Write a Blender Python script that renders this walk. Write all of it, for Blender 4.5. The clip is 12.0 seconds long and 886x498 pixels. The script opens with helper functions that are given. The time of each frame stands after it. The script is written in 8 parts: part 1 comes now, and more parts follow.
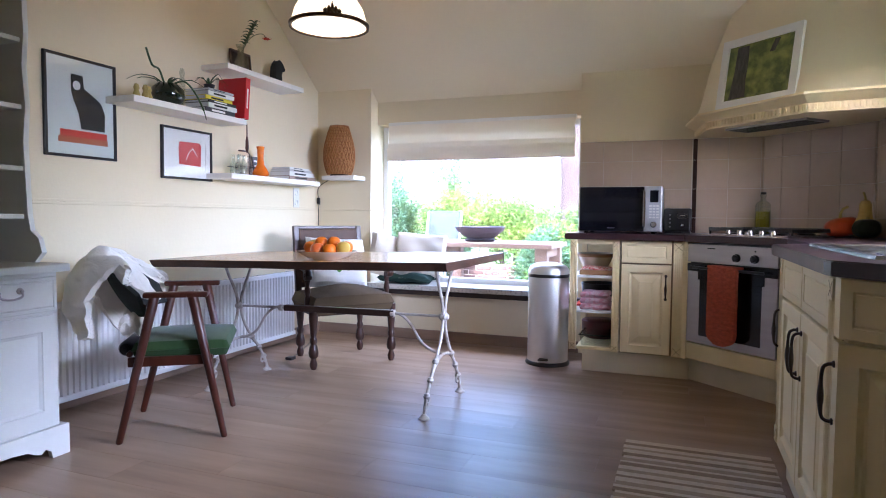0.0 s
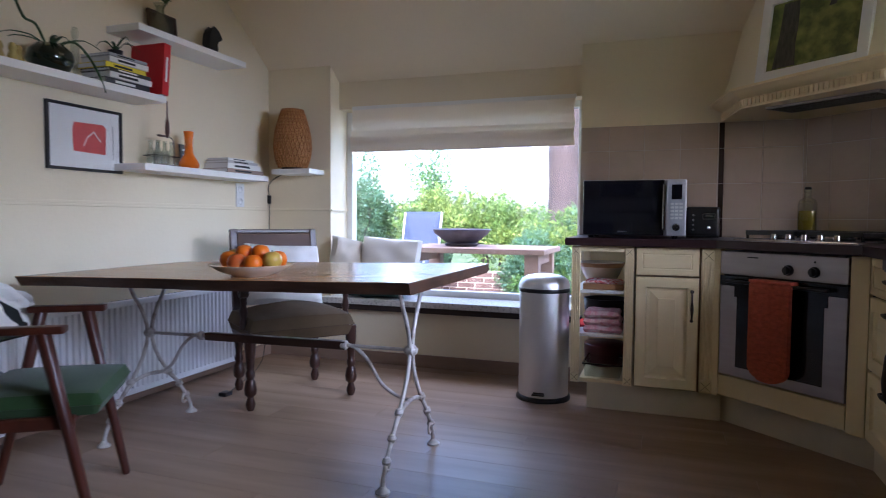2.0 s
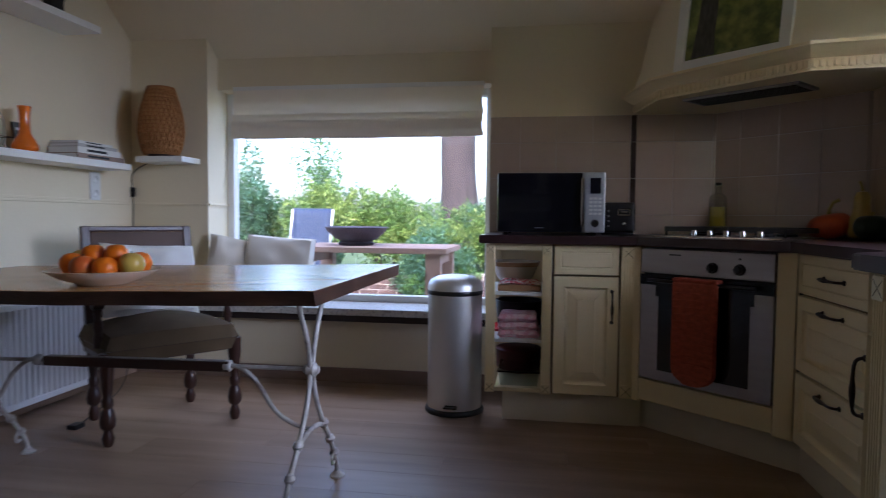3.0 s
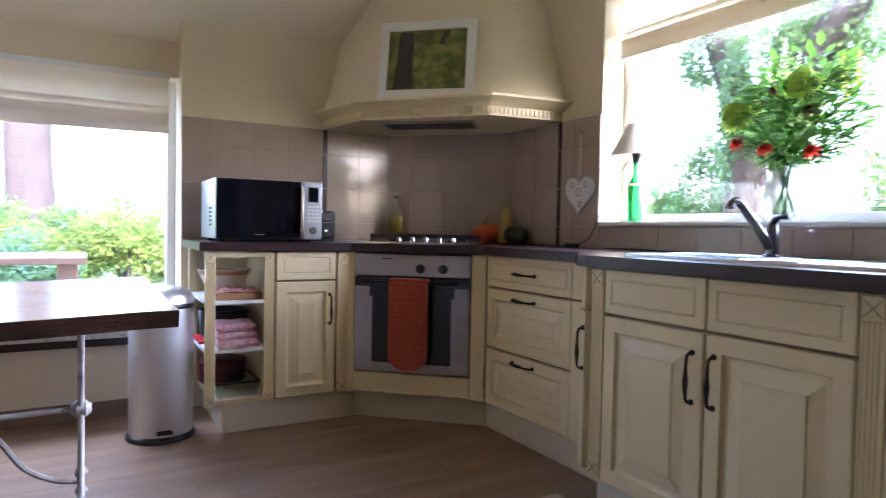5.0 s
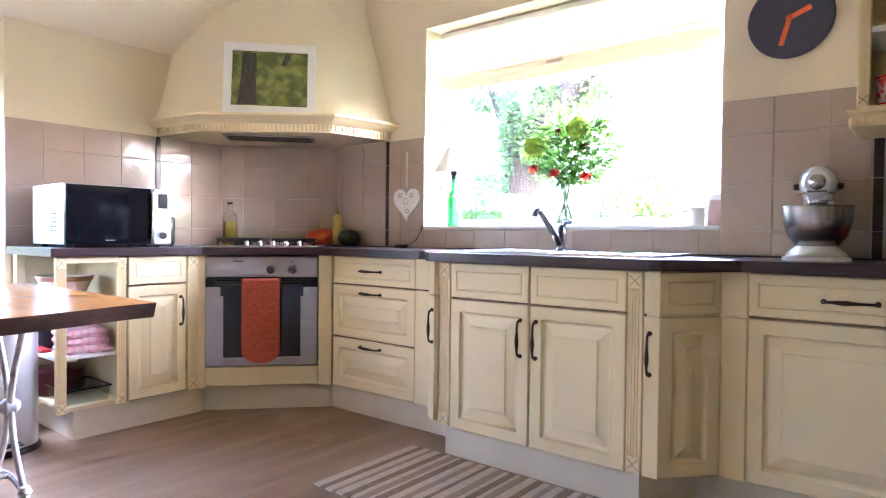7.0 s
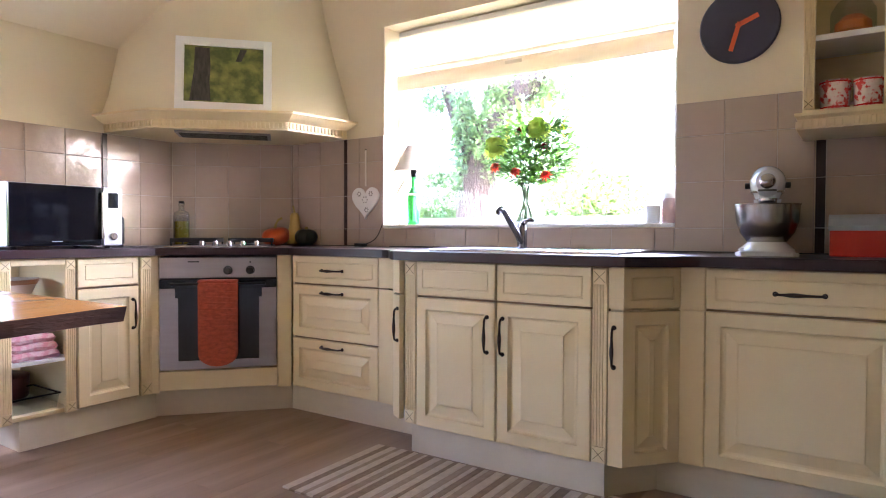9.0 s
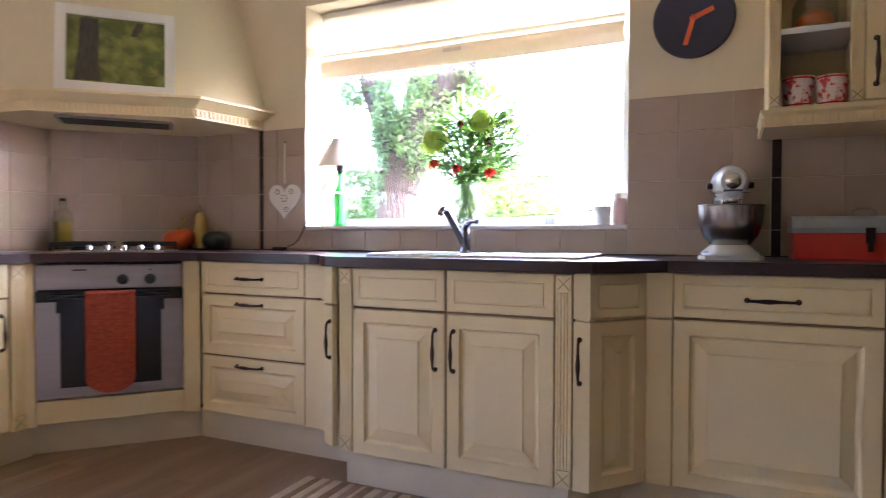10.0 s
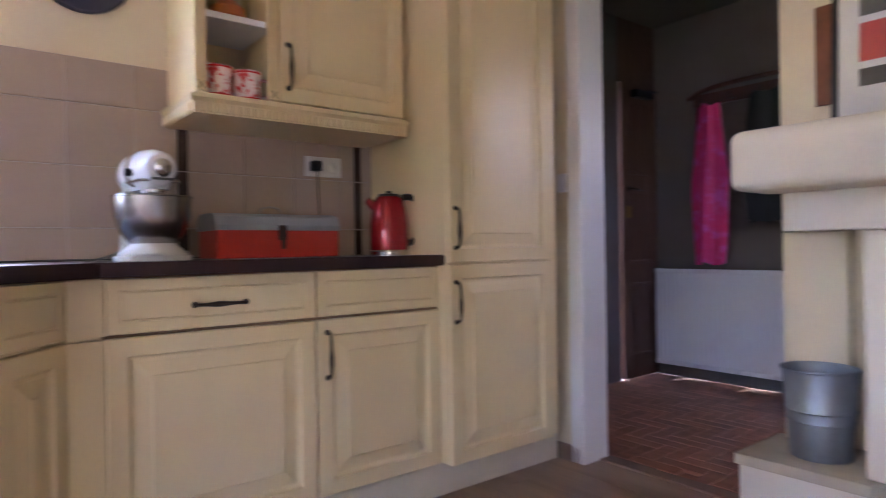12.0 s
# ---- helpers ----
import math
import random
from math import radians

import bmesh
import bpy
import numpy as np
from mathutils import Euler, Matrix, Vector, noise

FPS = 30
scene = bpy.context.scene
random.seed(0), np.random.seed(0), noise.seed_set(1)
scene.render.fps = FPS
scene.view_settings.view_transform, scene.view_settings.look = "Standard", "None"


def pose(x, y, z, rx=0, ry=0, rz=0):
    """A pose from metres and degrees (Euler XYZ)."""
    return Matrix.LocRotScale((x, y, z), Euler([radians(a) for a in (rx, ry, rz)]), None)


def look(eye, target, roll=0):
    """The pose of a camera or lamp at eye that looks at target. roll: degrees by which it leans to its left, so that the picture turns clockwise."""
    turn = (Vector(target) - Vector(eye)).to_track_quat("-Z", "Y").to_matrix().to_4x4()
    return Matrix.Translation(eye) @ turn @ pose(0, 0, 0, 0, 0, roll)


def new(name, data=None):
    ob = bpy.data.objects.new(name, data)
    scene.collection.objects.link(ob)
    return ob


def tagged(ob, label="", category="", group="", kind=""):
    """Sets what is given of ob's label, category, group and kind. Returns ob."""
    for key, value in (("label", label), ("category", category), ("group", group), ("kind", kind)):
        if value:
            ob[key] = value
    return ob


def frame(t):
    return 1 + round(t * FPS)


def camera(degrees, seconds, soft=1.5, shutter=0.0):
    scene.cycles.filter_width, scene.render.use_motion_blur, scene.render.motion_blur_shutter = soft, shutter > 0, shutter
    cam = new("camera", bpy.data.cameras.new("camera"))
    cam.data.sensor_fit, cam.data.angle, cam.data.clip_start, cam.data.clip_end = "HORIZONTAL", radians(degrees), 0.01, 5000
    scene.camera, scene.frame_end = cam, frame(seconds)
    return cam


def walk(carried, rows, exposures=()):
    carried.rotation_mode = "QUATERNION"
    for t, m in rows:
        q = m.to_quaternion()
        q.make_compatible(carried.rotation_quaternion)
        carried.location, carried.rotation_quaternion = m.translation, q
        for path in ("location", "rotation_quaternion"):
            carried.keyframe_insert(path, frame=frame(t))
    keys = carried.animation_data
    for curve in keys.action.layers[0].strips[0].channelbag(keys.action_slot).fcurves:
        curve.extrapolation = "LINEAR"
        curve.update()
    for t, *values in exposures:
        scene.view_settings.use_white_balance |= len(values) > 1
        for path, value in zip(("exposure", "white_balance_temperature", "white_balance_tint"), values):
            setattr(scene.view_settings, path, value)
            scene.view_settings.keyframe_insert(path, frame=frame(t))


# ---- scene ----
cam = camera(70.6, 12.0, soft=1.0, shutter=0.45)
PATH = [
    (0, (0.083, 0.073, 1.002), (-0.63, 1.939, 0.9), 0.5),
    (0.5, (0.06, 0.158, 1.005), (-0.652, 2.024, 0.906), 0.5),
    (1, (0.027, 0.395, 1.025), (-0.695, 2.257, 0.926), 0.5),
    (1.5, (-0.04, 0.644, 1.022), (-0.764, 2.506, 0.922), 0.4),
    (2, (-0.144, 0.863, 1.001), (-0.809, 2.747, 0.904), 0.4),
    (2.5, (-0.232, 1.061, 0.986), (-0.757, 2.989, 0.89), 0.5),
    (3, (-0.334, 1.184, 0.982), (-0.646, 3.157, 0.885), 0.5),
    (3.5, (-0.47, 1.218, 0.985), (-0.469, 3.216, 0.898), 0.7),
    (5.3, (-1.193, 1.17, 0.989), (-0.052, 2.811, 0.932), 1.0),
    (5.5, (-1.256, 1.152, 0.982), (-0.037, 2.737, 0.931), 0.9),
    (6, (-1.46, 1.099, 0.986), (-0.091, 2.557, 0.94), 0.9),
    (6.5, (-1.597, 1.065, 0.982), (-0.12, 2.414, 0.938), 0.7),
    (7, (-1.716, 1.063, 0.98), (-0.154, 2.312, 0.938), 0.6),
    (9, (-1.782, 1.128, 0.983), (-0.116, 2.233, 0.935), 0.2),
    (9.5, (-1.709, 1.259, 0.978), (0.008, 2.283, 0.934), 0.2),
    (10, (-1.615, 1.409, 0.991), (0.201, 2.245, 0.946), 0.1),
    (10.5, (-1.55, 1.605, 0.999), (0.392, 2.085, 0.955), 0.1),
    (11, (-1.43, 1.716, 0.97), (0.567, 1.623, 0.932), 0.1),
    (11.3, (-1.353, 1.746, 0.954), (0.592, 1.28, 0.928), -0.0),
    (11.6, (-1.285, 1.808, 0.943), (0.539, 0.987, 0.934), -0.4),
    (12, (-1.185, 1.904, 0.93), (0.381, 0.66, 0.927), -0.9),
]
EXPOSURES = [(0, 4.68, 5440, 24), (1.0, 4.25, 5440, 24), (2.0, 3.65, 5440, 24), (3.0, 2.95, 5450, 22), (3.7, 2.7, 5480, 22), (5.3, 5.05, 5540, 25), (6.5, 5.98, 5480, 27), (7.2, 5.98, 5520, 28), (9.0, 5.58, 5840, 31), (10.0, 5.22, 5860, 33),
             (10.6, 4.8, 5800, 33), (11.0, 4.6, 5780, 36), (11.4, 5.0, 5720, 38), (12.0, 5.75, 5550, 39)]
walk(cam, [(t, look(eye, target, roll)) for t, eye, target, roll in PATH], EXPOSURES)

# ---- light: bright daylight behind thin cloud, the sun stands in the south ----
world = bpy.data.worlds.new("sky")
scene.world = world
world.use_nodes = True
wn = world.node_tree.nodes
sky = wn.new("ShaderNodeTexSky")
sky.sky_type, sky.sun_disc = "NISHITA", False
SUN_EL, SUN_AZ = radians(38), radians(180)
sky.sun_elevation, sky.sun_rotation = SUN_EL, SUN_AZ
sky.air_density, sky.dust_density = 1.0, 4.0
world.node_tree.links.new(sky.outputs[0], wn["Background"].inputs[0])
wn["Background"].inputs[1].default_value = 0.15
sun = new("sun", bpy.data.lights.new("sun", "SUN"))
sun.data.energy, sun.data.angle, sun.data.color = 0.9, radians(6), (1.0, 0.94, 0.84)
sun.matrix_world = look((0, 0, 30), (-math.sin(SUN_AZ) * 20, -math.cos(SUN_AZ) * 20, 30 - 20 * math.tan(SUN_EL)))


# added area lamps, out of view, stand in for skylight through the two windows
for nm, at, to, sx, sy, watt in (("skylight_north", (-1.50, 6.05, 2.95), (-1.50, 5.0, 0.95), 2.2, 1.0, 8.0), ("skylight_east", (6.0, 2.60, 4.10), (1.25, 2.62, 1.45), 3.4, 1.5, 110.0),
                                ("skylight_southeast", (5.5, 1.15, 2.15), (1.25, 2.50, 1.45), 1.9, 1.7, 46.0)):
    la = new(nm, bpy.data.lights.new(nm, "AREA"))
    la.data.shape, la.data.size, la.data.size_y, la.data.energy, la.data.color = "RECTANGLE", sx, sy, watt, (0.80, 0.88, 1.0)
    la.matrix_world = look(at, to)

# ---- materials ----
def mat(name, col, rough=0.5, metal=0.0, var=0.1, scale=4.0, fine=70.0, bump=0.15, dist=0.002, stretch=(1, 1, 1), col2=None,
        transmission=0.0, ior=1.45, emit=None, power=0.0, sheen=0.0, rand=0.0, coat=0.0, rough_var=0.12, contrast=None):
    m = bpy.data.materials.new(name)
    m.use_nodes = True
    nt = m.node_tree
    n, ln = nt.nodes, nt.links
    b = n["Principled BSDF"]
    tc, mp = n.new("ShaderNodeTexCoord"), n.new("ShaderNodeMapping")
    mp.inputs["Scale"].default_value = stretch
    ln.new(tc.outputs["Object"], mp.inputs["Vector"])
    big, small = n.new("ShaderNodeTexNoise"), n.new("ShaderNodeTexNoise")
    big.inputs["Scale"].default_value, small.inputs["Scale"].default_value = scale, fine
    big.inputs["Detail"].default_value, small.inputs["Detail"].default_value = 5, 4
    vec = mp.outputs["Vector"]
    info = n.new("ShaderNodeObjectInfo")
    if rand:
        add = n.new("ShaderNodeVectorMath")
        mul = n.new("ShaderNodeMath")
        mul.operation, mul.inputs[1].default_value = "MULTIPLY", 37.0
        ln.new(info.outputs["Random"], mul.inputs[0])
        ln.new(vec, add.inputs[0])
        ln.new(mul.outputs[0], add.inputs[1])
        vec = add.outputs[0]
    ln.new(vec, big.inputs["Vector"])
    ln.new(vec, small.inputs["Vector"])
    mix = n.new("ShaderNodeMix")
    mix.data_type = "RGBA"
    c2 = col2 or tuple(c * (1 - var) for c in col)
    mix.inputs["A"].default_value, mix.inputs["B"].default_value = (*col, 1), (*c2, 1)
    fac = n.new("ShaderNodeMath")
    fac.operation = "MULTIPLY_ADD"
    fac.inputs[1].default_value = 0.35
    ln.new(small.outputs["Fac"], fac.inputs[0])
    half = n.new("ShaderNodeMapRange")
    lo, hi = contrast or (0.3, 0.7)
    half.inputs["From Min"].default_value, half.inputs["From Max"].default_value = lo, hi
    half.inputs["To Max"].default_value = 0.75
    ln.new(big.outputs["Fac"], half.inputs["Value"])
    ln.new(half.outputs[0], fac.inputs[2])
    ln.new(fac.outputs[0], mix.inputs["Factor"])
    out = mix.outputs["Result"]
    if rand:
        hsv = n.new("ShaderNodeHueSaturation")
        mr = n.new("ShaderNodeMapRange")
        mr.inputs["To Min"].default_value, mr.inputs["To Max"].default_value = 1 - rand, 1 + rand
        ln.new(info.outputs["Random"], mr.inputs["Value"])
        ln.new(mr.outputs[0], hsv.inputs["Value"])
        ln.new(out, hsv.inputs["Color"])
        out = hsv.outputs["Color"]
    ln.new(out, b.inputs["Base Color"])
    rr = n.new("ShaderNodeMapRange")
    rr.inputs["To Min"].default_value, rr.inputs["To Max"].default_value = max(0.02, rough * (1 - rough_var)), min(1, rough * (1 + rough_var))
    ln.new(big.outputs["Fac"], rr.inputs["Value"])
    ln.new(rr.outputs[0], b.inputs["Roughness"])
    b.inputs["Metallic"].default_value = metal
    b.inputs["IOR"].default_value = ior
    b.inputs["Transmission Weight"].default_value = transmission
    b.inputs["Sheen Weight"].default_value = sheen
    b.inputs["Coat Weight"].default_value = coat
    if emit:
        b.inputs["Emission Color"].default_value, b.inputs["Emission Strength"].default_value = (*emit, 1), power
    if bump:
        bp = n.new("ShaderNodeBump")
        bp.inputs["Strength"].default_value, bp.inputs["Distance"].default_value = bump, dist
        ln.new(small.outputs["Fac"], bp.inputs["Height"])
        ln.new(bp.outputs[0], b.inputs["Normal"])
    return m


def glass(name, col=(1, 1, 1), rough=0.0, clear=0.9, gloss=0.04):
    """Thin clear glass: mostly see-through with a little gloss."""
    m = bpy.data.materials.new(name)
    m.use_nodes = True
    n, ln = m.node_tree.nodes, m.node_tree.links
    n.clear()
    o, tr, gl, mx = (n.new("ShaderNode" + k) for k in ("OutputMaterial", "BsdfTransparent", "BsdfGlossy", "MixShader"))
    tr.inputs[0].default_value = (*[c * clear for c in col], 1)
    gl.inputs["Roughness"].default_value = rough
    mx.inputs[0].default_value = gloss
    ln.new(tr.outputs[0], mx.inputs[1])
    ln.new(gl.outputs[0], mx.inputs[2])
    ln.new(mx.outputs[0], o.inputs[0])
    return m


PLASTER = mat("cream_plaster", (0.78, 0.68, 0.48), 0.85, var=0.07, scale=1.5, fine=45, bump=0.25, dist=0.003)
CEIL = mat("ceiling_paint", (0.83, 0.735, 0.545), 0.9, var=0.06, scale=1.2, fine=30, bump=0.2, dist=0.003)
WHITE = mat("white_paint", (0.80, 0.79, 0.75), 0.4, var=0.05, scale=3, bump=0.06)
CREAM = mat("cream_lacquer", (0.82, 0.675, 0.395), 0.38, var=0.07, scale=3, fine=120, bump=0.05)
PLINTH = mat("cream_plinth", (0.72, 0.63, 0.46), 0.5, var=0.12, scale=5, bump=0.08)
# brown bodies paint the shadow of the gaps between doors and drawers
GAP_SHADE = mat("gap_shade_brown", (0.30, 0.20, 0.11), 0.6, var=0.2)
COUNTER = mat("dark_brown_worktop", (0.042, 0.018, 0.019), 0.32, var=0.45, scale=6, fine=150, bump=0.05)
TILE = mat("beige_glazed_tile", (0.475, 0.372, 0.295), 0.11, var=0.10, scale=5, fine=13, bump=0.55, dist=0.005, rand=0.035)
GROUT = mat("grout", (0.56, 0.49, 0.43), 0.9, var=0.2, fine=200)
DARKTILE = mat("dark_border_tile", (0.045, 0.025, 0.022), 0.25, var=0.3, bump=0.1)
FLOOR = mat("oak_laminate", (0.35, 0.228, 0.145), 0.38, var=0.38, scale=1.6, fine=14, bump=0.05, dist=0.001, stretch=(0.7, 6, 1), rand=0.025, rough_var=0.3)
WOODBASE = mat("skirting_wood", (0.30, 0.20, 0.14), 0.5, var=0.3, scale=3, stretch=(1, 1, 6))
STEEL = mat("brushed_steel", (0.40, 0.37, 0.36), 0.36, 1.0, var=0.12, scale=3, fine=90, bump=0.04, stretch=(1, 1, 12))
CHROME = mat("chrome", (0.58, 0.58, 0.60), 0.12, 1.0, var=0.04, bump=0)
BINSTEEL = mat("bin_steel", (0.74, 0.72, 0.70), 0.46, 0.85, var=0.1, scale=2, fine=60, bump=0.03)
IRON = mat("aged_iron_handle", (0.07, 0.05, 0.04), 0.45, 0.8, var=0.4, fine=120, bump=0.15)
BLACK = mat("black_plastic", (0.012, 0.012, 0.013), 0.3, var=0.2, bump=0.05)
BLACKGLASS = mat("black_glass", (0.006, 0.006, 0.009), 0.05, var=0.1, bump=0)
OVENGLASS = mat("smoked_oven_glass", (0.010, 0.010, 0.011), 0.16, var=0.15, scale=6, bump=0)
GLASS = glass("window_glass", clear=0.97)
CLEAR = glass("clear_glass", col=(0.93, 0.97, 0.95), clear=0.90, gloss=0.13)
GLAZING = glass("picture_glass", clear=0.99, gloss=0.035)
WOOD_TOP = mat("table_oak", (0.62, 0.30, 0.09), 0.24, var=0.38, scale=2.5, fine=30, bump=0.1, stretch=(0.6, 8, 8), rough_var=0.3, coat=0.08)
WOOD_EDGE = mat("table_bark_edge", (0.10, 0.045, 0.025), 0.45, var=0.6, scale=5, fine=40, bump=0.5, dist=0.006, stretch=(1, 4, 4))
TEAK = mat("teak_brown", (0.075, 0.018, 0.009), 0.35, var=0.45, scale=4, fine=50, bump=0.08, stretch=(6, 6, 0.8))
DARKWOOD = mat("dark_turned_wood", (0.055, 0.022, 0.014), 0.33, var=0.45, scale=5, fine=60, bump=0.12)
GREENVEL = mat("green_velvet", (0.017, 0.055, 0.008), 0.85, var=0.4, scale=7, fine=250, bump=0.3, sheen=0.12)
OLIVEVEL = mat("olive_velvet", (0.125, 0.083, 0.042), 0.95, var=0.4, scale=7, fine=250, bump=0.3)
LEATHER = mat("brown_leather", (0.105, 0.052, 0.030), 0.6, var=0.4, scale=6, fine=160, bump=0.3)
FLEECE = mat("white_fleece", (0.90, 0.86, 0.79), 0.95, var=0.14, scale=12, fine=160, bump=0.7, dist=0.007, sheen=0.1)
LINEN = mat("natural_linen", (0.72, 0.66, 0.57), 0.9, var=0.1, scale=4, fine=400, bump=0.25)
CASTIRON = mat("worn_white_cast_iron", (0.60, 0.565, 0.52), 0.5, 0.1, scale=16, fine=90, bump=0.4, dist=0.003, col2=(0.16, 0.10, 0.07), contrast=(0.48, 0.75))
RADWHITE = mat("radiator_enamel", (0.80, 0.80, 0.79), 0.35, var=0.04, bump=0.03)
TERRAZZO = mat("terrazzo_stone", (0.62, 0.59, 0.53), 0.3, scale=60, fine=180, bump=0.05, col2=(0.22, 0.20, 0.18), contrast=(0.5, 0.72))
DARKSTONE = mat("dark_sill_edge", (0.035, 0.022, 0.018), 0.5, var=0.4)


# ---- mesh helpers ----
def part(name, bm, material, parent=None, label="", smooth=False):
    me = bpy.data.meshes.new(name)
    bm.to_mesh(me)
    bm.free()
    ob = new(name, me)
    for mm in (material if isinstance(material, (list, tuple)) else [material]):
        me.materials.append(mm)
    if smooth:
        for p in me.polygons:
            p.use_smooth = True
        me.set_sharp_from_angle(angle=radians(42))
    if parent is not None:
        ob.parent = parent
    if label:
        ob["label"] = label
    return ob


def thing(name, label, category, m=None, group="", kind=""):
    ob = new(name)
    ob.empty_display_size = 0.05
    if m is not None:
        ob.matrix_world = m
    return tagged(ob, label, category, group, kind)


def B():
    return bmesh.new()


def bx(bm, x0, x1, y0, y1, z0, z1, bev=0.0, seg=2, m=None):
    """A box, its edges rounded by bev."""
    t = bmesh.new()
    bmesh.ops.create_cube(t, size=1.0)
    for v in t.verts:
        v.co = Vector(((x0 + x1) / 2 + v.co.x * (x1 - x0), (y0 + y1) / 2 + v.co.y * (y1 - y0), (z0 + z1) / 2 + v.co.z * (z1 - z0)))
    if bev:
        bmesh.ops.bevel(t, geom=t.edges[:], offset=bev, segments=seg, affect="EDGES", profile=0.6)
    return merge(bm, t, m)


def merge(bm, t, m=None):
    if m is not None:
        bmesh.ops.transform(t, matrix=m, verts=t.verts)
    old = {}
    for v in t.verts:
        old[v.index] = bm.verts.new(v.co)
    for f in t.faces:
        try:
            nf = bm.faces.new([old[v.index] for v in f.verts])
            nf.material_index, nf.smooth = f.material_index, f.smooth
        except ValueError:
            pass
    t.free()
    return bm


def box(name, x0, x1, y0, y1, z0, z1, material, parent=None, bev=0.0, label="", seg=2):
    return part(name, bx(B(), x0, x1, y0, y1, z0, z1, bev, seg), material, parent, label)


def lathe(bm, prof, seg=24, at=(0, 0, 0), m=None, cap=True):
    """Turns (radius, height) pairs about z."""
    t = bmesh.new()
    rings = []
    for r, z in prof:
        rings.append([t.verts.new((at[0] + r * math.cos(2 * math.pi * i / seg), at[1] + r * math.sin(2 * math.pi * i / seg), at[2] + z)) for i in range(seg)])
    for a, b in zip(rings, rings[1:]):
        for i in range(seg):
            t.faces.new((a[i], a[(i + 1) % seg], b[(i + 1) % seg], b[i]))
    if cap:
        if prof[0][0] > 1e-4:
            t.faces.new(rings[0][::-1])
        if prof[-1][0] > 1e-4:
            t.faces.new(rings[-1])
    t.verts.index_update()
    for f in t.faces:
        f.smooth = True
    return merge(bm, t, m)


def tube(bm, pts, r, seg=8, m=None):
    """A round bar along pts; r is one radius or one a point."""
    t = bmesh.new()
    pts = [Vector(p) for p in pts]
    rs = r if isinstance(r, (list, tuple)) else [r] * len(pts)
    rings = []
    side = None
    for i, p in enumerate(pts):
        d = (pts[min(i + 1, len(pts) - 1)] - pts[max(i - 1, 0)]).normalized()
        if side is None:
            side = d.orthogonal().normalized()
        side = (side - d * side.dot(d)).normalized()
        up = d.cross(side)
        rings.append([t.verts.new(p + rs[i] * (math.cos(2 * math.pi * k / seg) * side + math.sin(2 * math.pi * k / seg) * up)) for k in range(seg)])
    for a, b in zip(rings, rings[1:]):
        for k in range(seg):
            t.faces.new((a[k], a[(k + 1) % seg], b[(k + 1) % seg], b[k]))
    t.faces.new(rings[0][::-1])
    t.faces.new(rings[-1])
    t.verts.index_update()
    for f in t.faces:
        f.smooth = True
    return merge(bm, t, m)


def curve_pts(pts, n=6):
    """A smooth line through pts."""
    pts = [Vector(p) for p in pts]
    out = []
    for i in range(len(pts) - 1):
        p0, p1, p2, p3 = pts[max(i - 1, 0)], pts[i], pts[i + 1], pts[min(i + 2, len(pts) - 1)]
        for k in range(n):
            u = k / n
            out.append(0.5 * (2 * p1 + (p2 - p0) * u + (2 * p0 - 5 * p1 + 4 * p2 - p3) * u * u + (3 * p1 - p0 - 3 * p2 + p3) * u ** 3))
    return out + [pts[-1]]


def prism(bm, outline, z0, z1, m=None):
    """Extrudes an outline of (x, y) from z0 to z1."""
    t = bmesh.new()
    lo, hi = [t.verts.new((x, y, z0)) for x, y in outline], [t.verts.new((x, y, z1)) for x, y in outline]
    t.faces.new(lo[::-1])
    t.faces.new(hi)
    for i in range(len(lo)):
        j = (i + 1) % len(lo)
        t.faces.new((lo[i], lo[j], hi[j], hi[i]))
    bmesh.ops.recalc_face_normals(t, faces=t.faces)
    t.verts.index_update()
    return merge(bm, t, m)


def relief(bm, x0, x1, z0, z1, prof, m=None):
    """A rectangle in the xz plane facing -y, stepped inwards: prof holds (inset, depth) pairs from the rim to the middle."""
    t = bmesh.new()
    loops = []
    for ins, dep in prof:
        loops.append([t.verts.new(c) for c in ((x0 + ins, dep, z0 + ins), (x1 - ins, dep, z0 + ins), (x1 - ins, dep, z1 - ins), (x0 + ins, dep, z1 - ins))])
    for a, b in zip(loops, loops[1:]):
        for i in range(4):
            t.faces.new((a[i], a[(i + 1) % 4], b[(i + 1) % 4], b[i]))
    t.faces.new(loops[-1])
    t.faces.new(loops[0][::-1])
    t.verts.index_update()
    return merge(bm, t, m)


# ---- the room ----
WX, EX, NY, SY, CZ = -2.867, 1.095, 4.76, -0.21, 2.62


def setting(name, bm, material, label=""):
    return tagged(part(name, bm, material), label, "", "", "structure")


floor = setting("floor", bx(B(), WX - 0.3, EX + 0.3, -0.30, NY + 0.45, -0.12, -0.014), GROUT, "oak laminate floor in long planks")
wall_west = setting("wall_west", bx(B(), WX - 0.25, WX, SY - 0.3, NY + 0.4, 0, 2.75), PLASTER, "cream plastered wall with a thin dado line")
bm = B()
bx(bm, WX, -2.36, NY, 5.15, 0, 2.3)
bx(bm, -0.633, EX, NY, 5.15, 0, 2.3)
bx(bm, -2.36, -0.633, NY, 5.15, 0, 0.372)
bx(bm, -2.36, -0.633, 4.885, 5.15, 1.775, 2.3)
wall_north = setting("wall_north", bm, PLASTER, "cream plastered wall with a deep window recess")
bm = B()
bx(bm, EX, 1.40, 3.451, 5.15, 0, 2.75)
bx(bm, EX, 1.40, -0.35, 1.804, 0, 2.75)
bx(bm, EX, 1.40, 1.804, 3.451, 0, 1.03)
bx(bm, EX, 1.40, 1.804, 3.451, 2.19, 2.75)
wall_east = setting("wall_east", bm, PLASTER, "cream plastered wall with a wide window")
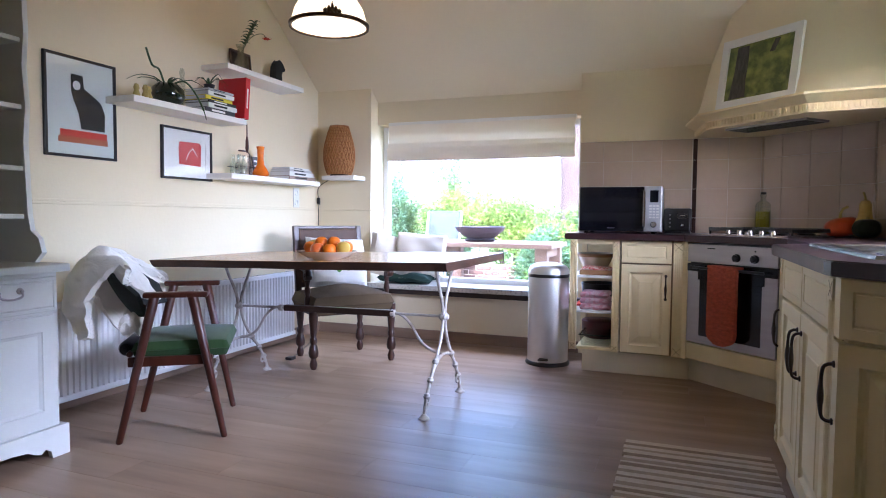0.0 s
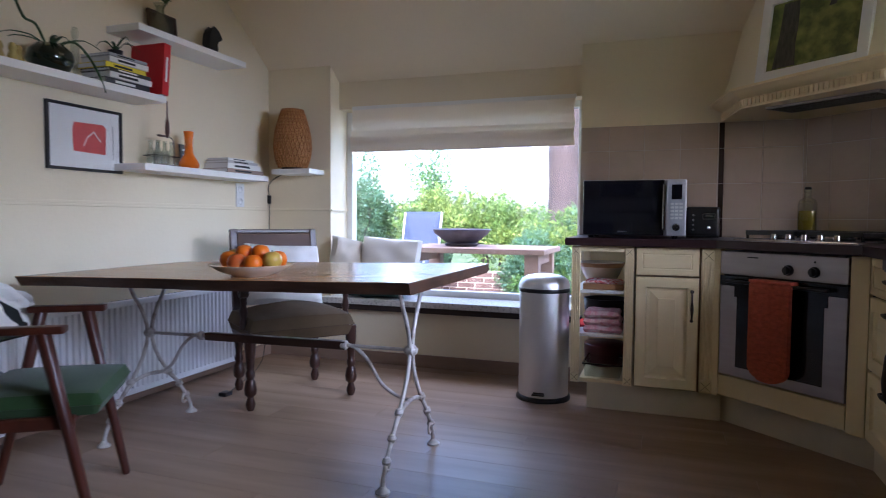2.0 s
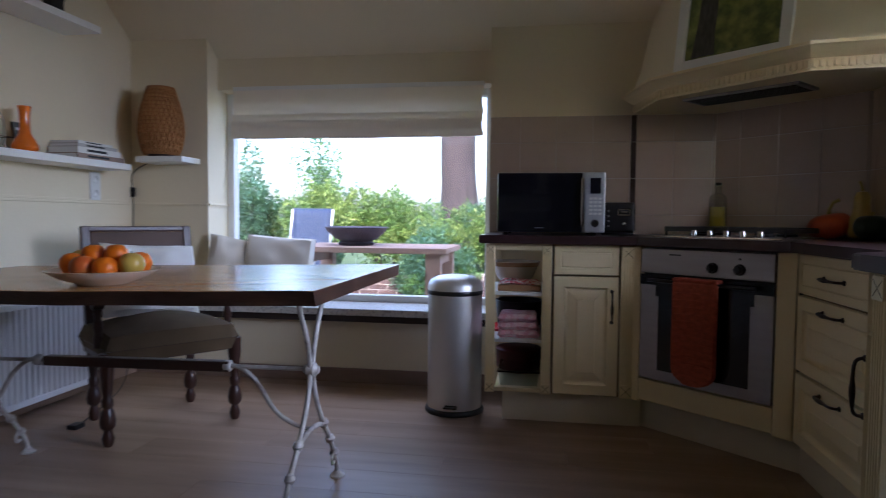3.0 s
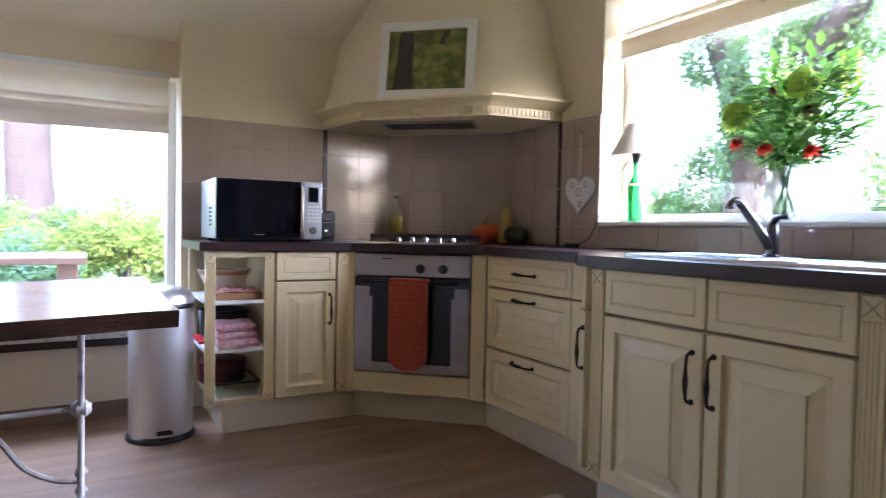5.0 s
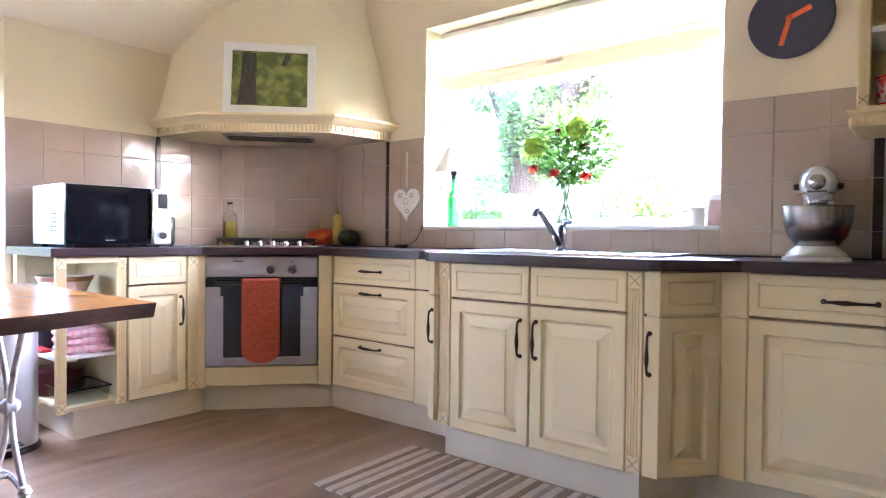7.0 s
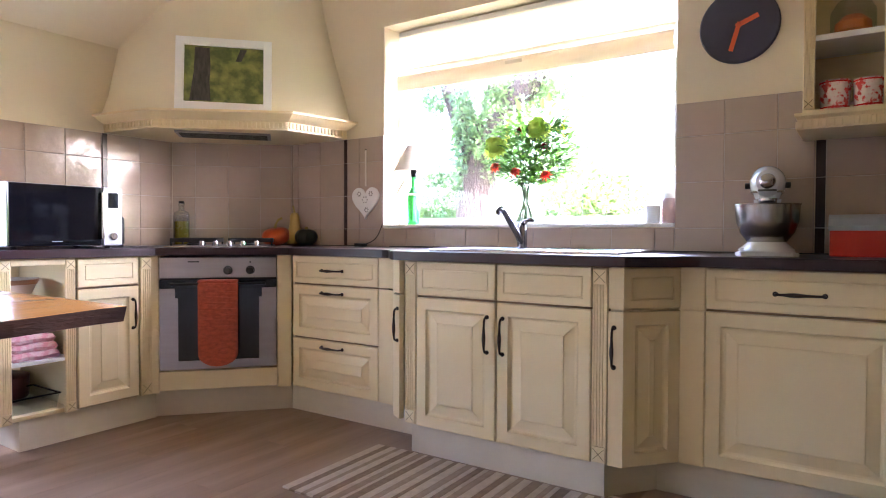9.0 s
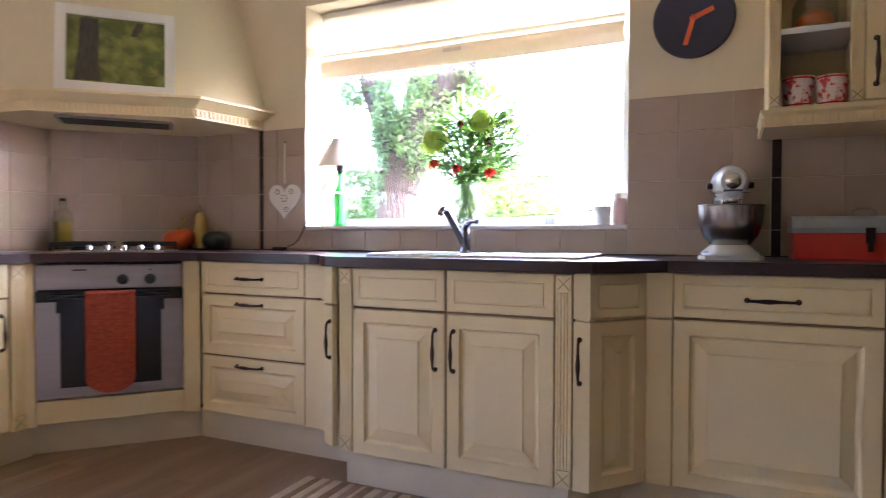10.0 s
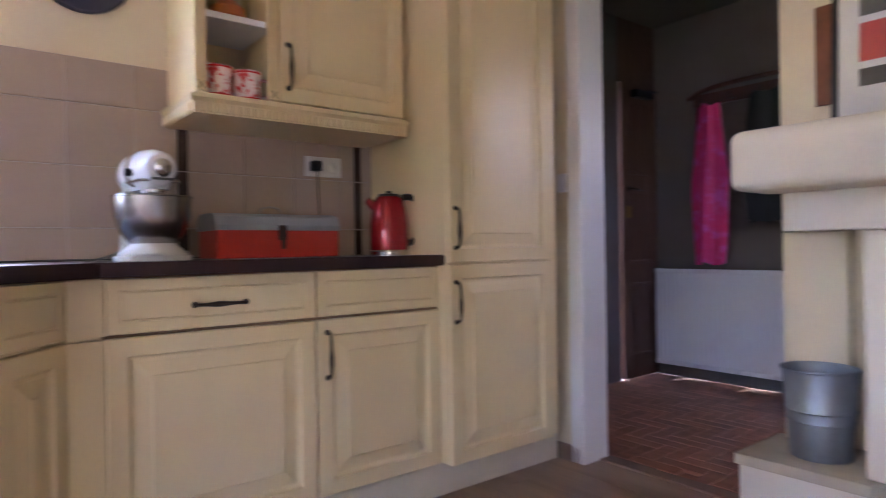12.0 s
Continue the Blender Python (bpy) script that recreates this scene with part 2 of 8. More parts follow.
wall_corner = setting("wall_corner", prism(B(), [(0.585, 4.762), (1.097, 4.211), (1.097, 4.762)], 0, 2.75), PLASTER, "cream slanting corner wall behind the cooker")
bm = B()
bx(bm, 0.535, EX, -0.35, SY, 0, 2.75)
bx(bm, -0.285, 0.535, -0.35, SY, 2.06, 2.75)
bx(bm, -0.40, -0.285, -0.52, SY, 0.966, 2.75)
bx(bm, -0.40, -0.197, -0.52, -0.42, 0, 0.966)
bx(bm, WX, -0.40, -0.62, -0.47, 0, 2.75)
bx(bm, WX, -0.40, -0.47, SY, 1.27, 2.75)
bx(bm, WX, -1.75, -0.47, SY, 0, 1.27)
wall_south = setting("wall_south", bm, PLASTER, "cream plastered wall with a doorway")
bm = B()
zs = lambda y: 2.06 - 0.76 * (y - 4.76)
yc = 4.76 - (CZ - 2.06) / 0.76
prism(bm, [(SY - 0.5, CZ), (yc, CZ), (5.03, zs(5.03)), (5.03, zs(5.03) + 0.15), (yc, CZ + 0.12), (SY - 0.5, CZ + 0.12)], WX - 0.2, EX + 0.2,
      Matrix(((0, 0, 1, 0), (1, 0, 0, 0), (0, 1, 0, 0), (0, 0, 0, 1))))
ceiling = setting("ceiling", bm, CEIL, "pale cream ceiling sloping down to the window side")

# dado line on the west wall, and skirting
dado = setting("trim", bx(bx(B(), WX, WX + 0.012, 1.95, NY, 1.05, 1.064, 0.003), WX, WX + 0.006, 1.95, NY, 1.064, 1.078, 0.002), PLASTER, "thin painted dado line")
setting("trim", bx(bx(B(), WX, -2.36, NY - 0.012, NY, 1.05, 1.064, 0.003), -2.36, -2.348, NY, 5.0, 1.05, 1.064, 0.003), PLASTER, "thin painted dado line")
bm = B()
bx(bm, WX, WX + 0.016, 1.0, NY, 0, 0.085, 0.004)
bx(bm, WX, -0.62, NY - 0.016, NY, 0, 0.085, 0.004)
bx(bm, 0.54, 0.75, SY, SY + 0.014, 0, 0.07, 0.004)
setting("baseboard", bm, WOODBASE, "wooden skirting board")


def window(name, w, h, m, label, bar=0.045):
    """A fixed window in a timber frame; local x along the wall, y outwards, z up from the opening's foot."""
    ob = thing(name, label, "window", m, kind="structure")
    bm = B()
    bx(bm, 0, bar, 0, 0.07, 0, h, 0.005)
    bx(bm, w - bar, w, 0, 0.07, 0, h, 0.005)
    bx(bm, bar, w - bar, 0, 0.07, 0, bar, 0.005)
    bx(bm, bar, w - bar, 0, 0.07, h - bar, h, 0.005)
    part("window_frame", bm, WHITE, ob)
    pane = box("pane", bar - 0.005, w - bar + 0.005, 0.034, 0.038, bar - 0.005, h - bar + 0.005, GLASS, ob)
    pane.visible_shadow = False
    return ob


w1 = window("window_1", 1.727, 1.322, pose(-2.36, 5.0, 0.45), "wide fixed window in a white frame above a low stone sill")
w2 = window("window_2", 1.647, 1.16, pose(1.235, 3.451, 1.03, 0, 0, -90), "wide fixed window in a white frame above the sink")
sill1 = setting("sill", bx(B(), -2.40, -0.64, 4.68, 5.0, 0.412, 0.452, 0.004), TERRAZZO, "speckled terrazzo window sill")
setting("sill", bx(B(), -2.42, -0.60, 4.70, 4.78, 0.372, 0.412, 0.003), DARKSTONE, "dark wooden batten under the sill")
setting("sill", bx(B(), 1.080, 1.235, 1.806, 3.449, 1.018, 1.036, 0.004), WHITE, "white painted window sill")

# ---- the kitchen run ----
def handle_mesh(n=0.145):
    """A bow handle along z with two feet and a bulged grip, standing out to -y."""
    bm = B()
    tube(bm, curve_pts([(0, 0.002, 0), (0, -0.016, 0.002), (0, -0.026, 0.018), (0, -0.028, n / 2), (0, -0.026, n - 0.018), (0, -0.016, n - 0.002), (0, 0.002, n)], 5),
         [0.0045] * 11 + [0.005, 0.006, 0.0075, 0.008, 0.0075, 0.006, 0.005] + [0.0045] * 13, 8)
    for z in (0, n):
        lathe(bm, [(0.009, 0), (0.009, 0.003), (0.005, 0.006)], 10, m=Matrix.Translation((0, 0, z)) @ pose(0, 0, 0, 90))
    return bm


HANDLE = part("handle", handle_mesh(), IRON, smooth=True)
HANDLE_DATA = HANDLE.data
bpy.data.objects.remove(HANDLE)


def add_handle(parent, x, z, flat=False, y=0.0, rz=0):
    """A handle whose lower foot (or left foot, when flat) stands at x, z."""
    h = new("handle", HANDLE_DATA)
    h.parent = parent
    h.matrix_basis = pose(x, y, z, 0, 90, 0) if flat else pose(x, y, z, 0, 0, rz)
    h["label"] = "aged dark metal bow handle"
    return h


RAISED = [(0, 0.019), (0, 0.004), (0.0015, 0.0012), (0.004, 0), (0.050, 0), (0.0515, 0.004), (0.055, 0.0085), (0.060, 0.0115), (0.068, 0.012), (0.106, 0.0025), (0.1085, 0.0), (0.112, -0.0005)]
SMALL = [(0, 0.019), (0, 0.003), (0.003, 0), (0.030, 0), (0.031, 0.003), (0.035, 0.004), (0.038, 0.001), (0.042, 0.001)]


def front(parent, kind, x0, x1, z0, z1, prof=RAISED, label=""):
    return part(kind, relief(B(), x0, x1, z0, z1, prof), CREAM, parent, label)


def carcass(parent, w, d=0.52, z0=0.14, z1=0.866, y0=0.021):
    part("body", bx(B(), 0.001, w - 0.001, y0, d, z0, z1), GAP_SHADE, parent)


def pilaster(parent, x0, x1, z0=0.14, z1=0.86):
    """A fluted strip with a crossed square at each end."""
    w = x1 - x0
    line = [(x0, 0.019), (x0, 0.002), (x0 + 0.002, 0.0)]
    for k in range(4):
        fx = x0 + w * (0.2 + 0.2 * k)
        line += [(fx - w * 0.075, 0.0), (fx - w * 0.05, 0.0032), (fx + w * 0.05, 0.0032), (fx + w * 0.075, 0.0)]
    line += [(x1 - 0.002, 0.0), (x1, 0.002), (x1, 0.019)]
    strip = part("pilaster", prism(B(), line, z0, z1), CREAM, parent, "fluted cream strip with crossed blocks")
    for za in (z0 + 0.004, z1 - w - 0.004):
        block = part("block", bx(B(), x0 + 0.003, x1 - 0.003, -0.005, 0.004, za, za + w, 0.0015), CREAM, strip)
        for sgn in (1, -1):
            c = Vector((x0 + w / 2, -0.005, za + w / 2))
            m = Matrix.Translation(c) @ pose(0, 0, 0, 0, 45 * sgn, 0)
            # groove drawn as a thin dark bar on the block face
            part("groove", bx(B(), -0.0011, 0.0011, -0.0006, 0.0006, -w * 0.52, w * 0.52, m=m), GAP_SHADE, block)
    return strip


# north run: open end shelf
u = thing("shelf_cabinet", "cream open end shelf unit filled with bowls and cloths", "cabinet", pose(-0.60, 4.20, 0))
W = 0.315
bm = B()
bx(bm, 0.045, W, 0.025, 0.54, 0.14, 0.160, 0.002)
part("bottom_board", bm, CREAM, u)
for z in (0.385, 0.615):
    part("shelf", bx(B(), 0.004, W - 0.004, 0.012, 0.53, z, z + 0.016, 0.002), WHITE, u)
part("back_panel", bx(B(), 0.0, W, 0.54, 0.555, 0.14, 0.866), CREAM, u)
part("side_panel", bx(B(), W - 0.016, W, 0.02, 0.54, 0.16, 0.866), CREAM, u)
part("top_rail", bx(B(), 0.045, W - 0.045, 0.0, 0.02, 0.835, 0.866, 0.002), CREAM, u)
part("post", bx(B(), 0.0, 0.04, 0.50, 0.54, 0.14, 0.866, 0.003), CREAM, u)
pilaster(u, 0.0, 0.045, 0.14, 0.862)
pilaster(u, W - 0.045, W, 0.14, 0.862)
# north run: narrow door unit
u = thing("base_cabinet", "narrow cream base cabinet with a drawer front and a raised-panel door", "cabinet", pose(-0.28, 4.20, 0), "kitchen base cabinets")
carcass(u, 0.38, 0.50)
front(u, "drawer_front", 0.006, 0.306, 0.722, 0.862, SMALL)
d = front(u, "door", 0.006, 0.306, 0.146, 0.712)
add_handle(d, 0.275, 0.50)
pilaster(u, 0.316, 0.376)
# slanting oven unit
OV = pose(0.120, 4.176, 0, 0, 0, -42.1)
ov = thing("oven_cabinet", "cream slanting corner cabinet that holds the oven", "cabinet", OV)
part("body", bx(B(), -0.005, 0.605, 0.06, 0.55, 0.14, 0.255), CREAM, ov)
part("base_panel", relief(B(), 0.0, 0.60, 0.150, 0.250, [(0, 0.05), (0, 0.002), (0.002, 0)]), CREAM, ov)
part("filler", bx(B(), 0.603, 0.675, 0.0, 0.03, 0.14, 0.862, 0.002), CREAM, ov)
part("filler", bx(B(), -0.052, -0.002, 0.0, 0.03, 0.14, 0.862, 0.002), CREAM, ov)
part("back_board", bx(B(), 0.0, 0.60, 0.45, 0.47, 0.255, 0.866), CREAM, ov)
oven = thing("oven", "built-in stainless steel oven with a dark glass door and black knobs", "oven", OV)
part("housing", bx(B(), 0.004, 0.596, 0.022, 0.44, 0.256, 0.856), BLACK, oven)
part("control_panel", bx(B(), 0.003, 0.597, -0.004, 0.022, 0.745, 0.853, 0.003), STEEL, oven)
for kx in (0.345, 0.46):
    kb = part("knob", lathe(B(), [(0.024, 0), (0.023, 0.006), (0.018, 0.009), (0.017, 0.022), (0.013, 0.025), (0, 0.025)], 20, m=pose(kx, -0.004, 0.785, 90)), BLACK, oven, smooth=True)
    part("pointer", bx(B(), kx - 0.004, kx + 0.004, -0.034, -0.026, 0.766, 0.804, 0.002), BLACK, kb)
part("indicator", lathe(B(), [(0.005, 0), (0.004, 0.003), (0, 0.003)], 10, m=pose(0.46, -0.004, 0.828, 90)), BLACK, oven)
part("label_bar", bx(B(), 0.145, 0.200, -0.0055, -0.004, 0.828, 0.834), BLACK, oven)
dr = part("door", bx(B(), 0.003, 0.597, -0.002, 0.020, 0.258, 0.735, 0.003), STEEL, oven, "steel-framed dark glass door")
part("glass", bx(B(), 0.095, 0.505, -0.004, 0.0, 0.305, 0.640, 0.001), OVENGLASS, dr)
part("upper_band", bx(B(), 0.003, 0.597, -0.005, 0.0, 0.690, 0.737, 0.001), OVENGLASS, dr)
part("window_surround", bx(B(), 0.080, 0.520, -0.003, 0.0, 0.64, 0.69, 0.0005), OVENGLASS, dr)
hb = B()
tube(hb, [(0.06, -0.038, 0.715), (0.54, -0.038, 0.715)], 0.008, 10)
for hx in (0.09, 0.51):
    tube(hb, [(hx, 0, 0.715), (hx, -0.038, 0.715)], 0.006, 8)
part("handle", hb, BLACK, dr, smooth=True)
MITT = mat("coral_knit", (0.60, 0.115, 0.060), 0.95, var=0.45, scale=40, fine=260, bump=0.9, dist=0.006, stretch=(1, 1, 1.6))
mt = thing("oven_glove", "coral red quilted double oven glove hanging over the oven handle", "oven glove", OV)
bm = B()
gx, gw = 0.300, 0.100
out = [(gx - gw, 0.725)] + [(gx - gw + gw * (1 - math.cos(a)), 0.345 - 0.062 * math.sin(a)) for a in [math.pi * k / 14 for k in range(15)]] + [(gx + gw, 0.725)]
prism(bm, [(x, z) for x, z in out], 0.0, 0.022, Matrix(((1, 0, 0, 0), (0, 0, -1, -0.050), (0, 1, 0, 0), (0, 0, 0, 1))))
bmesh.ops.bevel(bm, geom=bm.edges[:], offset=0.007, segments=3, affect="EDGES")
bx(bm, gx - gw, gx + gw, -0.072, -0.012, 0.722, 0.738, 0.007)
glove = part("glove", bm, MITT, mt, smooth=True)
for k in range(11):
    za = 0.375 + 0.030 * k
    part("quilt_ridge", tube(B(), [(gx - gw + 0.012, -0.0725, za), (gx, -0.0735, za + 0.004), (gx + gw - 0.012, -0.0725, za)], 0.0022, 5), MITT, glove)
# east run, drawers
u = thing("drawer_cabinet", "cream base cabinet with three drawers and dark bow handles", "cabinet", pose(0.62, 3.715, 0, 0, 0, -90), "kitchen base cabinets")
carcass(u, 0.66, 0.47)
for z0, z1, hz, pf in ((0.716, 0.862, 0.787, SMALL), (0.424, 0.706, 0.668, RAISED), (0.146, 0.414, 0.380, RAISED)):
    dd = front(u, "drawer", 0.004, 0.608, z0, z1, pf)
    add_handle(dd, 0.225, hz, True)
# rounded link between drawers and sink unit
CUR = [(0.612, 0.0), (0.655, 0.0), (0.690, -0.004), (0.725, -0.018), (0.755, -0.045), (0.775, -0.080), (0.795, -0.115), (0.822, -0.140), (0.850, -0.155), (0.868, -0.165)]
u = thing("corner_cabinet", "narrow cream cabinet with an S-curved front beside the sink", "cabinet", pose(0.62, 3.715, 0, 0, 0, -90), "kitchen base cabinets")


def bent(bm, line, z0, z1, t=0.018):
    back = [(x + 0.012, y + t) for x, y in line]
    return prism(bm, line + back[::-1], z0, z1)


dd = part("door", bent(B(), CUR, 0.146, 0.706), CREAM, u, smooth=True)
add_handle(dd, 0.852, 0.50, y=-0.158)
part("drawer_front", bent(B(), CUR, 0.716, 0.862), CREAM, u, smooth=True)
part("body", prism(B(), [(0.662, 0.05), (0.90, 0.03), (0.90, 0.46), (0.662, 0.46)], 0.14, 0.866), CREAM, u)
# sink unit
u = thing("sink_cabinet", "cream projecting sink cabinet with two raised-panel doors between fluted strips", "cabinet", pose(0.445, 2.806, 0, 0, 0, -90), "kitchen base cabinets")
carcass(u, 0.92, 0.64)
pilaster(u, 0.0, 0.056)
pilaster(u, 0.864, 0.920)
for x0, x1, hx in ((0.061, 0.455, 0.418), (0.463, 0.859, 0.490)):
    front(u, "drawer_front", x0, x1, 0.714, 0.862, SMALL)
    dd = front(u, "door", x0, x1, 0.136, 0.704)
    add_handle(dd, hx, 0.498)
# splayed unit
u = thing("splayed_cabinet", "cream cabinet with a splayed panelled side and a bow handle", "cabinet", pose(0.445, 1.884, 0, 0, 0, -90), "kitchen base cabinets")
L1 = [(0.003, 0.0), (0.058, 0.0)]
L3 = [(0.215, 0.178), (0.296, 0.178)]
for nm, z0, z1 in (("door", 0.138, 0.704), ("drawer_front", 0.714, 0.862)):
    dd = part(nm, bent(B(), L1, z0, z1), CREAM, u)
    part("edge_panel", bent(B(), L3, z0, z1, 0.016), CREAM, dd)
    ang = math.degrees(math.atan2(0.178, 0.157))
    ln = math.hypot(0.178, 0.157)
    part("side_panel", relief(B(), 0, ln, z0, z1, RAISED if nm == "door" else SMALL, pose(0.058, 0, 0, 0, 0, ang)), CREAM, dd, "splayed raised panel")
    if nm == "door":
        add_handle(dd, 0.024, 0.50)
part("body", prism(B(), [(0.004, 0.022), (0.05, 0.022), (0.20, 0.20), (0.296, 0.20), (0.296, 0.64), (0.004, 0.64)], 0.14, 0.866), CREAM, u)
# wide unit, next unit
u = thing("base_cabinet", "wide cream base cabinet with a drawer and a large raised-panel door", "cabinet", pose(0.62, 1.585, 0, 0, 0, -90), "kitchen base cabinets")
carcass(u, 0.600, 0.47)
dd = front(u, "drawer", 0.003, 0.595, 0.716, 0.862, SMALL)
add_handle(dd, 0.225, 0.782, True)
dd = front(u, "door", 0.003, 0.595, 0.140, 0.706)
u = thing("base_cabinet", "cream base cabinet with a drawer front and a raised-panel door", "cabinet", pose(0.62, 0.985, 0, 0, 0, -90), "kitchen base cabinets")
carcass(u, 0.499, 0.47)
front(u, "drawer_front", 0.003, 0.495, 0.716, 0.862, SMALL)
dd = front(u, "door", 0.003, 0.495, 0.140, 0.706)
add_handle(dd, 0.035, 0.52)
# tall unit
u = thing("tall_cabinet", "tall cream larder cabinet with two raised-panel doors", "cabinet", pose(0.565, 0.484, 0, 0, 0, -90))
part("body", bx(B(), 0.0, 0.545, 0.021, 0.528, 0.14, 2.25, 0.002), CREAM, u)
dd = front(u, "door", 0.003, 0.542, 0.140, 0.868)
add_handle(dd, 0.028, 0.66)
dd = front(u, "door", 0.003, 0.542, 0.876, 2.24)
add_handle(dd, 0.028, 0.93)
part("filler", bx(B(), 0.547, 0.605, 0.03, 0.06, 0.14, 2.25), CREAM, u)
# plinths
bm = B()
bx(bm, -0.515, 0.14, 4.235, 4.25, 0, 0.139)
setting("plinth", bm, PLINTH, "cream plinth under the cabinets")
setting("plinth", bx(B(), 0, 0.74, 0, 0.016, 0, 0.139, m=pose(0.137, 4.262, 0, 0, 0, -42.6)), PLINTH, "cream plinth under the cabinets")
setting("plinth", bx(bx(B(), 0.672, 0.688, 2.76, 3.77, 0, 0.139), 0.488, 0.70, 2.786, 2.80, 0, 0.139), PLINTH, "cream plinth under the cabinets")
setting("plinth", bx(bx(B(), 0.486, 0.502, 1.905, 2.789, 0, 0.135), 0.50, 0.515, 1.60, 1.905, 0, 0.001), PLINTH, "cream plinth under the cabinets")
setting("plinth", bx(B(), 0, 0.27, 0, 0.016, 0, 0.135, m=pose(0.487, 1.906, 0, 0, 0, -38)), PLINTH, "cream plinth under the cabinets")
setting("plinth", bx(B(), 0.668, 0.684, -0.195, 1.76, 0, 0.139), PLINTH, "cream plinth under the cabinets")
setting("plinth", bx(B(), -0.515, -0.50, 4.25, 4.745, 0, 0.139), PLINTH, "cream plinth under the cabinets")

# worktop: one piece round the corner
top = [(-0.632, 4.748), (-0.632, 4.165), (0.095, 4.165), (0.105, 4.160), (0.565, 3.742), (0.590, 3.710), (0.590, 3.060), (0.580, 3.010), (0.545, 2.965),
       (0.490, 2.930), (0.440, 2.890), (0.415, 2.850), (0.412, 2.80), (0.412, 1.85), (0.420, 1.815), (0.560, 1.640), (0.590, 1.600), (0.590, 0.487),
       (1.083, 0.487), (1.083, 4.205), (0.582, 4.748)]
bm = prism(B(), top, 0.867, 0.906)
bmesh.ops.bevel(bm, geom=[e for e in bm.edges if abs(e.verts[0].co.z - e.verts[1].co.z) < 1e-4], offset=0.004, segments=2, affect="EDGES")
worktop = part("worktop", bm, COUNTER)
tagged(worktop, "dark brown laminate worktop running round the kitchen corner", "worktop")

# ---- the dining corner ----
# table of thick boards on a cast-iron frame
tb = thing("dining_table", "long oak dining table on a worn white cast-iron frame", "table", pose(0, 0, 0))
X0, X1, Y0, Y1, TZ0, TZ1 = -2.60, -0.90, 2.665, 3.625, 0.756, 0.797
for ya, yb in ((Y0, 2.985), (2.985, 3.305), (3.305, Y1)):
    bm = B()
    n = 26
    lo, hi = [], []
    edge = lambda x, y, side: y + (0.010 * math.sin(x * 5.1) + 0.006 * math.sin(x * 13 + 1)) * (1 if side else 0)
    for side in (0, 1):
        xs = [X0 + (X1 - X0) * k / n for k in range(n + 1)]
        if side:
            xs = xs[::-1]
        for x in xs:
            y = yb if side else ya
            if abs(y - Y0) < 1e-6 or abs(y - Y1) < 1e-6:
                y = edge(x, y, 1)
            else:
                y += 0.0003 * (1 if side == 0 else -1)
            xx = x + (0.010 * math.sin(y * 9) if x == X1 else 0) + (-0.008 * (y - 3.1) if x == X1 else 0)
            lo.append(bm.verts.new((xx - (0.022 if x == X1 else 0) + (0.01 if x == X0 else 0), y + (0.016 if abs(y - Y0) < 0.03 else (-0.016 if abs(y - Y1) < 0.03 else 0)), TZ0)))
            hi.append(bm.verts.new((xx, y, TZ1)))
    f = bm.faces.new(hi)
    bm.faces.new(lo[::-1]).material_index = 1
    for i in range(len(lo)):
        j = (i + 1) % len(lo)
        bm.faces.new((lo[i], lo[j], hi[j], hi[i])).material_index = 1
    bmesh.ops.recalc_face_normals(bm, faces=bm.faces)
    bmesh.ops.bevel(bm, geom=[e for e in bm.edges if min(e.verts[0].co.z, e.verts[1].co.z) > TZ1 - 1e-4], offset=0.0012, segments=1, affect="EDGES")
    part("board", bm, [WOOD_TOP, WOOD_EDGE], tb, "oak board with a dark rough edge")
YC = 3.165
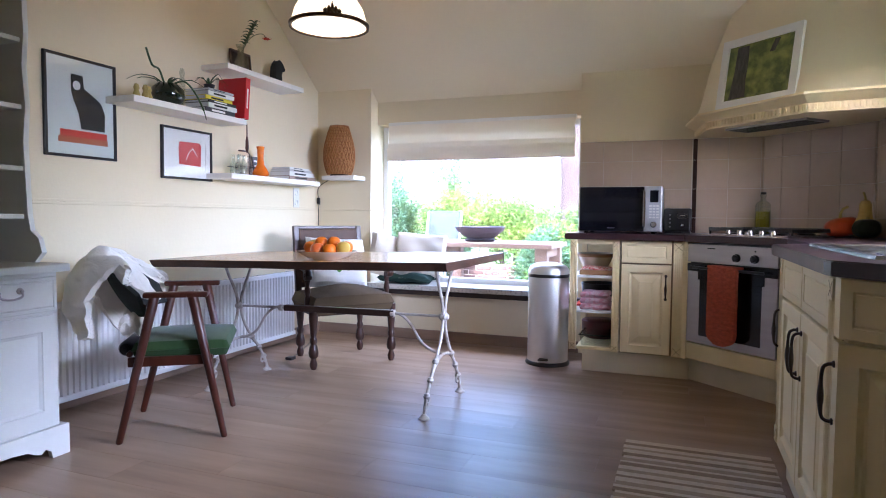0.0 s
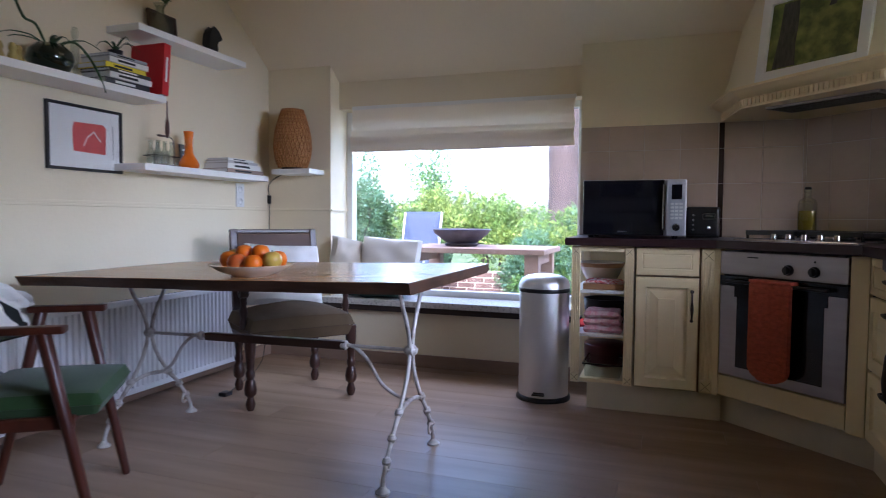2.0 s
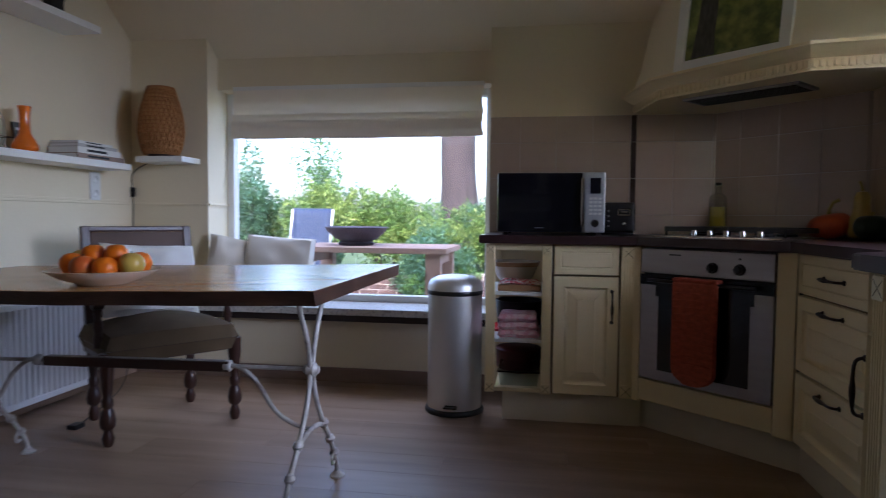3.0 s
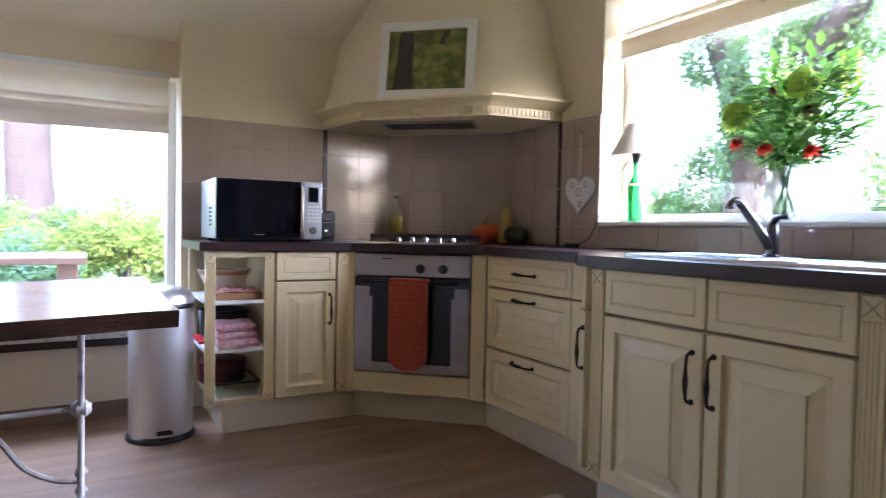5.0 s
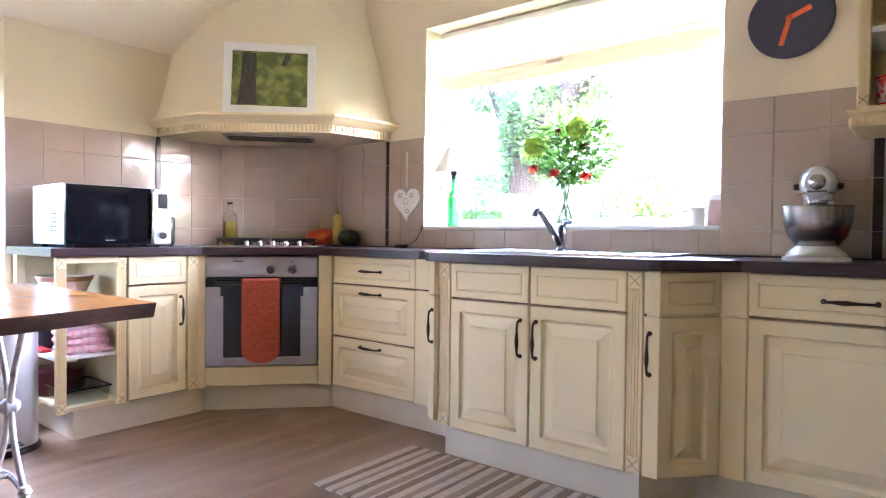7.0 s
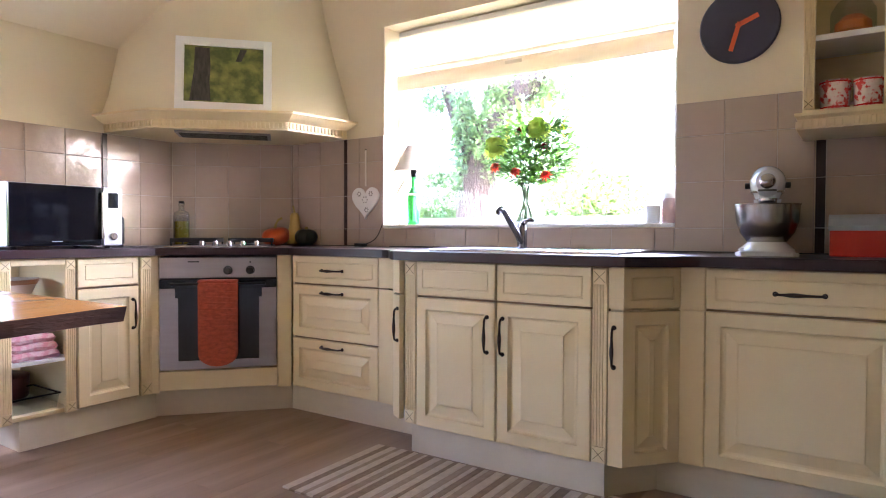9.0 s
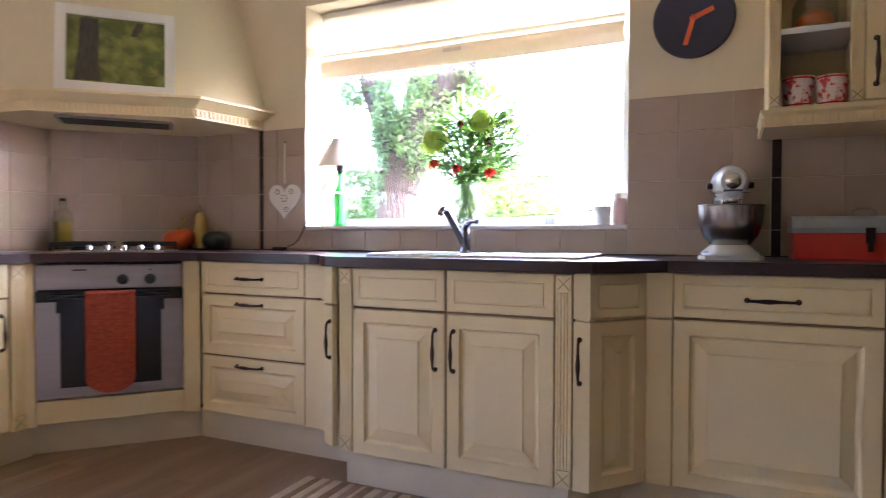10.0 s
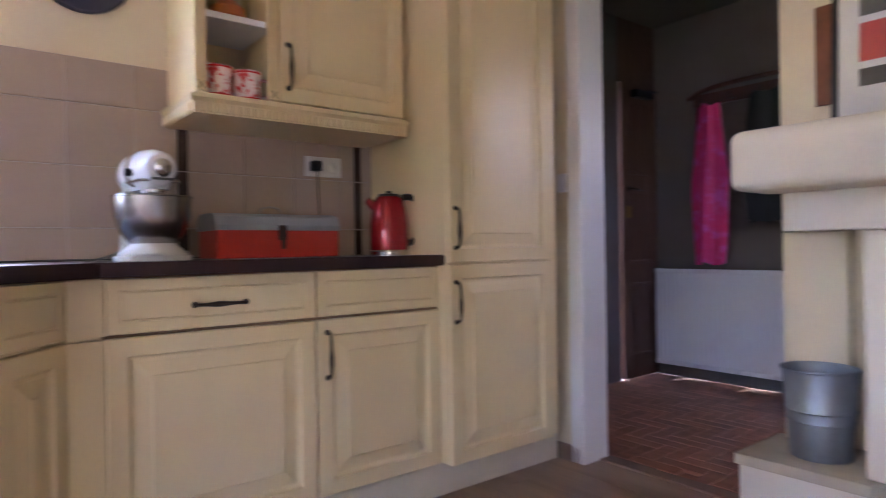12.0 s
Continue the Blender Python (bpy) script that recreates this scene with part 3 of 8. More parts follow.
for lx, sg in ((-1.09, -1), (-2.42, 1)):
    for s in (1, -1):
        bm = B()
        tube(bm, curve_pts([(lx, YC + s * 0.128, 0.757), (lx, YC + s * 0.095, 0.68), (lx, YC + s * 0.035, 0.57), (lx, YC + s * 0.012, 0.475), (lx, YC + s * 0.040, 0.37),
                            (lx, YC + s * 0.105, 0.27), (lx, YC + s * 0.165, 0.20), (lx, YC + s * 0.215, 0.13), (lx, YC + s * 0.255, 0.06), (lx, YC + s * 0.266, 0.012)], 5), 0.0088, 9)
        for q in ((0.118, 0.255), (0.185, 0.175), (0.232, 0.105)):
            lathe(bm, [(0, -0.019), (0.012, -0.015), (0.019, 0), (0.012, 0.015), (0, 0.019)], 10, at=(lx, YC + s * q[0], q[1]))
        tube(bm, curve_pts([(lx, YC + s * 0.222, 0.115), (lx, YC + s * 0.206, 0.090), (lx, YC + s * 0.214, 0.066), (lx, YC + s * 0.232, 0.072)], 4), 0.006, 6)
        lathe(bm, [(0.028, 0), (0.028, 0.006), (0.018, 0.014), (0.011, 0.026), (0, 0.026)], 14, at=(lx, YC + s * 0.267, 0))
        part("leg", bm, CASTIRON, tb, smooth=True)
    bm = B()
    tube(bm, curve_pts([(lx, YC - 0.165, 0.20), (lx, YC - 0.10, 0.255), (lx, YC, 0.272), (lx, YC + 0.10, 0.255), (lx, YC + 0.165, 0.20)], 5), 0.009, 8)
    tube(bm, curve_pts([(lx, YC, 0.272), (lx + sg * 0.06, YC, 0.285), (lx + sg * 0.13, YC, 0.33), (lx + sg * 0.19, YC, 0.42), (lx + sg * 0.25, YC, 0.472), (lx + sg * 0.31, YC, 0.482)], 5), 0.008, 8)
    part("brace", bm, CASTIRON, tb, smooth=True)
    bm = lathe(B(), [(0, -0.026), (0.012, -0.026), (0.016, -0.020), (0.024, -0.012), (0.024, 0.012), (0.016, 0.020), (0.012, 0.026), (0, 0.026)], 16, m=pose(lx, YC, 0.475, 0, 90))
    part("boss", bm, CASTIRON, tb, smooth=True)
    part("top_plate", bx(B(), lx - 0.022, lx + 0.022, YC - 0.25, YC + 0.25, 0.748, 0.757, 0.002), CASTIRON, tb)
    bm = B()
    tube(bm, [(lx, YC, 0.476), (lx + sg * 0.34, YC, 0.478)], 0.0075, 8)
    lathe(bm, [(0.016, -0.014), (0.021, -0.008), (0.021, 0.008), (0.016, 0.014)], 12, m=pose(lx + sg * 0.30, YC, 0.478, 0, 90))
    part("rod", bm, CASTIRON, tb, smooth=True)
part("stretcher", bx(B(), -2.09, -1.38, YC - 0.018, YC + 0.018, 0.460, 0.496, 0.005), DARKWOOD, tb, "dark wooden stretcher bar")
# the old table stands lower towards the wall
for piece in tb.children:
    for v in piece.data.vertices:
        v.co.z *= 1 + 0.030 * min(0.0, v.co.x + 0.95)


def rod(bm, a, b, ra, rb, flat=1.0, seg=12):
    """A tapered oval bar from a to b."""
    a, b = Vector(a), Vector(b)
    q = (b - a).to_track_quat("Z", "Y").to_matrix().to_4x4()
    return lathe(bm, [(ra * 0.8, 0), (ra, 0.008), (rb, (b - a).length - 0.006), (rb * 0.85, (b - a).length)], seg, m=Matrix.Translation(a) @ q @ Matrix.Diagonal((1, flat, 1, 1)))


# armchair with slanting teak legs, green seat, fleece over its back
ca = thing("dining_chair", "teak armchair with a green velvet seat and black back", "chair", pose(-2.14, 2.40, 0, 0, 0, 34.8))
for s in (1, -1):
    part("rear_leg", rod(B(), (-0.225, s * 0.235, 0), (-0.070, s * 0.245, 0.648), 0.019, 0.027, 0.8), TEAK, ca, smooth=True)
    part("front_leg", rod(B(), (0.212, s * 0.235, 0), (0.085, s * 0.245, 0.648), 0.018, 0.028, 0.8), TEAK, ca, smooth=True)
    bm = bx(B(), -0.115, 0.150, s * 0.245 - 0.027, s * 0.245 + 0.027, 0.640, 0.664, 0.009, 3)
    part("armrest", bm, TEAK, ca, smooth=True)
    part("side_rail", bx(B(), -0.185, 0.165, s * 0.228 - 0.011, s * 0.228 + 0.011, 0.335, 0.378, 0.006), TEAK, ca)
for x in (-0.18, 0.15):
    part("cross_rail", rod(B(), (x, -0.23, 0.36 if x > 0 else 0.39), (x, 0.23, 0.36 if x > 0 else 0.39), 0.014, 0.014), TEAK, ca, smooth=True)


def pad(bm, x0, x1, y0, y1, z0, z1, crown=0.02, n=14, wob=0.0, seed=0, sq=5):
    """An upholstered pad, crowned in the middle with soft rounded rims."""
    t = bmesh.new()
    rings = []
    for side in (1, -1):
        grid = []
        for i in range(n + 1):
            r = []
            for j in range(n + 1):
                u, v = -1 + 2 * i / n, -1 + 2 * j / n
                k = (1 - abs(u) ** sq) * (1 - abs(v) ** sq)
                edge = max(abs(u), abs(v))
                z = (z0 + z1) / 2 + side * ((z1 - z0) / 2) * min(1, (k + 1e-6) ** 0.30) + (crown * (1 - u * u) * (1 - v * v) if side > 0 else 0)
                z += wob * noise.noise(Vector((u * 1.7 + seed, v * 1.7, seed * 0.7)))
                r.append(t.verts.new(((x0 + x1) / 2 + u * (x1 - x0) / 2, (y0 + y1) / 2 + v * (y1 - y0) / 2, z)))
            grid.append(r)
        for i in range(n):
            for j in range(n):
                q = (grid[i][j], grid[i + 1][j], grid[i + 1][j + 1], grid[i][j + 1])
                t.faces.new(q if side > 0 else q[::-1])
    bmesh.ops.remove_doubles(t, verts=t.verts, dist=0.0008)
    t.verts.index_update()
    for f in t.faces:
        f.smooth = True
    return merge(bm, t)


part("seat", pad(B(), -0.175, 0.235, -0.222, 0.222, 0.366, 0.440, 0.022, 28, sq=22), GREENVEL, ca, smooth=True)
part("rear_roll", lathe(B(), [(0, -0.20), (0.026, -0.197), (0.034, -0.18), (0.034, 0.18), (0.026, 0.197), (0, 0.20)], 14, m=pose(-0.200, 0, 0.408, 90)), BLACK, ca, smooth=True)
BLACKCLOTH = mat("black_cloth", (0.012, 0.015, 0.013), 0.8, var=0.3, fine=300, bump=0.3)


def shell(bm, f, nu, nv, thick):
    """A sheet given by f(u, v), u and v in 0..1, with thickness."""
    t = bmesh.new()
    g = [[t.verts.new(f(i / nu, j / nv)) for j in range(nv + 1)] for i in range(nu + 1)]
    for i in range(nu):
        for j in range(nv):
            t.faces.new((g[i][j], g[i + 1][j], g[i + 1][j + 1], g[i][j + 1]))
    bmesh.ops.recalc_face_normals(t, faces=t.faces)
    t.normal_update()
    sheet = t.faces[:]
    twin = {v: t.verts.new(v.co - v.normal * thick) for v in t.verts[:]}
    rim = [(e.verts[0], e.verts[1]) for e in t.edges if e.is_boundary]
    for fc in sheet:
        t.faces.new([twin[v] for v in reversed(fc.verts)])
    for a, b in rim:
        t.faces.new((a, b, twin[b], twin[a]))
    bmesh.ops.recalc_face_normals(t, faces=t.faces)
    t.verts.index_update()
    for fc in t.faces:
        fc.smooth = True
    return merge(bm, t)


def back_f(u, v):
    w = 1 - abs(2 * u - 1) ** 2.6
    x0, z0 = -0.115 - 0.085 * w, 0.555 - 0.010 * w
    x1, z1 = -0.150 - 0.190 * w, 0.650 + 0.150 * w
    return (x0 + (x1 - x0) * v - 0.02 * math.sin(v * math.pi) * w, -0.235 + 0.47 * u, z0 + (z1 - z0) * v)


part("backrest", shell(B(), back_f, 22, 10, 0.024), BLACKCLOTH, ca, "curved black padded backrest", smooth=True)
for s in (1, -1):
    part("bolt", lathe(B(), [(0.010, 0), (0.010, 0.004), (0.006, 0.007), (0, 0.007)], 10, m=pose(-0.118, s * 0.222, 0.600, 90 * s)), IRON, ca)
fl = thing("fleece", "white fleece rug draped over the chair back", "throw", pose(-2.14, 2.40, 0, 0, 0, 34.8))


def fleece_f(u, v):
    uu = 0.10 + 0.90 * u
    w = 1 - abs(2 * uu - 1) ** 2.6
    tx, tz = -0.150 - 0.190 * w, 0.650 + 0.150 * w
    lump = 0.034 * noise.noise(Vector((u * 3.4, v * 4, 2.0))) + 0.020 * noise.noise(Vector((u * 8, v * 9, 5.0))) + 0.007 * noise.noise(Vector((u * 21, v * 24, 9.0)))
    if v < 0.36:
        # inner side, hanging lower towards the far arm
        q = (0.36 - v) / 0.36
        d = q * (0.07 + 0.22 * min(1.0, 1.25 * u)) * (0.35 + 0.65 * w)
        x, z = tx + 0.045 + 0.50 * d * (0.6 + 0.4 * w), tz + 0.022 - 0.85 * d
        lump *= 0.45
    elif v < 0.50:
        a = (v - 0.36) / 0.14 * math.pi
        x, z = tx + 0.045 * math.cos(a), tz + 0.022 + 0.032 * math.sin(a)
    else:
        q = (v - 0.50) / 0.50
        fall = 0.235 + 0.055 * math.sin(u * 7.0 + 0.8) + 0.03 * math.sin(u * 15)
        x, z = tx - 0.045 - 0.125 * math.sin(min(1.0, q * 1.25) * 1.35) + 0.045 * q * q, tz + 0.022 - fall * q ** 1.25
    return (x + lump * 0.8, -0.235 + 0.50 * uu + 0.03 * math.sin(v * 7) * u + lump * 0.6, z + lump * 0.7)


part("sheet", shell(B(), fleece_f, 60, 72, 0.030), FLEECE, fl, smooth=True)
part("tail", pad(B(), -0.225, -0.135, -0.215, -0.09, 0.475, 0.555, 0.01, 16, 0.035, 3), FLEECE, fl, smooth=True)

# old armchair with turned legs
cb = thing("armchair", "antique dark wooden armchair with olive velvet seat and studded leather back", "chair", pose(-2.139, 3.905, 0, 0, 0, -38))
TURN_LEG = [(0.016, 0), (0.022, 0.012), (0.026, 0.035), (0.018, 0.06), (0.016, 0.07), (0.030, 0.085), (0.033, 0.11), (0.026, 0.15), (0.018, 0.165), (0.024, 0.18), (0.024, 0.20), (0.018, 0.21),
            (0.022, 0.25), (0.027, 0.30), (0.030, 0.33), (0.030, 0.40)]
for s in (1, -1):
    part("front_leg", lathe(B(), TURN_LEG, 16, at=(0.212, s * 0.282, 0)), DARKWOOD, cb, smooth=True)
    bm = lathe(B(), TURN_LEG, 16, at=(-0.212, s * 0.230, 0))
    part("rear_leg", bm, DARKWOOD, cb, smooth=True)
    part("back_post", bx(B(), -0.020, 0.020, -0.020, 0.020, 0, 0.545, 0.005, m=pose(-0.212, s * 0.240, 0.39, 0, -8, 0)), DARKWOOD, cb)
    bm = B()
    tube(bm, curve_pts([(-0.245, s * 0.250, 0.665), (-0.12, s * 0.275, 0.665), (0.02, s * 0.290, 0.650), (0.105, s * 0.295, 0.648), (0.150, s * 0.296, 0.630), (0.158, s * 0.296, 0.605)], 5), [0.019] * 12 + [0.021] * 8 + [0.024] * 6, 10)
    lathe(bm, [(0, -0.026), (0.012, -0.026), (0.014, -0.022), (0.032, -0.022), (0.034, -0.018), (0.034, 0.018), (0.032, 0.022), (0.014, 0.022), (0.012, 0.026), (0, 0.026)], 18, m=pose(0.140, s * 0.296, 0.612, 90))
    part("armrest", bm, DARKWOOD, cb, smooth=True)
    part("arm_support", lathe(B(), [(0.020, 0), (0.020, 0.04), (0.014, 0.06), (0.022, 0.09), (0.014, 0.13), (0.019, 0.16), (0.019, 0.205)], 12, at=(0.118, s * 0.290, 0.41)), DARKWOOD, cb, smooth=True)
    part("side_rail", bx(B(), -0.19, 0.19, s * 0.26 - 0.016, s * 0.26 + 0.016, 0.345, 0.41, 0.004), DARKWOOD, cb)
for x, hw in ((0.20, 0.27), (-0.20, 0.235)):
    part("cross_rail", bx(B(), x - 0.016, x + 0.016, -hw, hw, 0.345, 0.41, 0.004), DARKWOOD, cb)
part("seat", pad(B(), -0.225, 0.248, -0.290, 0.290, 0.350, 0.468, 0.062, 28, sq=30), OLIVEVEL, cb, smooth=True)
mb = pose(-0.218, 0, 0.39, 0, -8, 0)
part("top_rail", bx(B(), -0.016, 0.020, -0.221, 0.221, 0.520, 0.543, 0.004, m=mb), DARKWOOD, cb)
part("lower_rail", bx(B(), -0.018, 0.018, -0.235, 0.235, 0.10, 0.14, 0.005, m=mb), DARKWOOD, cb)
bp = part("backrest", bx(B(), -0.014, 0.027, -0.222, 0.222, 0.135, 0.520, 0.008, 3, m=mb), LEATHER, cb, "brown leather back panel with a row of studs")
bm = B()
for k in range(26):
    for z in (0.145, 0.512):
        lathe(bm, [(0.0035, 0), (0.0025, 0.002), (0, 0.0025)], 6, m=mb @ pose(0.0265, -0.212 + 0.424 * k / 25, z, 0, 90))
BRASS = mat("old_brass", (0.38, 0.24, 0.09), 0.35, 1.0, var=0.4, bump=0.1)
st = part("studs", bm, BRASS, bp)
st["kind"] = "stuff"
LEAF_PRINT = mat("green_print", (0.14, 0.36, 0.05), 0.9, var=0.4, scale=15, fine=200)
WHITECLOTH = mat("white_cotton", (0.80, 0.78, 0.74), 0.92, var=0.08, scale=4, fine=350, bump=0.3)


def cushion(name, label, m, w, h, t, material, seed=1):
    ob = thing(name, label, "cushion", m)
    part("cover", pad(B(), -w / 2, w / 2, -h / 2, h / 2, -t / 2, t / 2, 0.0, 18, 0.03, seed), material, ob, smooth=True)
    return ob


cw = cushion("cushion", "white cotton cushion with a green leaf print on the armchair seat", pose(-2.215, 3.965, 0.672, 68, 3, 52), 0.44, 0.36, 0.12, WHITECLOTH, 4)
bm = B()
for k in range(7):
    a = math.pi * 2 * k / 7
    t = bmesh.new()
    bmesh.ops.create_circle(t, cap_ends=True, segments=14, radius=0.035)
    merge(bm, t, pose(0.05 * math.cos(a), 0.03 * math.sin(a) - 0.02, 0.074, 0, 0, math.degrees(a)) @ Matrix.Diagonal((1.4, 0.7, 1, 1)))
part("print", bm, LEAF_PRINT, cw, "green leaf print")
# cushions on the window sill
BEIGE = mat("beige_canvas", (0.60, 0.53, 0.42), 0.92, var=0.15, scale=5, fine=300, bump=0.35)
TEAL = mat("dark_green_cloth", (0.02, 0.055, 0.045), 0.9, var=0.3, fine=300, bump=0.3)
cushion("cushion", "dark green flat cushion lying on the stone window sill", pose(-2.04, 4.835, 0.492), 0.46, 0.28, 0.075, TEAL, 2)
cushion("cushion", "beige canvas cushion standing against the window recess", pose(-2.21, 4.80, 0.675, 72, 12, 52), 0.34, 0.36, 0.12, BEIGE, 7)
cushion("cushion", "cream canvas cushion leaning on another cushion by the window", pose(-1.95, 4.86, 0.685, 74, 5, 14), 0.42, 0.36, 0.13, LINEN, 9)

# plate of fruit
ORANGE = mat("orange_peel", (0.88, 0.19, 0.002), 0.42, var=0.2, scale=6, fine=140, bump=0.5, dist=0.002)
APPLE = mat("red_apple", (0.60, 0.03, 0.01), 0.28, scale=8, fine=60, bump=0.05, col2=(0.55, 0.22, 0.04))
APPLE2 = mat("yellow_apple", (0.58, 0.44, 0.08), 0.3, scale=7, fine=60, bump=0.05, col2=(0.52, 0.10, 0.03), contrast=(0.5, 0.7))
CERAMIC = mat("cream_ceramic", (0.72, 0.62, 0.50), 0.2, var=0.08, bump=0.04)
fb = thing("fruit_plate", "shallow cream ceramic plate on the dining table", "plate", pose(-1.61, 2.845, 0.7814))
part("dish", lathe(B(), [(0.070, 0), (0.075, 0.004), (0.115, 0.018), (0.152, 0.040), (0.155, 0.043), (0.150, 0.044), (0.112, 0.024), (0.06, 0.011), (0, 0.010)], 36), CERAMIC, fb, smooth=True)
FR = [(-0.092, -0.012, 0.010, ORANGE), (-0.025, -0.052, 0.002, APPLE), (0.042, -0.048, 0.002, ORANGE), (0.098, -0.008, 0.010, APPLE2), (-0.055, 0.062, 0.004, ORANGE), (0.018, 0.070, 0.004, APPLE), (-0.040, 0.012, 0.034, ORANGE), (0.030, 0.016, 0.036, ORANGE), (0.082, 0.052, 0.012, ORANGE), (-0.104, 0.046, 0.014, APPLE2)]
for k, (fx, fy, fz, fm) in enumerate(FR):
    r = 0.0345 if fm is ORANGE else 0.036
    nm = "orange" if fm is ORANGE else "apple"
    lb = {"orange": "ripe orange lying on the cream plate"}.get(nm, "red apple on the cream plate" if fm is APPLE else "yellow and red apple on the cream plate")
    fo = thing(nm, lb, "fruit", pose(-1.61 + fx, 2.845 + fy, 0.7814 + 0.012 + fz, 0, 0, 40 * k), "fruit on the plate")
    pr = [(0.002, r * 0.10), (r * 0.35, 0.002), (r * 0.75, r * 0.35), (r * 0.98, r * 0.85), (r, r * 1.1), (r * 0.92, r * 1.5), (r * 0.66, r * 1.82), (r * 0.3, r * 1.95), (r * 0.08, r * 1.86), (0, r * 1.84)]
    body = part("skin", lathe(B(), pr, 20), fm, fo, smooth=True)
    part("stalk", tube(B(), [(0, 0, r * 1.82), (0.002, 0.001, r * (2.12 if nm == "apple" else 1.93))], 0.0015, 5), DARKWOOD, fo)

# radiator on the west wall
def radiator(label, m, w, z0, z1, d=0.085, pitch=0.0345):
    """A panel radiator with upright flutes; local x along the wall, -y into the room, its back at y = 0."""
    ob = thing("radiator", label, "radiator", m)
    n = int(w / pitch)
    line = [(0, -d + 0.012)]
    for k in range(n):
        a = 0.012 + (w - 0.024) * k / n
        p = (w - 0.024) / n
        line += [(a + p * 0.12, -d + 0.010), (a + p * 0.28, -d), (a + p * 0.72, -d), (a + p * 0.88, -d + 0.010)]
    line += [(w, -d + 0.012)]
    bm = B()
    prism(bm, line + [(w, -d + 0.026), (0, -d + 0.026)], z0 + 0.03, z1 - 0.03)
    part("front_panel", bm, RADWHITE, ob)
    for za, zb in ((z0, z0 + 0.032), (z1 - 0.032, z1)):
        part("edge_strip", bx(B(), 0, w, -d, -d + 0.028, za, zb, 0.006), RADWHITE, ob)
    part("back_panel", bx(B(), 0.01, w - 0.01, -0.030, -0.012, z0 + 0.01, z1 - 0.01, 0.004), RADWHITE, ob)
    bm = B()
    for k in range(int(w / 0.05)):
        bx(bm, 0.02 + k * 0.05, 0.028 + k * 0.05, -d + 0.028, -0.028, z1 - 0.012, z1 - 0.004)
    part("grille", bm, RADWHITE, ob)
    for x in (0, w - 0.006):
        part("side_cover", bx(B(), x, x + 0.006, -d + 0.02, -0.012, z0 + 0.015, z1, 0.002), RADWHITE, ob)
    for x in (0.2, w - 0.2):
        part("bracket", bx(B(), x, x + 0.03, -0.02, 0.002, z0 + 0.05, z1 - 0.05), RADWHITE, ob)
    return ob


radiator("long white fluted panel radiator under the dado line", pose(WX + 0.004, 2.20, 0, 0, 0, 90) , 2.055, 0.065, 0.566, 0.105)

# shelves on the wall
for y0, y1, z0 in ((2.62, 3.54, 1.603), (3.36, 4.215, 1.940), (3.385, 4.445, 1.240)):
    ob = thing("wall_shelf", "white floating shelf on the cream wall", "shelf", pose(WX, y0, z0), "floating shelves")
    part("board", bx(B(), 0, 0.215, 0, y1 - y0, 0, 0.036, 0.003), WHITE, ob)
ob = thing("wall_shelf", "small white floating shelf carrying a woven lamp", "shelf", pose(-2.71, 4.76, 1.300), "floating shelves")
part("board", bx(B(), 0, 0.30, -0.20, 0, 0, 0.034, 0.003), WHITE, ob)

FRAMEBLACK = mat("black_frame", (0.012, 0.011, 0.011), 0.35, var=0.2)
PAPER = mat("pale_print_paper", (0.62, 0.68, 0.66), 0.6, var=0.05, bump=0.03)
PAPERW = mat("white_paper", (0.78, 0.78, 0.76), 0.6, var=0.05, bump=0.03)
INK = mat("black_ink", (0.014, 0.016, 0.016), 0.6, var=0.2, bump=0.02)
REDINK = mat("red_ink", (0.62, 0.05, 0.035), 0.6, var=0.15, bump=0.02)
RUSTINK = mat("rust_ink", (0.45, 0.13, 0.06), 0.6, var=0.15, bump=0.02)
PINKINK = mat("coral_ink", (0.70, 0.10, 0.10), 0.6, var=0.25, scale=20, bump=0.02)


def picture(label, m, w, h, fr, sheet, frame_mat, fw=0.014, depth=0.018, glazed=True):
    """A framed picture, local x along, z up, facing -y; fr lists flat shapes (material, outline)."""
    ob = thing("picture", label, "picture", m)
    bm = B()
    bx(bm, 0, fw, -depth, 0, 0, h, 0.002)
    bx(bm, w - fw, w, -depth, 0, 0, h, 0.002)
    bx(bm, fw, w - fw, -depth, 0, 0, fw, 0.002)
    bx(bm, fw, w - fw, -depth, 0, h - fw, h, 0.002)
    part("picture_frame", bm, frame_mat, ob)
    pr = part("print", bx(B(), fw, w - fw, -0.008, -0.001, fw, h - fw), sheet, ob)
    for k, (mm, outl, nm) in enumerate(fr):
        part(nm, prism(B(), outl, 0, 0.0006, Matrix(((1, 0, 0, 0), (0, 0, -1, -0.0084 - 0.0007 * k), (0, 1, 0, 0), (0, 0, 0, 1)))), mm, pr)
    if glazed:
        g = part("glass", bx(B(), fw, w - fw, -0.0145, -0.0135, fw, h - fw), GLAZING, ob)
        g.visible_shadow = False
    return ob


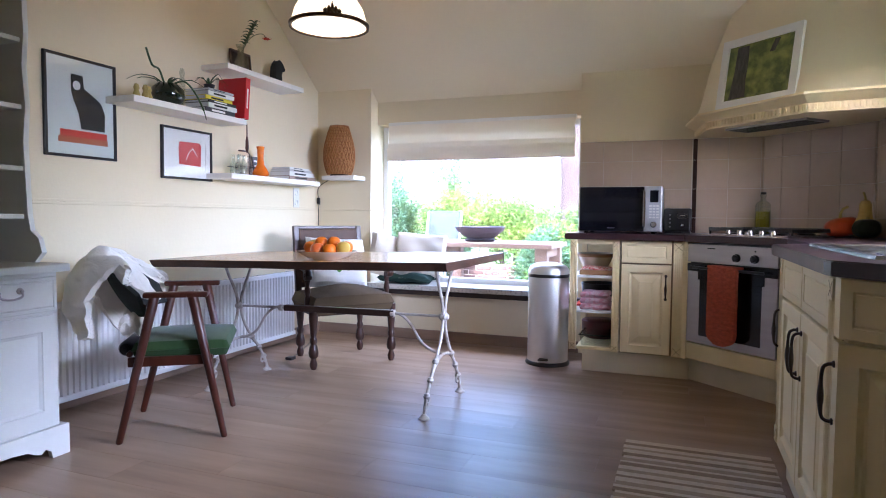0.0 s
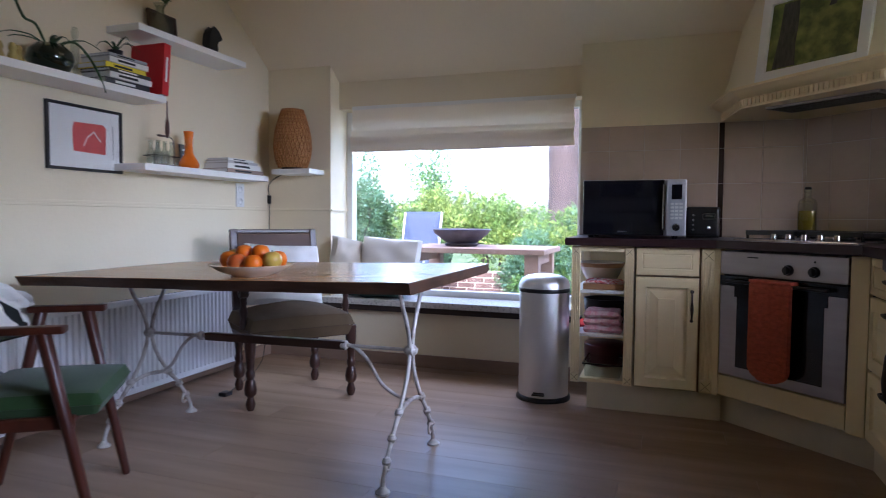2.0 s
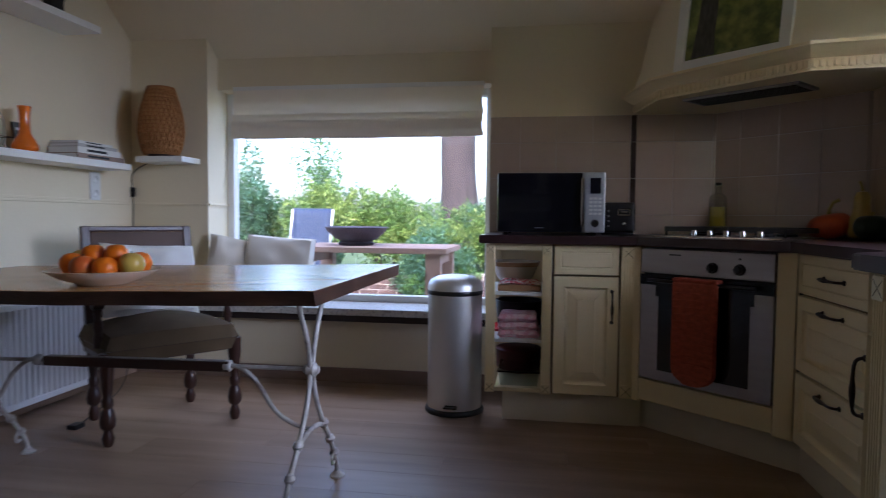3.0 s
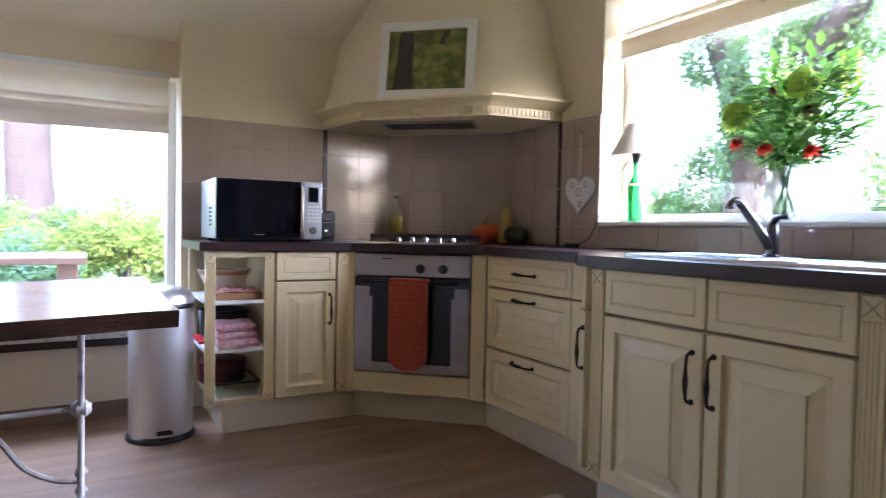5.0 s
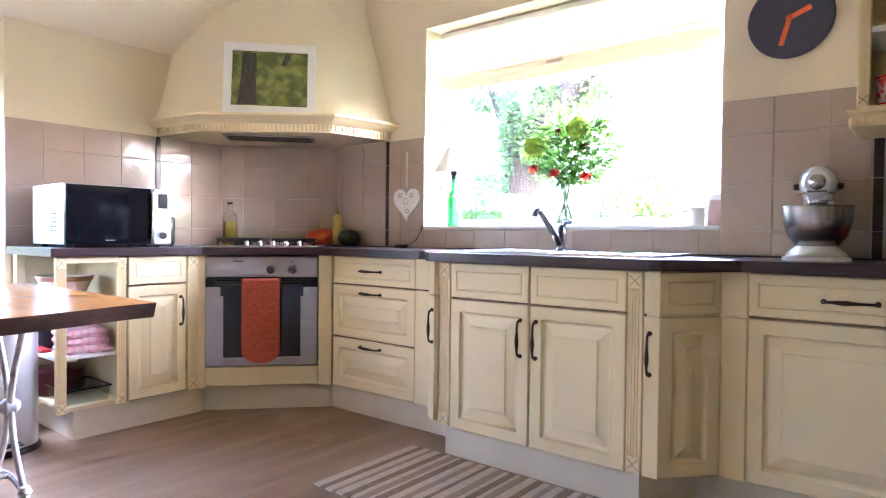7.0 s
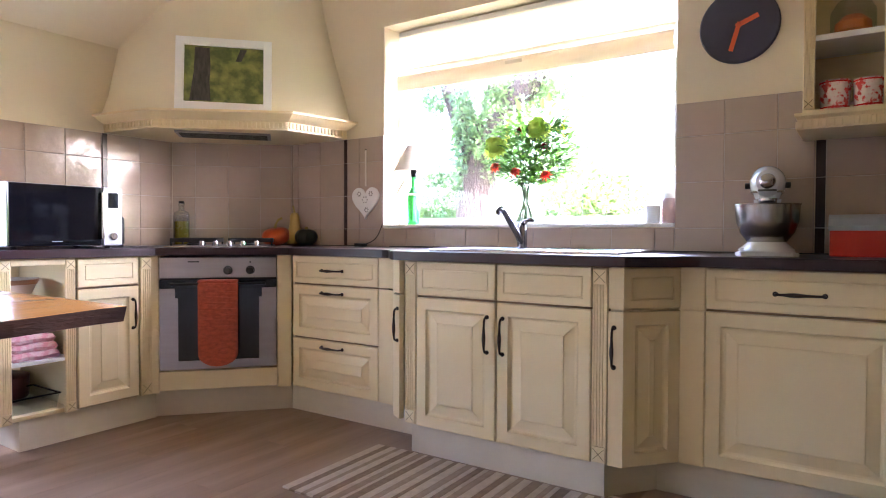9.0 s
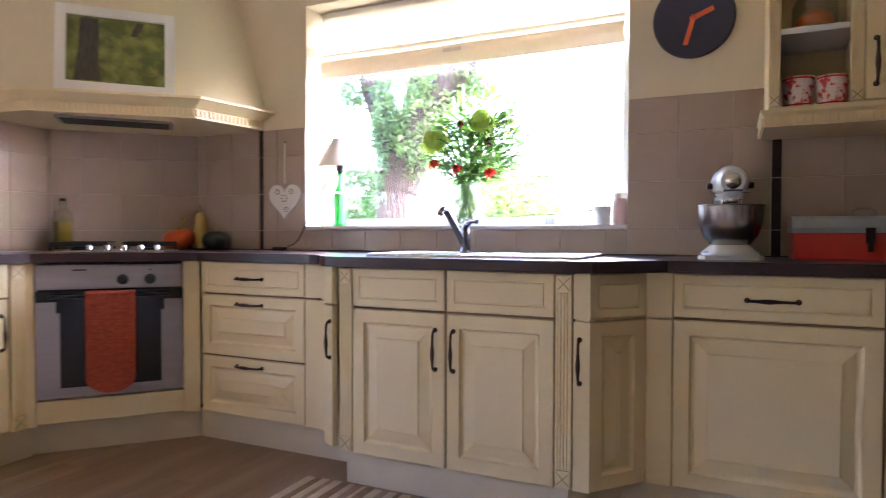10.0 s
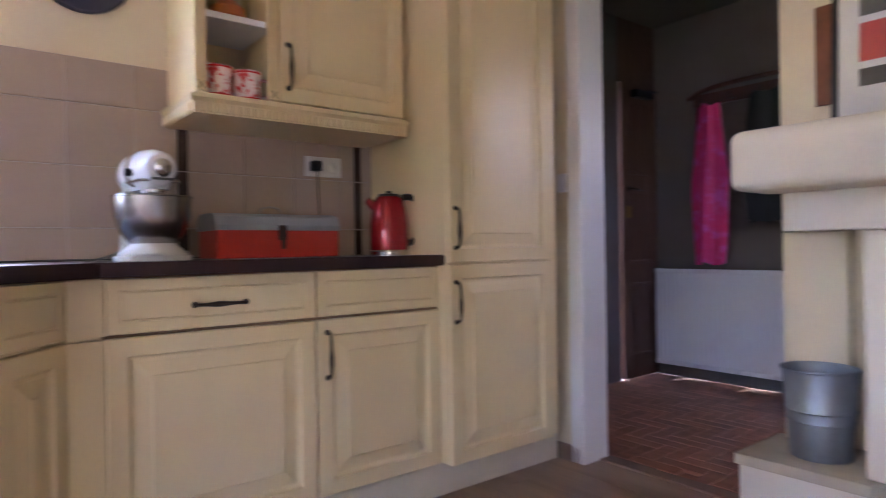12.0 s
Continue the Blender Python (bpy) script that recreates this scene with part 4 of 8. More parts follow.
ell = lambda cx, cz, a, b, n=20: [(cx + a * math.cos(2 * math.pi * k / n), cz + b * math.sin(2 * math.pi * k / n)) for k in range(n)]
picture("black-framed print of a dark rounded shape over a red bar", pose(WX + 0.002, 2.264, 1.293, 0, 0, 90), 0.417, 0.514, [
    (RUSTINK, [(0.075, 0.075), (0.365, 0.075), (0.365, 0.105), (0.075, 0.105)], "rust_bar"),
    (REDINK, [(0.085, 0.105), (0.360, 0.105), (0.360, 0.140), (0.085, 0.140)], "red_bar"),
    (INK, [(0.205, 0.150), (0.345, 0.150), (0.350, 0.24), (0.325, 0.30), (0.27, 0.335), (0.225, 0.36), (0.218, 0.425), (0.15, 0.425), (0.150, 0.335), (0.165, 0.29), (0.19, 0.23)], "dark_shape"),
    (PAPERW, ell(0.182, 0.370, 0.022, 0.024), "pale_spot")], PAPER, FRAMEBLACK)
picture("black-framed print with a coral red square", pose(WX + 0.002, 3.003, 1.224, 0, 0, 90), 0.430, 0.320, [
    (PINKINK, [(0.145, 0.095), (0.330, 0.090), (0.335, 0.225), (0.315, 0.240), (0.150, 0.235), (0.140, 0.20)], "red_square"),
    (PAPERW, [(0.20, 0.125), (0.205, 0.123), (0.225, 0.165), (0.26, 0.195), (0.30, 0.150), (0.303, 0.154), (0.262, 0.203), (0.222, 0.170)], "pale_line"),
    (INK, [(0.375, 0.07), (0.377, 0.07), (0.377, 0.24), (0.375, 0.24)], "thin_line")], PAPERW, FRAMEBLACK)

# things on the shelves
def book(label, m, w, d, t, col, grp="books on the shelves"):
    """A closed book lying flat: w along x, d along y, t thick, spine towards +x."""
    ob = thing("book", label, "book", m, grp)
    cm = mat("cover_" + label.split()[0], col, 0.45, var=0.12, bump=0.05)
    part("pages", bx(B(), 0.004, w - 0.004, 0.003, d - 0.003, 0.003, t - 0.003), PAPERW, ob)
    bm = B()
    bx(bm, 0, w, 0, d, 0, 0.0028)
    bx(bm, 0, w, 0, d, t - 0.0028, t)
    bx(bm, w - 0.003, w + 0.001, 0, d, 0, t, 0.001)
    part("cover", bm, cm, ob)
    part("title_bar", bx(B(), w + 0.001, w + 0.0018, d * 0.2, d * 0.65, t * 0.3, t * 0.7), INK if sum(col) > 0.5 else PAPERW, ob)
    return ob


z = 1.639
for k, (lb, c, t) in enumerate((("dark grey book at the bottom of a stack", (0.05, 0.05, 0.055), 0.030), ("white book lying in a stack", (0.75, 0.74, 0.70), 0.028), ("black book lying in a stack", (0.03, 0.03, 0.03), 0.016),
                               ("yellow book lying in a stack", (0.75, 0.60, 0.04), 0.026), ("pale white book on top of a stack", (0.74, 0.73, 0.68), 0.026), ("grey magazine on a stack of books", (0.35, 0.36, 0.35), 0.014))):
    book(lb, pose(WX + 0.015 + 0.008 * (k % 3), 3.17 + 0.008 * ((k * 5) % 3), z), 0.185, 0.27 - 0.008 * k, t, c)
    z += t + 0.001
o = thing("book", "large red book standing at the shelf end", "book", pose(WX + 0.02, 3.480, 1.640, -5, 0, 0), "books on the shelves")
REDBOOK = mat("red_book_cover", (0.52, 0.02, 0.025), 0.4, var=0.12, bump=0.05)
part("pages", bx(B(), 0.004, 0.216, 0.004, 0.041, 0.004, 0.265), PAPERW, o)
part("cover", bx(bx(bx(B(), 0, 0.22, 0, 0.0035, 0, 0.27), 0, 0.22, 0.0415, 0.045, 0, 0.27), 0.216, 0.222, 0, 0.045, 0, 0.27, 0.0015), REDBOOK, o)
part("title_bar", bx(B(), 0.222, 0.2228, 0.016, 0.029, 0.07, 0.20), PAPERW, o)
z = 1.277
for k, (lb, c, t, w) in enumerate((("brown book lying in a stack", (0.30, 0.20, 0.15), 0.026, 0.36), ("white thick book lying in a stack", (0.72, 0.70, 0.66), 0.032, 0.33), ("grey paperback lying in a stack", (0.45, 0.43, 0.40), 0.018, 0.30), ("white paperback on a stack", (0.75, 0.74, 0.71), 0.014, 0.26))):
    book(lb, pose(WX + 0.012, 4.05 + 0.012 * k, z), 0.185 - 0.008 * k, w, t, c)
    z += t + 0.001
DARKLEAF = mat("dark_leaf", (0.035, 0.085, 0.025), 0.5, var=0.4, scale=8, fine=60)
SMOKE = mat("dark_green_glass", (0.012, 0.022, 0.014), 0.08, var=0.3, bump=0, coat=0.5)


def blades(bm, at, n, ln, wd, rise, seed, tip=None):
    """Long arching leaves out of one point."""
    r = random.Random(seed)
    for k in range(n):
        a = 2 * math.pi * k / n + r.uniform(-0.4, 0.4)
        l = ln * r.uniform(0.7, 1.1)
        t = bmesh.new()
        prev = None
        for i in range(7):
            s = i / 6
            c = Vector((at[0] + math.cos(a) * l * s, at[1] + math.sin(a) * l * s, at[2] + rise * l * (s * 1.6 - 1.5 * s * s) * r.uniform(0.9, 1.1)))
            sd = Vector((-math.sin(a), math.cos(a), 0)) * wd * (0.35 + 0.65 * math.sin(math.pi * min(1, s + 0.15))) * (1 - s ** 3)
            row = (t.verts.new(c - sd), t.verts.new(c + Vector((0, 0, -wd * 0.3))), t.verts.new(c + sd))
            if prev:
                t.faces.new((prev[0], prev[1], row[1], row[0]))
                t.faces.new((prev[1], prev[2], row[2], row[1]))
            prev = row
        t.verts.index_update()
        merge(bm, t)
    return bm


pv = thing("plant_vase", "round dark glass vase with long drooping leaves on the shelf", "vase", pose(-2.755, 2.955, 1.639))
part("vase", lathe(B(), [(0.045, 0), (0.075, 0.015), (0.098, 0.055), (0.092, 0.095), (0.060, 0.125), (0.045, 0.128), (0.040, 0.120)], 28), SMOKE, pv, smooth=True)
bm = blades(B(), (0, 0, 0.11), 7, 0.22, 0.011, 0.55, 4)
tube(bm, curve_pts([(0, 0.02, 0.12), (0.06, 0.07, 0.15), (0.095, 0.12, 0.09), (0.115, 0.165, 0.0), (0.12, 0.185, -0.06)], 5), [0.006] * 16 + [0.003] * 5, 5)
tube(bm, curve_pts([(0, -0.02, 0.12), (0.03, -0.09, 0.19), (0.05, -0.16, 0.20), (0.06, -0.21, 0.28)], 5), 0.006, 5)
part("leaves", bm, DARKLEAF, pv, "long drooping dark green leaves")
YEL = mat("yellow_ceramic", (0.48, 0.36, 0.10), 0.4, var=0.3, scale=20)
for k in range(3):
    o = thing("trinket", "small ochre ceramic trinket at the shelf end", "ornament", pose(-2.72 + 0.02 * (k % 2), 2.70 + 0.042 * k, 1.639), "ochre trinkets")
    part("body", lathe(B(), [(0.016, 0), (0.020, 0.02), (0.012, 0.04), (0.017, 0.055), (0.010, 0.075), (0, 0.078)], 12), YEL, o, smooth=True)
o = thing("figurine", "small clear glass figure standing on the shelf", "ornament", pose(-2.80, 3.12, 1.639))
part("body", lathe(B(), [(0.022, 0), (0.022, 0.006), (0.010, 0.02), (0.016, 0.10), (0.020, 0.17), (0.012, 0.20), (0.017, 0.23), (0.010, 0.255), (0, 0.258)], 14), CLEAR, o, smooth=True)
o = thing("potted_plant", "small spiky plant in a dark pot on stacked books", "plant", pose(-2.79, 3.345, z + 0.418 - 0.02))
o.location.z = 1.639 + 0.146
part("pot", lathe(B(), [(0.026, 0), (0.034, 0.05), (0.036, 0.055), (0.030, 0.055), (0.028, 0.045), (0, 0.045)], 18), BLACK, o, smooth=True)
part("leaves", blades(B(), (0, 0, 0.045), 8, 0.13, 0.007, 1.1, 8), DARKLEAF, o)
# upper shelf
gv = thing("glass_vase", "clear glass vase with a red flower stem on the shelf", "vase", pose(-2.745, 3.60, 1.977))
part("vase", lathe(B(), [(0.035, 0), (0.048, 0.01), (0.045, 0.06), (0.024, 0.11), (0.020, 0.15), (0.034, 0.175), (0.031, 0.172), (0.017, 0.15), (0.021, 0.11), (0.040, 0.06), (0.04, 0.014), (0, 0.012)], 24), CLEAR, gv, smooth=True)
bm = B()
tube(bm, curve_pts([(0, 0, 0.02), (0.01, 0.02, 0.16), (0.03, 0.08, 0.25), (0.05, 0.16, 0.29), (0.055, 0.20, 0.275)], 5), 0.0025, 5)
tube(bm, curve_pts([(0, 0, 0.02), (0.0, 0.03, 0.18), (0.01, 0.07, 0.27), (0.02, 0.11, 0.36)], 5), 0.0025, 5)
part("stem", bm, DARKLEAF, gv)
bm = B()
for k in range(9):
    blades(bm, (0.008 + 0.002 * k, 0.03 + 0.011 * k, 0.19 + 0.021 * k), 3, 0.05, 0.013, 0.6, 30 + k)
part("leaves", bm, DARKLEAF, gv)
REDPET = mat("red_petal", (0.60, 0.05, 0.025), 0.6, var=0.3, scale=30)
part("flower", blades(blades(B(), (0.056, 0.205, 0.275), 9, 0.035, 0.010, -0.6, 3), (0.056, 0.205, 0.275), 7, 0.022, 0.009, -1.4, 5), REDPET, gv, "drooping red flower")
picture("small dark framed picture leaning on the shelf", pose(-2.83, 3.60, 1.977, -6, 0, 90), 0.21, 0.165, [], INK, DARKWOOD, 0.014)
o = thing("bookend", "matt black carved head-shaped bookend on the shelf", "ornament", pose(-2.76, 4.02, 1.977, 0, 0, 90))
prof = [(-0.045, 0), (0.045, 0), (0.042, 0.035), (0.025, 0.07), (0.038, 0.105), (0.075, 0.100), (0.082, 0.122), (0.040, 0.150), (0.022, 0.178), (0.008, 0.170), (-0.022, 0.160), (-0.045, 0.12), (-0.052, 0.06)]
bm = prism(B(), prof, -0.026, 0.026, Matrix(((1, 0, 0, 0), (0, 0, -1, 0), (0, 1, 0, 0), (0, 0, 0, 1))))
bmesh.ops.bevel(bm, geom=bm.edges[:], offset=0.007, segments=2, affect="EDGES")
part("body", bm, INK, o, smooth=True)
# lower shelf
ORANGEGL = mat("orange_glass", (0.80, 0.17, 0.01), 0.12, var=0.1, bump=0, coat=0.4)
o = thing("orange_vase", "slender glossy orange vase on the shelf", "vase", pose(-2.74, 3.80, 1.276))
part("body", lathe(B(), [(0.040, 0), (0.055, 0.012), (0.058, 0.03), (0.045, 0.055), (0.026, 0.085), (0.021, 0.13), (0.023, 0.18), (0.028, 0.215), (0.024, 0.214), (0.018, 0.17), (0, 0.10)], 28), ORANGEGL, o, smooth=True)
SLATE = mat("slate_grey", (0.13, 0.13, 0.12), 0.7, var=0.3, fine=90)
o = thing("sign", "small grey slate sign with pale bars of lettering", "sign", pose(-2.84, 3.85, 1.276, -8, 0, 90))
pl = part("plate", bx(B(), 0, 0.105, -0.008, 0, 0, 0.155, 0.002), SLATE, o)
for k in range(3):
    part("letter_bar", bx(B(), 0.015, 0.09 - 0.012 * (k % 2), -0.0095, -0.008, 0.045 + 0.035 * k, 0.058 + 0.035 * k), PAPERW, pl)
o = thing("bottle_caddy", "wire caddy holding little clear glass bottles", "caddy", pose(-2.745, 3.60, 1.276))
bm = B()
for z in (0.006, 0.055):
    tube(bm, [(-0.05, -0.085, z), (0.05, -0.085, z), (0.05, 0.085, z), (-0.05, 0.085, z), (-0.05, -0.085, z)], 0.002, 6)
tube(bm, curve_pts([(0, 0.085, 0.006), (0, 0.088, 0.13), (0, 0.06, 0.165), (0, 0.0, 0.168), (0, -0.02, 0.165)], 5), 0.0028, 6)
part("rack", bm, IRON, o, smooth=True)
for k in range(3):
    for s in (-1, 1):
        b = part("bottle", lathe(B(), [(0.021, 0.007), (0.022, 0.07), (0.010, 0.10), (0.010, 0.13), (0.012, 0.135), (0.007, 0.134)], 14, at=(s * 0.024, -0.055 + 0.05 * k, 0)), CLEAR, o, smooth=True)
part("grip", tube(B(), [(0, -0.03, 0.166), (0, 0.05, 0.168)], 0.006, 8), DARKWOOD, o)
o = thing("wooden_spoon", "slim wooden spoon hanging below the shelf", "spoon", pose(-2.655, 3.545, 1.43))
part("body", tube(B(), [(0, 0, 0.185), (0, 0, 0.10), (0, 0, 0.07), (0, 0, 0.02), (0, 0, -0.01)], [0.003, 0.004, 0.010, 0.012, 0.004], 8), TEAK, o, smooth=True)
# woven lamp on its own shelf
BAMBOO = mat("woven_bamboo", (0.46, 0.20, 0.06), 0.6, var=0.4, scale=20, fine=80, bump=0.3)
wl = thing("woven_lamp", "egg-shaped woven bamboo lamp on a small white shelf", "lamp", pose(-2.59, 4.64, 1.334))
bm = B()
prof = lambda z: 0.070 + 0.058 * math.sin(math.pi * min(1, (z / 0.40) ** 0.85 * 0.86 + 0.10))
for s in (1, -1):
    for k in range(26):
        pts = []
        for i in range(15):
            z = 0.012 + 0.40 * i / 14
            a = 2 * math.pi * k / 26 + s * 1.0 * i / 14
            pts.append(((prof(z) + s * 0.001) * math.cos(a), (prof(z) + s * 0.001) * math.sin(a), z))
        tube(bm, pts, 0.0036, 4)
for k in range(18):
    z = 0.02 + 0.39 * k / 17
    tube(bm, [(prof(z) * math.cos(a), prof(z) * math.sin(a), z) for a in [2 * math.pi * i / 24 for i in range(25)]], 0.0028, 4)
sh = part("shade", bm, BAMBOO, wl, "open woven bamboo shade", smooth=True)
sh["kind"] = "stuff"
part("liner", lathe(B(), [(prof(z) - 0.008, z) for z in [0.012 + 0.05 * k for k in range(9)]], 24, cap=False), mat("amber_liner", (0.50, 0.26, 0.10), 0.8, var=0.2), wl, smooth=True)
part("base", lathe(B(), [(0.075, 0), (0.075, 0.014), (0.070, 0.018), (0, 0.018)], 24), DARKWOOD, wl)
cb_ = thing("lamp_cable", "thin dark lamp cable with a switch hanging down the wall", "cable", pose(0, 0, 0))
bm = tube(B(), curve_pts([(-2.69, 4.74, 1.33), (-2.845, 4.735, 1.25), (-2.848, 4.735, 1.10), (-2.845, 4.72, 0.80), (-2.84, 4.70, 0.45), (-2.80, 4.60, 0.10), (-2.70, 4.40, 0.008), (-2.55, 4.05, 0.006), (-2.45, 3.75, 0.006)], 6), 0.0032, 6)
part("cord", bm, BLACK, cb_, smooth=True)
part("switch", bx(B(), -2.860, -2.838, 4.725, 4.745, 1.10, 1.16, 0.005), BLACK, cb_)
part("plug", bx(B(), -2.47, -2.42, 3.70, 3.76, 0.0, 0.022, 0.006), BLACK, cb_)
SOCKETW = mat("white_plastic", (0.74, 0.73, 0.70), 0.35, var=0.05, bump=0.02)


def socket(m, n=2, label="white double wall socket"):
    ob = thing("wall_socket", label, "socket", m)
    part("plate", bx(B(), -0.04, 0.04, -0.010, 0, -0.04 * n, 0.04 * n, 0.004), SOCKETW, ob)
    for k in range(n):
        cz = -0.04 * n + 0.04 + 0.08 * k
        s = part("outlet", lathe(B(), [(0.024, 0), (0.024, 0.002), (0.019, 0.002), (0.018, -0.003), (0, -0.003)], 18, m=pose(0, -0.0105, cz, 90)), SOCKETW, ob)
        for q in (-0.009, 0.009):
            part("pin_hole", lathe(B(), [(0.003, 0), (0, 0.0005)], 8, m=pose(q, -0.0076, cz, 90)), BLACK, s)
    return ob


socket(pose(WX, 4.418, 1.150, 0, 0, 90), 2)

# dresser against the west wall
DRESSER = mat("dresser_white_paint", (0.76, 0.76, 0.72), 0.45, var=0.08, scale=6, bump=0.1)
ds = thing("dresser", "white painted dresser with panelled doors and open shelves above", "dresser", pose(-2.315, 1.915, 0, 0, 0, 90) @ Matrix.Scale(1, 4))
# local x runs along the wall northwards (ending at 0), -y faces the room, the back stands at y = 0.55
part("body", bx(B(), -1.10, 0, 0.02, 0.545, 0.10, 0.765, 0.003), DRESSER, ds)
part("top", bx(B(), -1.13, 0.028, -0.028, 0.548, 0.765, 0.797, 0.008, 3), DRESSER, ds)
for k in range(2):
    xa = -1.085 + 0.545 * k
    dw = part("drawer", relief(B(), xa, xa + 0.525, 0.605, 0.745, [(0, 0.018), (0, 0.002), (0.002, 0), (0.012, 0), (0.016, 0.004), (0.022, 0.0)]), DRESSER, ds)
    bm = B()
    hx = xa + 0.525 * (0.62 if k else 0.5)
    for q in (-0.045, 0.045):
        lathe(bm, [(0.013, 0), (0.013, 0.004), (0.006, 0.010), (0.006, 0.018), (0, 0.019)], 14, m=pose(hx + q, 0, 0.700, 90))
    tube(bm, curve_pts([(hx - 0.045, -0.014, 0.700), (hx - 0.04, -0.022, 0.680), (hx, -0.026, 0.672), (hx + 0.04, -0.022, 0.680), (hx + 0.045, -0.014, 0.700)], 5), 0.0045, 8)
    part("handle", bm, STEEL, dw, "pewter drop handle", smooth=True)
    dd = part("door", relief(B(), xa, xa + 0.525, 0.135, 0.590, [(0, 0.018), (0, 0.002), (0.002, 0), (0.065, 0), (0.068, 0.004), (0.080, 0.010), (0.085, 0.010)]), DRESSER, ds)
bm = B()
arc = [(-1.12, 0.0), (-1.12, 0.125), (0.02, 0.125), (0.02, 0.0), (-0.055, 0.0), (-0.062, 0.03), (-0.085, 0.045), (-0.105, 0.03), (-0.13, 0.038), (-0.16, 0.055), (-0.22, 0.062), (-0.88, 0.062), (-0.94, 0.055), (-0.97, 0.038), (-0.995, 0.03), (-1.015, 0.045), (-1.04, 0.03), (-1.05, 0.0)]
prism(bm, arc, 0, 0.022, Matrix(((1, 0, 0, 0), (0, 0, -1, 0.012), (0, 1, 0, 0), (0, 0, 0, 1))))
part("apron", bm, DRESSER, ds, "scalloped white apron with bracket feet")
part("side_foot", bx(B(), 0.0, 0.02, 0.012, 0.545, 0, 0.125, 0.004), DRESSER, ds)
part("side_foot", bx(B(), -1.12, -1.10, 0.012, 0.545, 0, 0.125, 0.004), DRESSER, ds)
# olive brown holds the shade inside the hutch as colour
HC = mat("hutch_back_shaded", (0.34, 0.28, 0.17), 0.7, var=0.15, scale=4)
part("back_panel", bx(B(), -1.08, -0.012, 0.53, 0.545, 0.80, 2.10), HC, ds, "back boards in olive brown with the recess shade painted in")
out = [(0.13, 0.797), (0.545, 0.797), (0.545, 2.10), (0.18, 2.10), (0.165, 1.75), (0.18, 1.62), (0.165, 1.45), (0.18, 1.30), (0.165, 1.0), (0.15, 0.93), (0.105, 0.90), (0.085, 0.84)]
for x in (-1.09, -0.012):
    part("side_board", prism(B(), out, x, x + 0.022, Matrix(((0, 0, 1, 0), (1, 0, 0, 0), (0, 1, 0, 0), (0, 0, 0, 1)))), DRESSER, ds)
for z in (0.99, 1.19, 1.445, 1.72):
    part("shelf", bx(B(), -1.068, -0.012, 0.185, 0.53, z - 0.01, z + 0.01, 0.003), DRESSER, ds)
part("cornice", bx(B(), -1.13, 0.03, 0.22, 0.548, 2.10, 2.16, 0.012, 3), DRESSER, ds)

# pendant lamp
SHADE = mat("opal_glass", (0.85, 0.78, 0.60), 0.4, var=0.05, bump=0, emit=(1.0, 0.72, 0.36), power=0.12)
OPAL = mat("lit_opal_bowl", (0.9, 0.85, 0.75), 0.4, var=0.03, bump=0, emit=(1.0, 0.78, 0.42), power=0.12)
pn = thing("pendant_lamp", "lit opal glass pendant lamp with a dark brass rim on chains", "lamp", pose(-1.80, 3.18, 2.055))
part("shade", lathe(B(), [(0.212, 0.012), (0.208, 0.04), (0.190, 0.10), (0.155, 0.155), (0.10, 0.195), (0.05, 0.208), (0.045, 0.204), (0.098, 0.190), (0.150, 0.150), (0.184, 0.098), (0.203, 0.04), (0.206, 0.012)], 40, cap=False), SHADE, pn, smooth=True)
part("diffuser", lathe(B(), [(0, -0.020), (0.08, -0.016), (0.16, -0.004), (0.206, 0.012), (0.2, 0.016), (0, 0.0)], 40), OPAL, pn, "glowing opal glass bowl", smooth=True)
OLDBRASS = mat("dark_brass", (0.10, 0.06, 0.03), 0.4, 0.9, var=0.5, fine=80, bump=0.2)
bm = lathe(B(), [(0.206, 0.004), (0.222, 0.002), (0.224, 0.020), (0.212, 0.026), (0.206, 0.022)], 40, cap=False)
part("rim", bm, OLDBRASS, pn, "dark ornate brass rim", smooth=True)
for k in range(3):
    a = 2 * math.pi * k / 3 - 0.95
    bm = B()
    for q in range(-2, 3):
        lathe(bm, [(0, -0.012), (0.011, -0.006), (0.013, 0.004), (0.006, 0.014 + 0.012 * (2 - abs(q))), (0, 0.018 + 0.012 * (2 - abs(q)))], 8, at=(0.216 * math.cos(a + q * 0.085), 0.216 * math.sin(a + q * 0.085), 0.03))
    part("ornament", bm, OLDBRASS, pn, smooth=True)
    bm = B()
    for q in range(16):
        s = q / 15
        c = Vector((0.214 * math.cos(a) * (1 - s), 0.214 * math.sin(a) * (1 - s), 0.05 + 0.36 * s))
        tube(bm, [c + Vector((0.004 * math.cos(w), 0, 0.014 * math.sin(w))) if q % 2 else c + Vector((0, 0.004 * math.cos(w), 0.014 * math.sin(w))) for w in [2 * math.pi * i / 8 for i in range(9)]], 0.0016, 4)
    part("chain", bm, OLDBRASS, pn)
part("rod", tube(B(), [(0, 0, 0.40), (0, 0, CZ - 2.055)], 0.006, 8), OLDBRASS, pn)
part("ceiling_rose", lathe(B(), [(0.0, -0.04), (0.03, -0.035), (0.05, -0.01), (0.055, 0)], 20, at=(0, 0, CZ - 2.055)), OLDBRASS, pn, smooth=True)

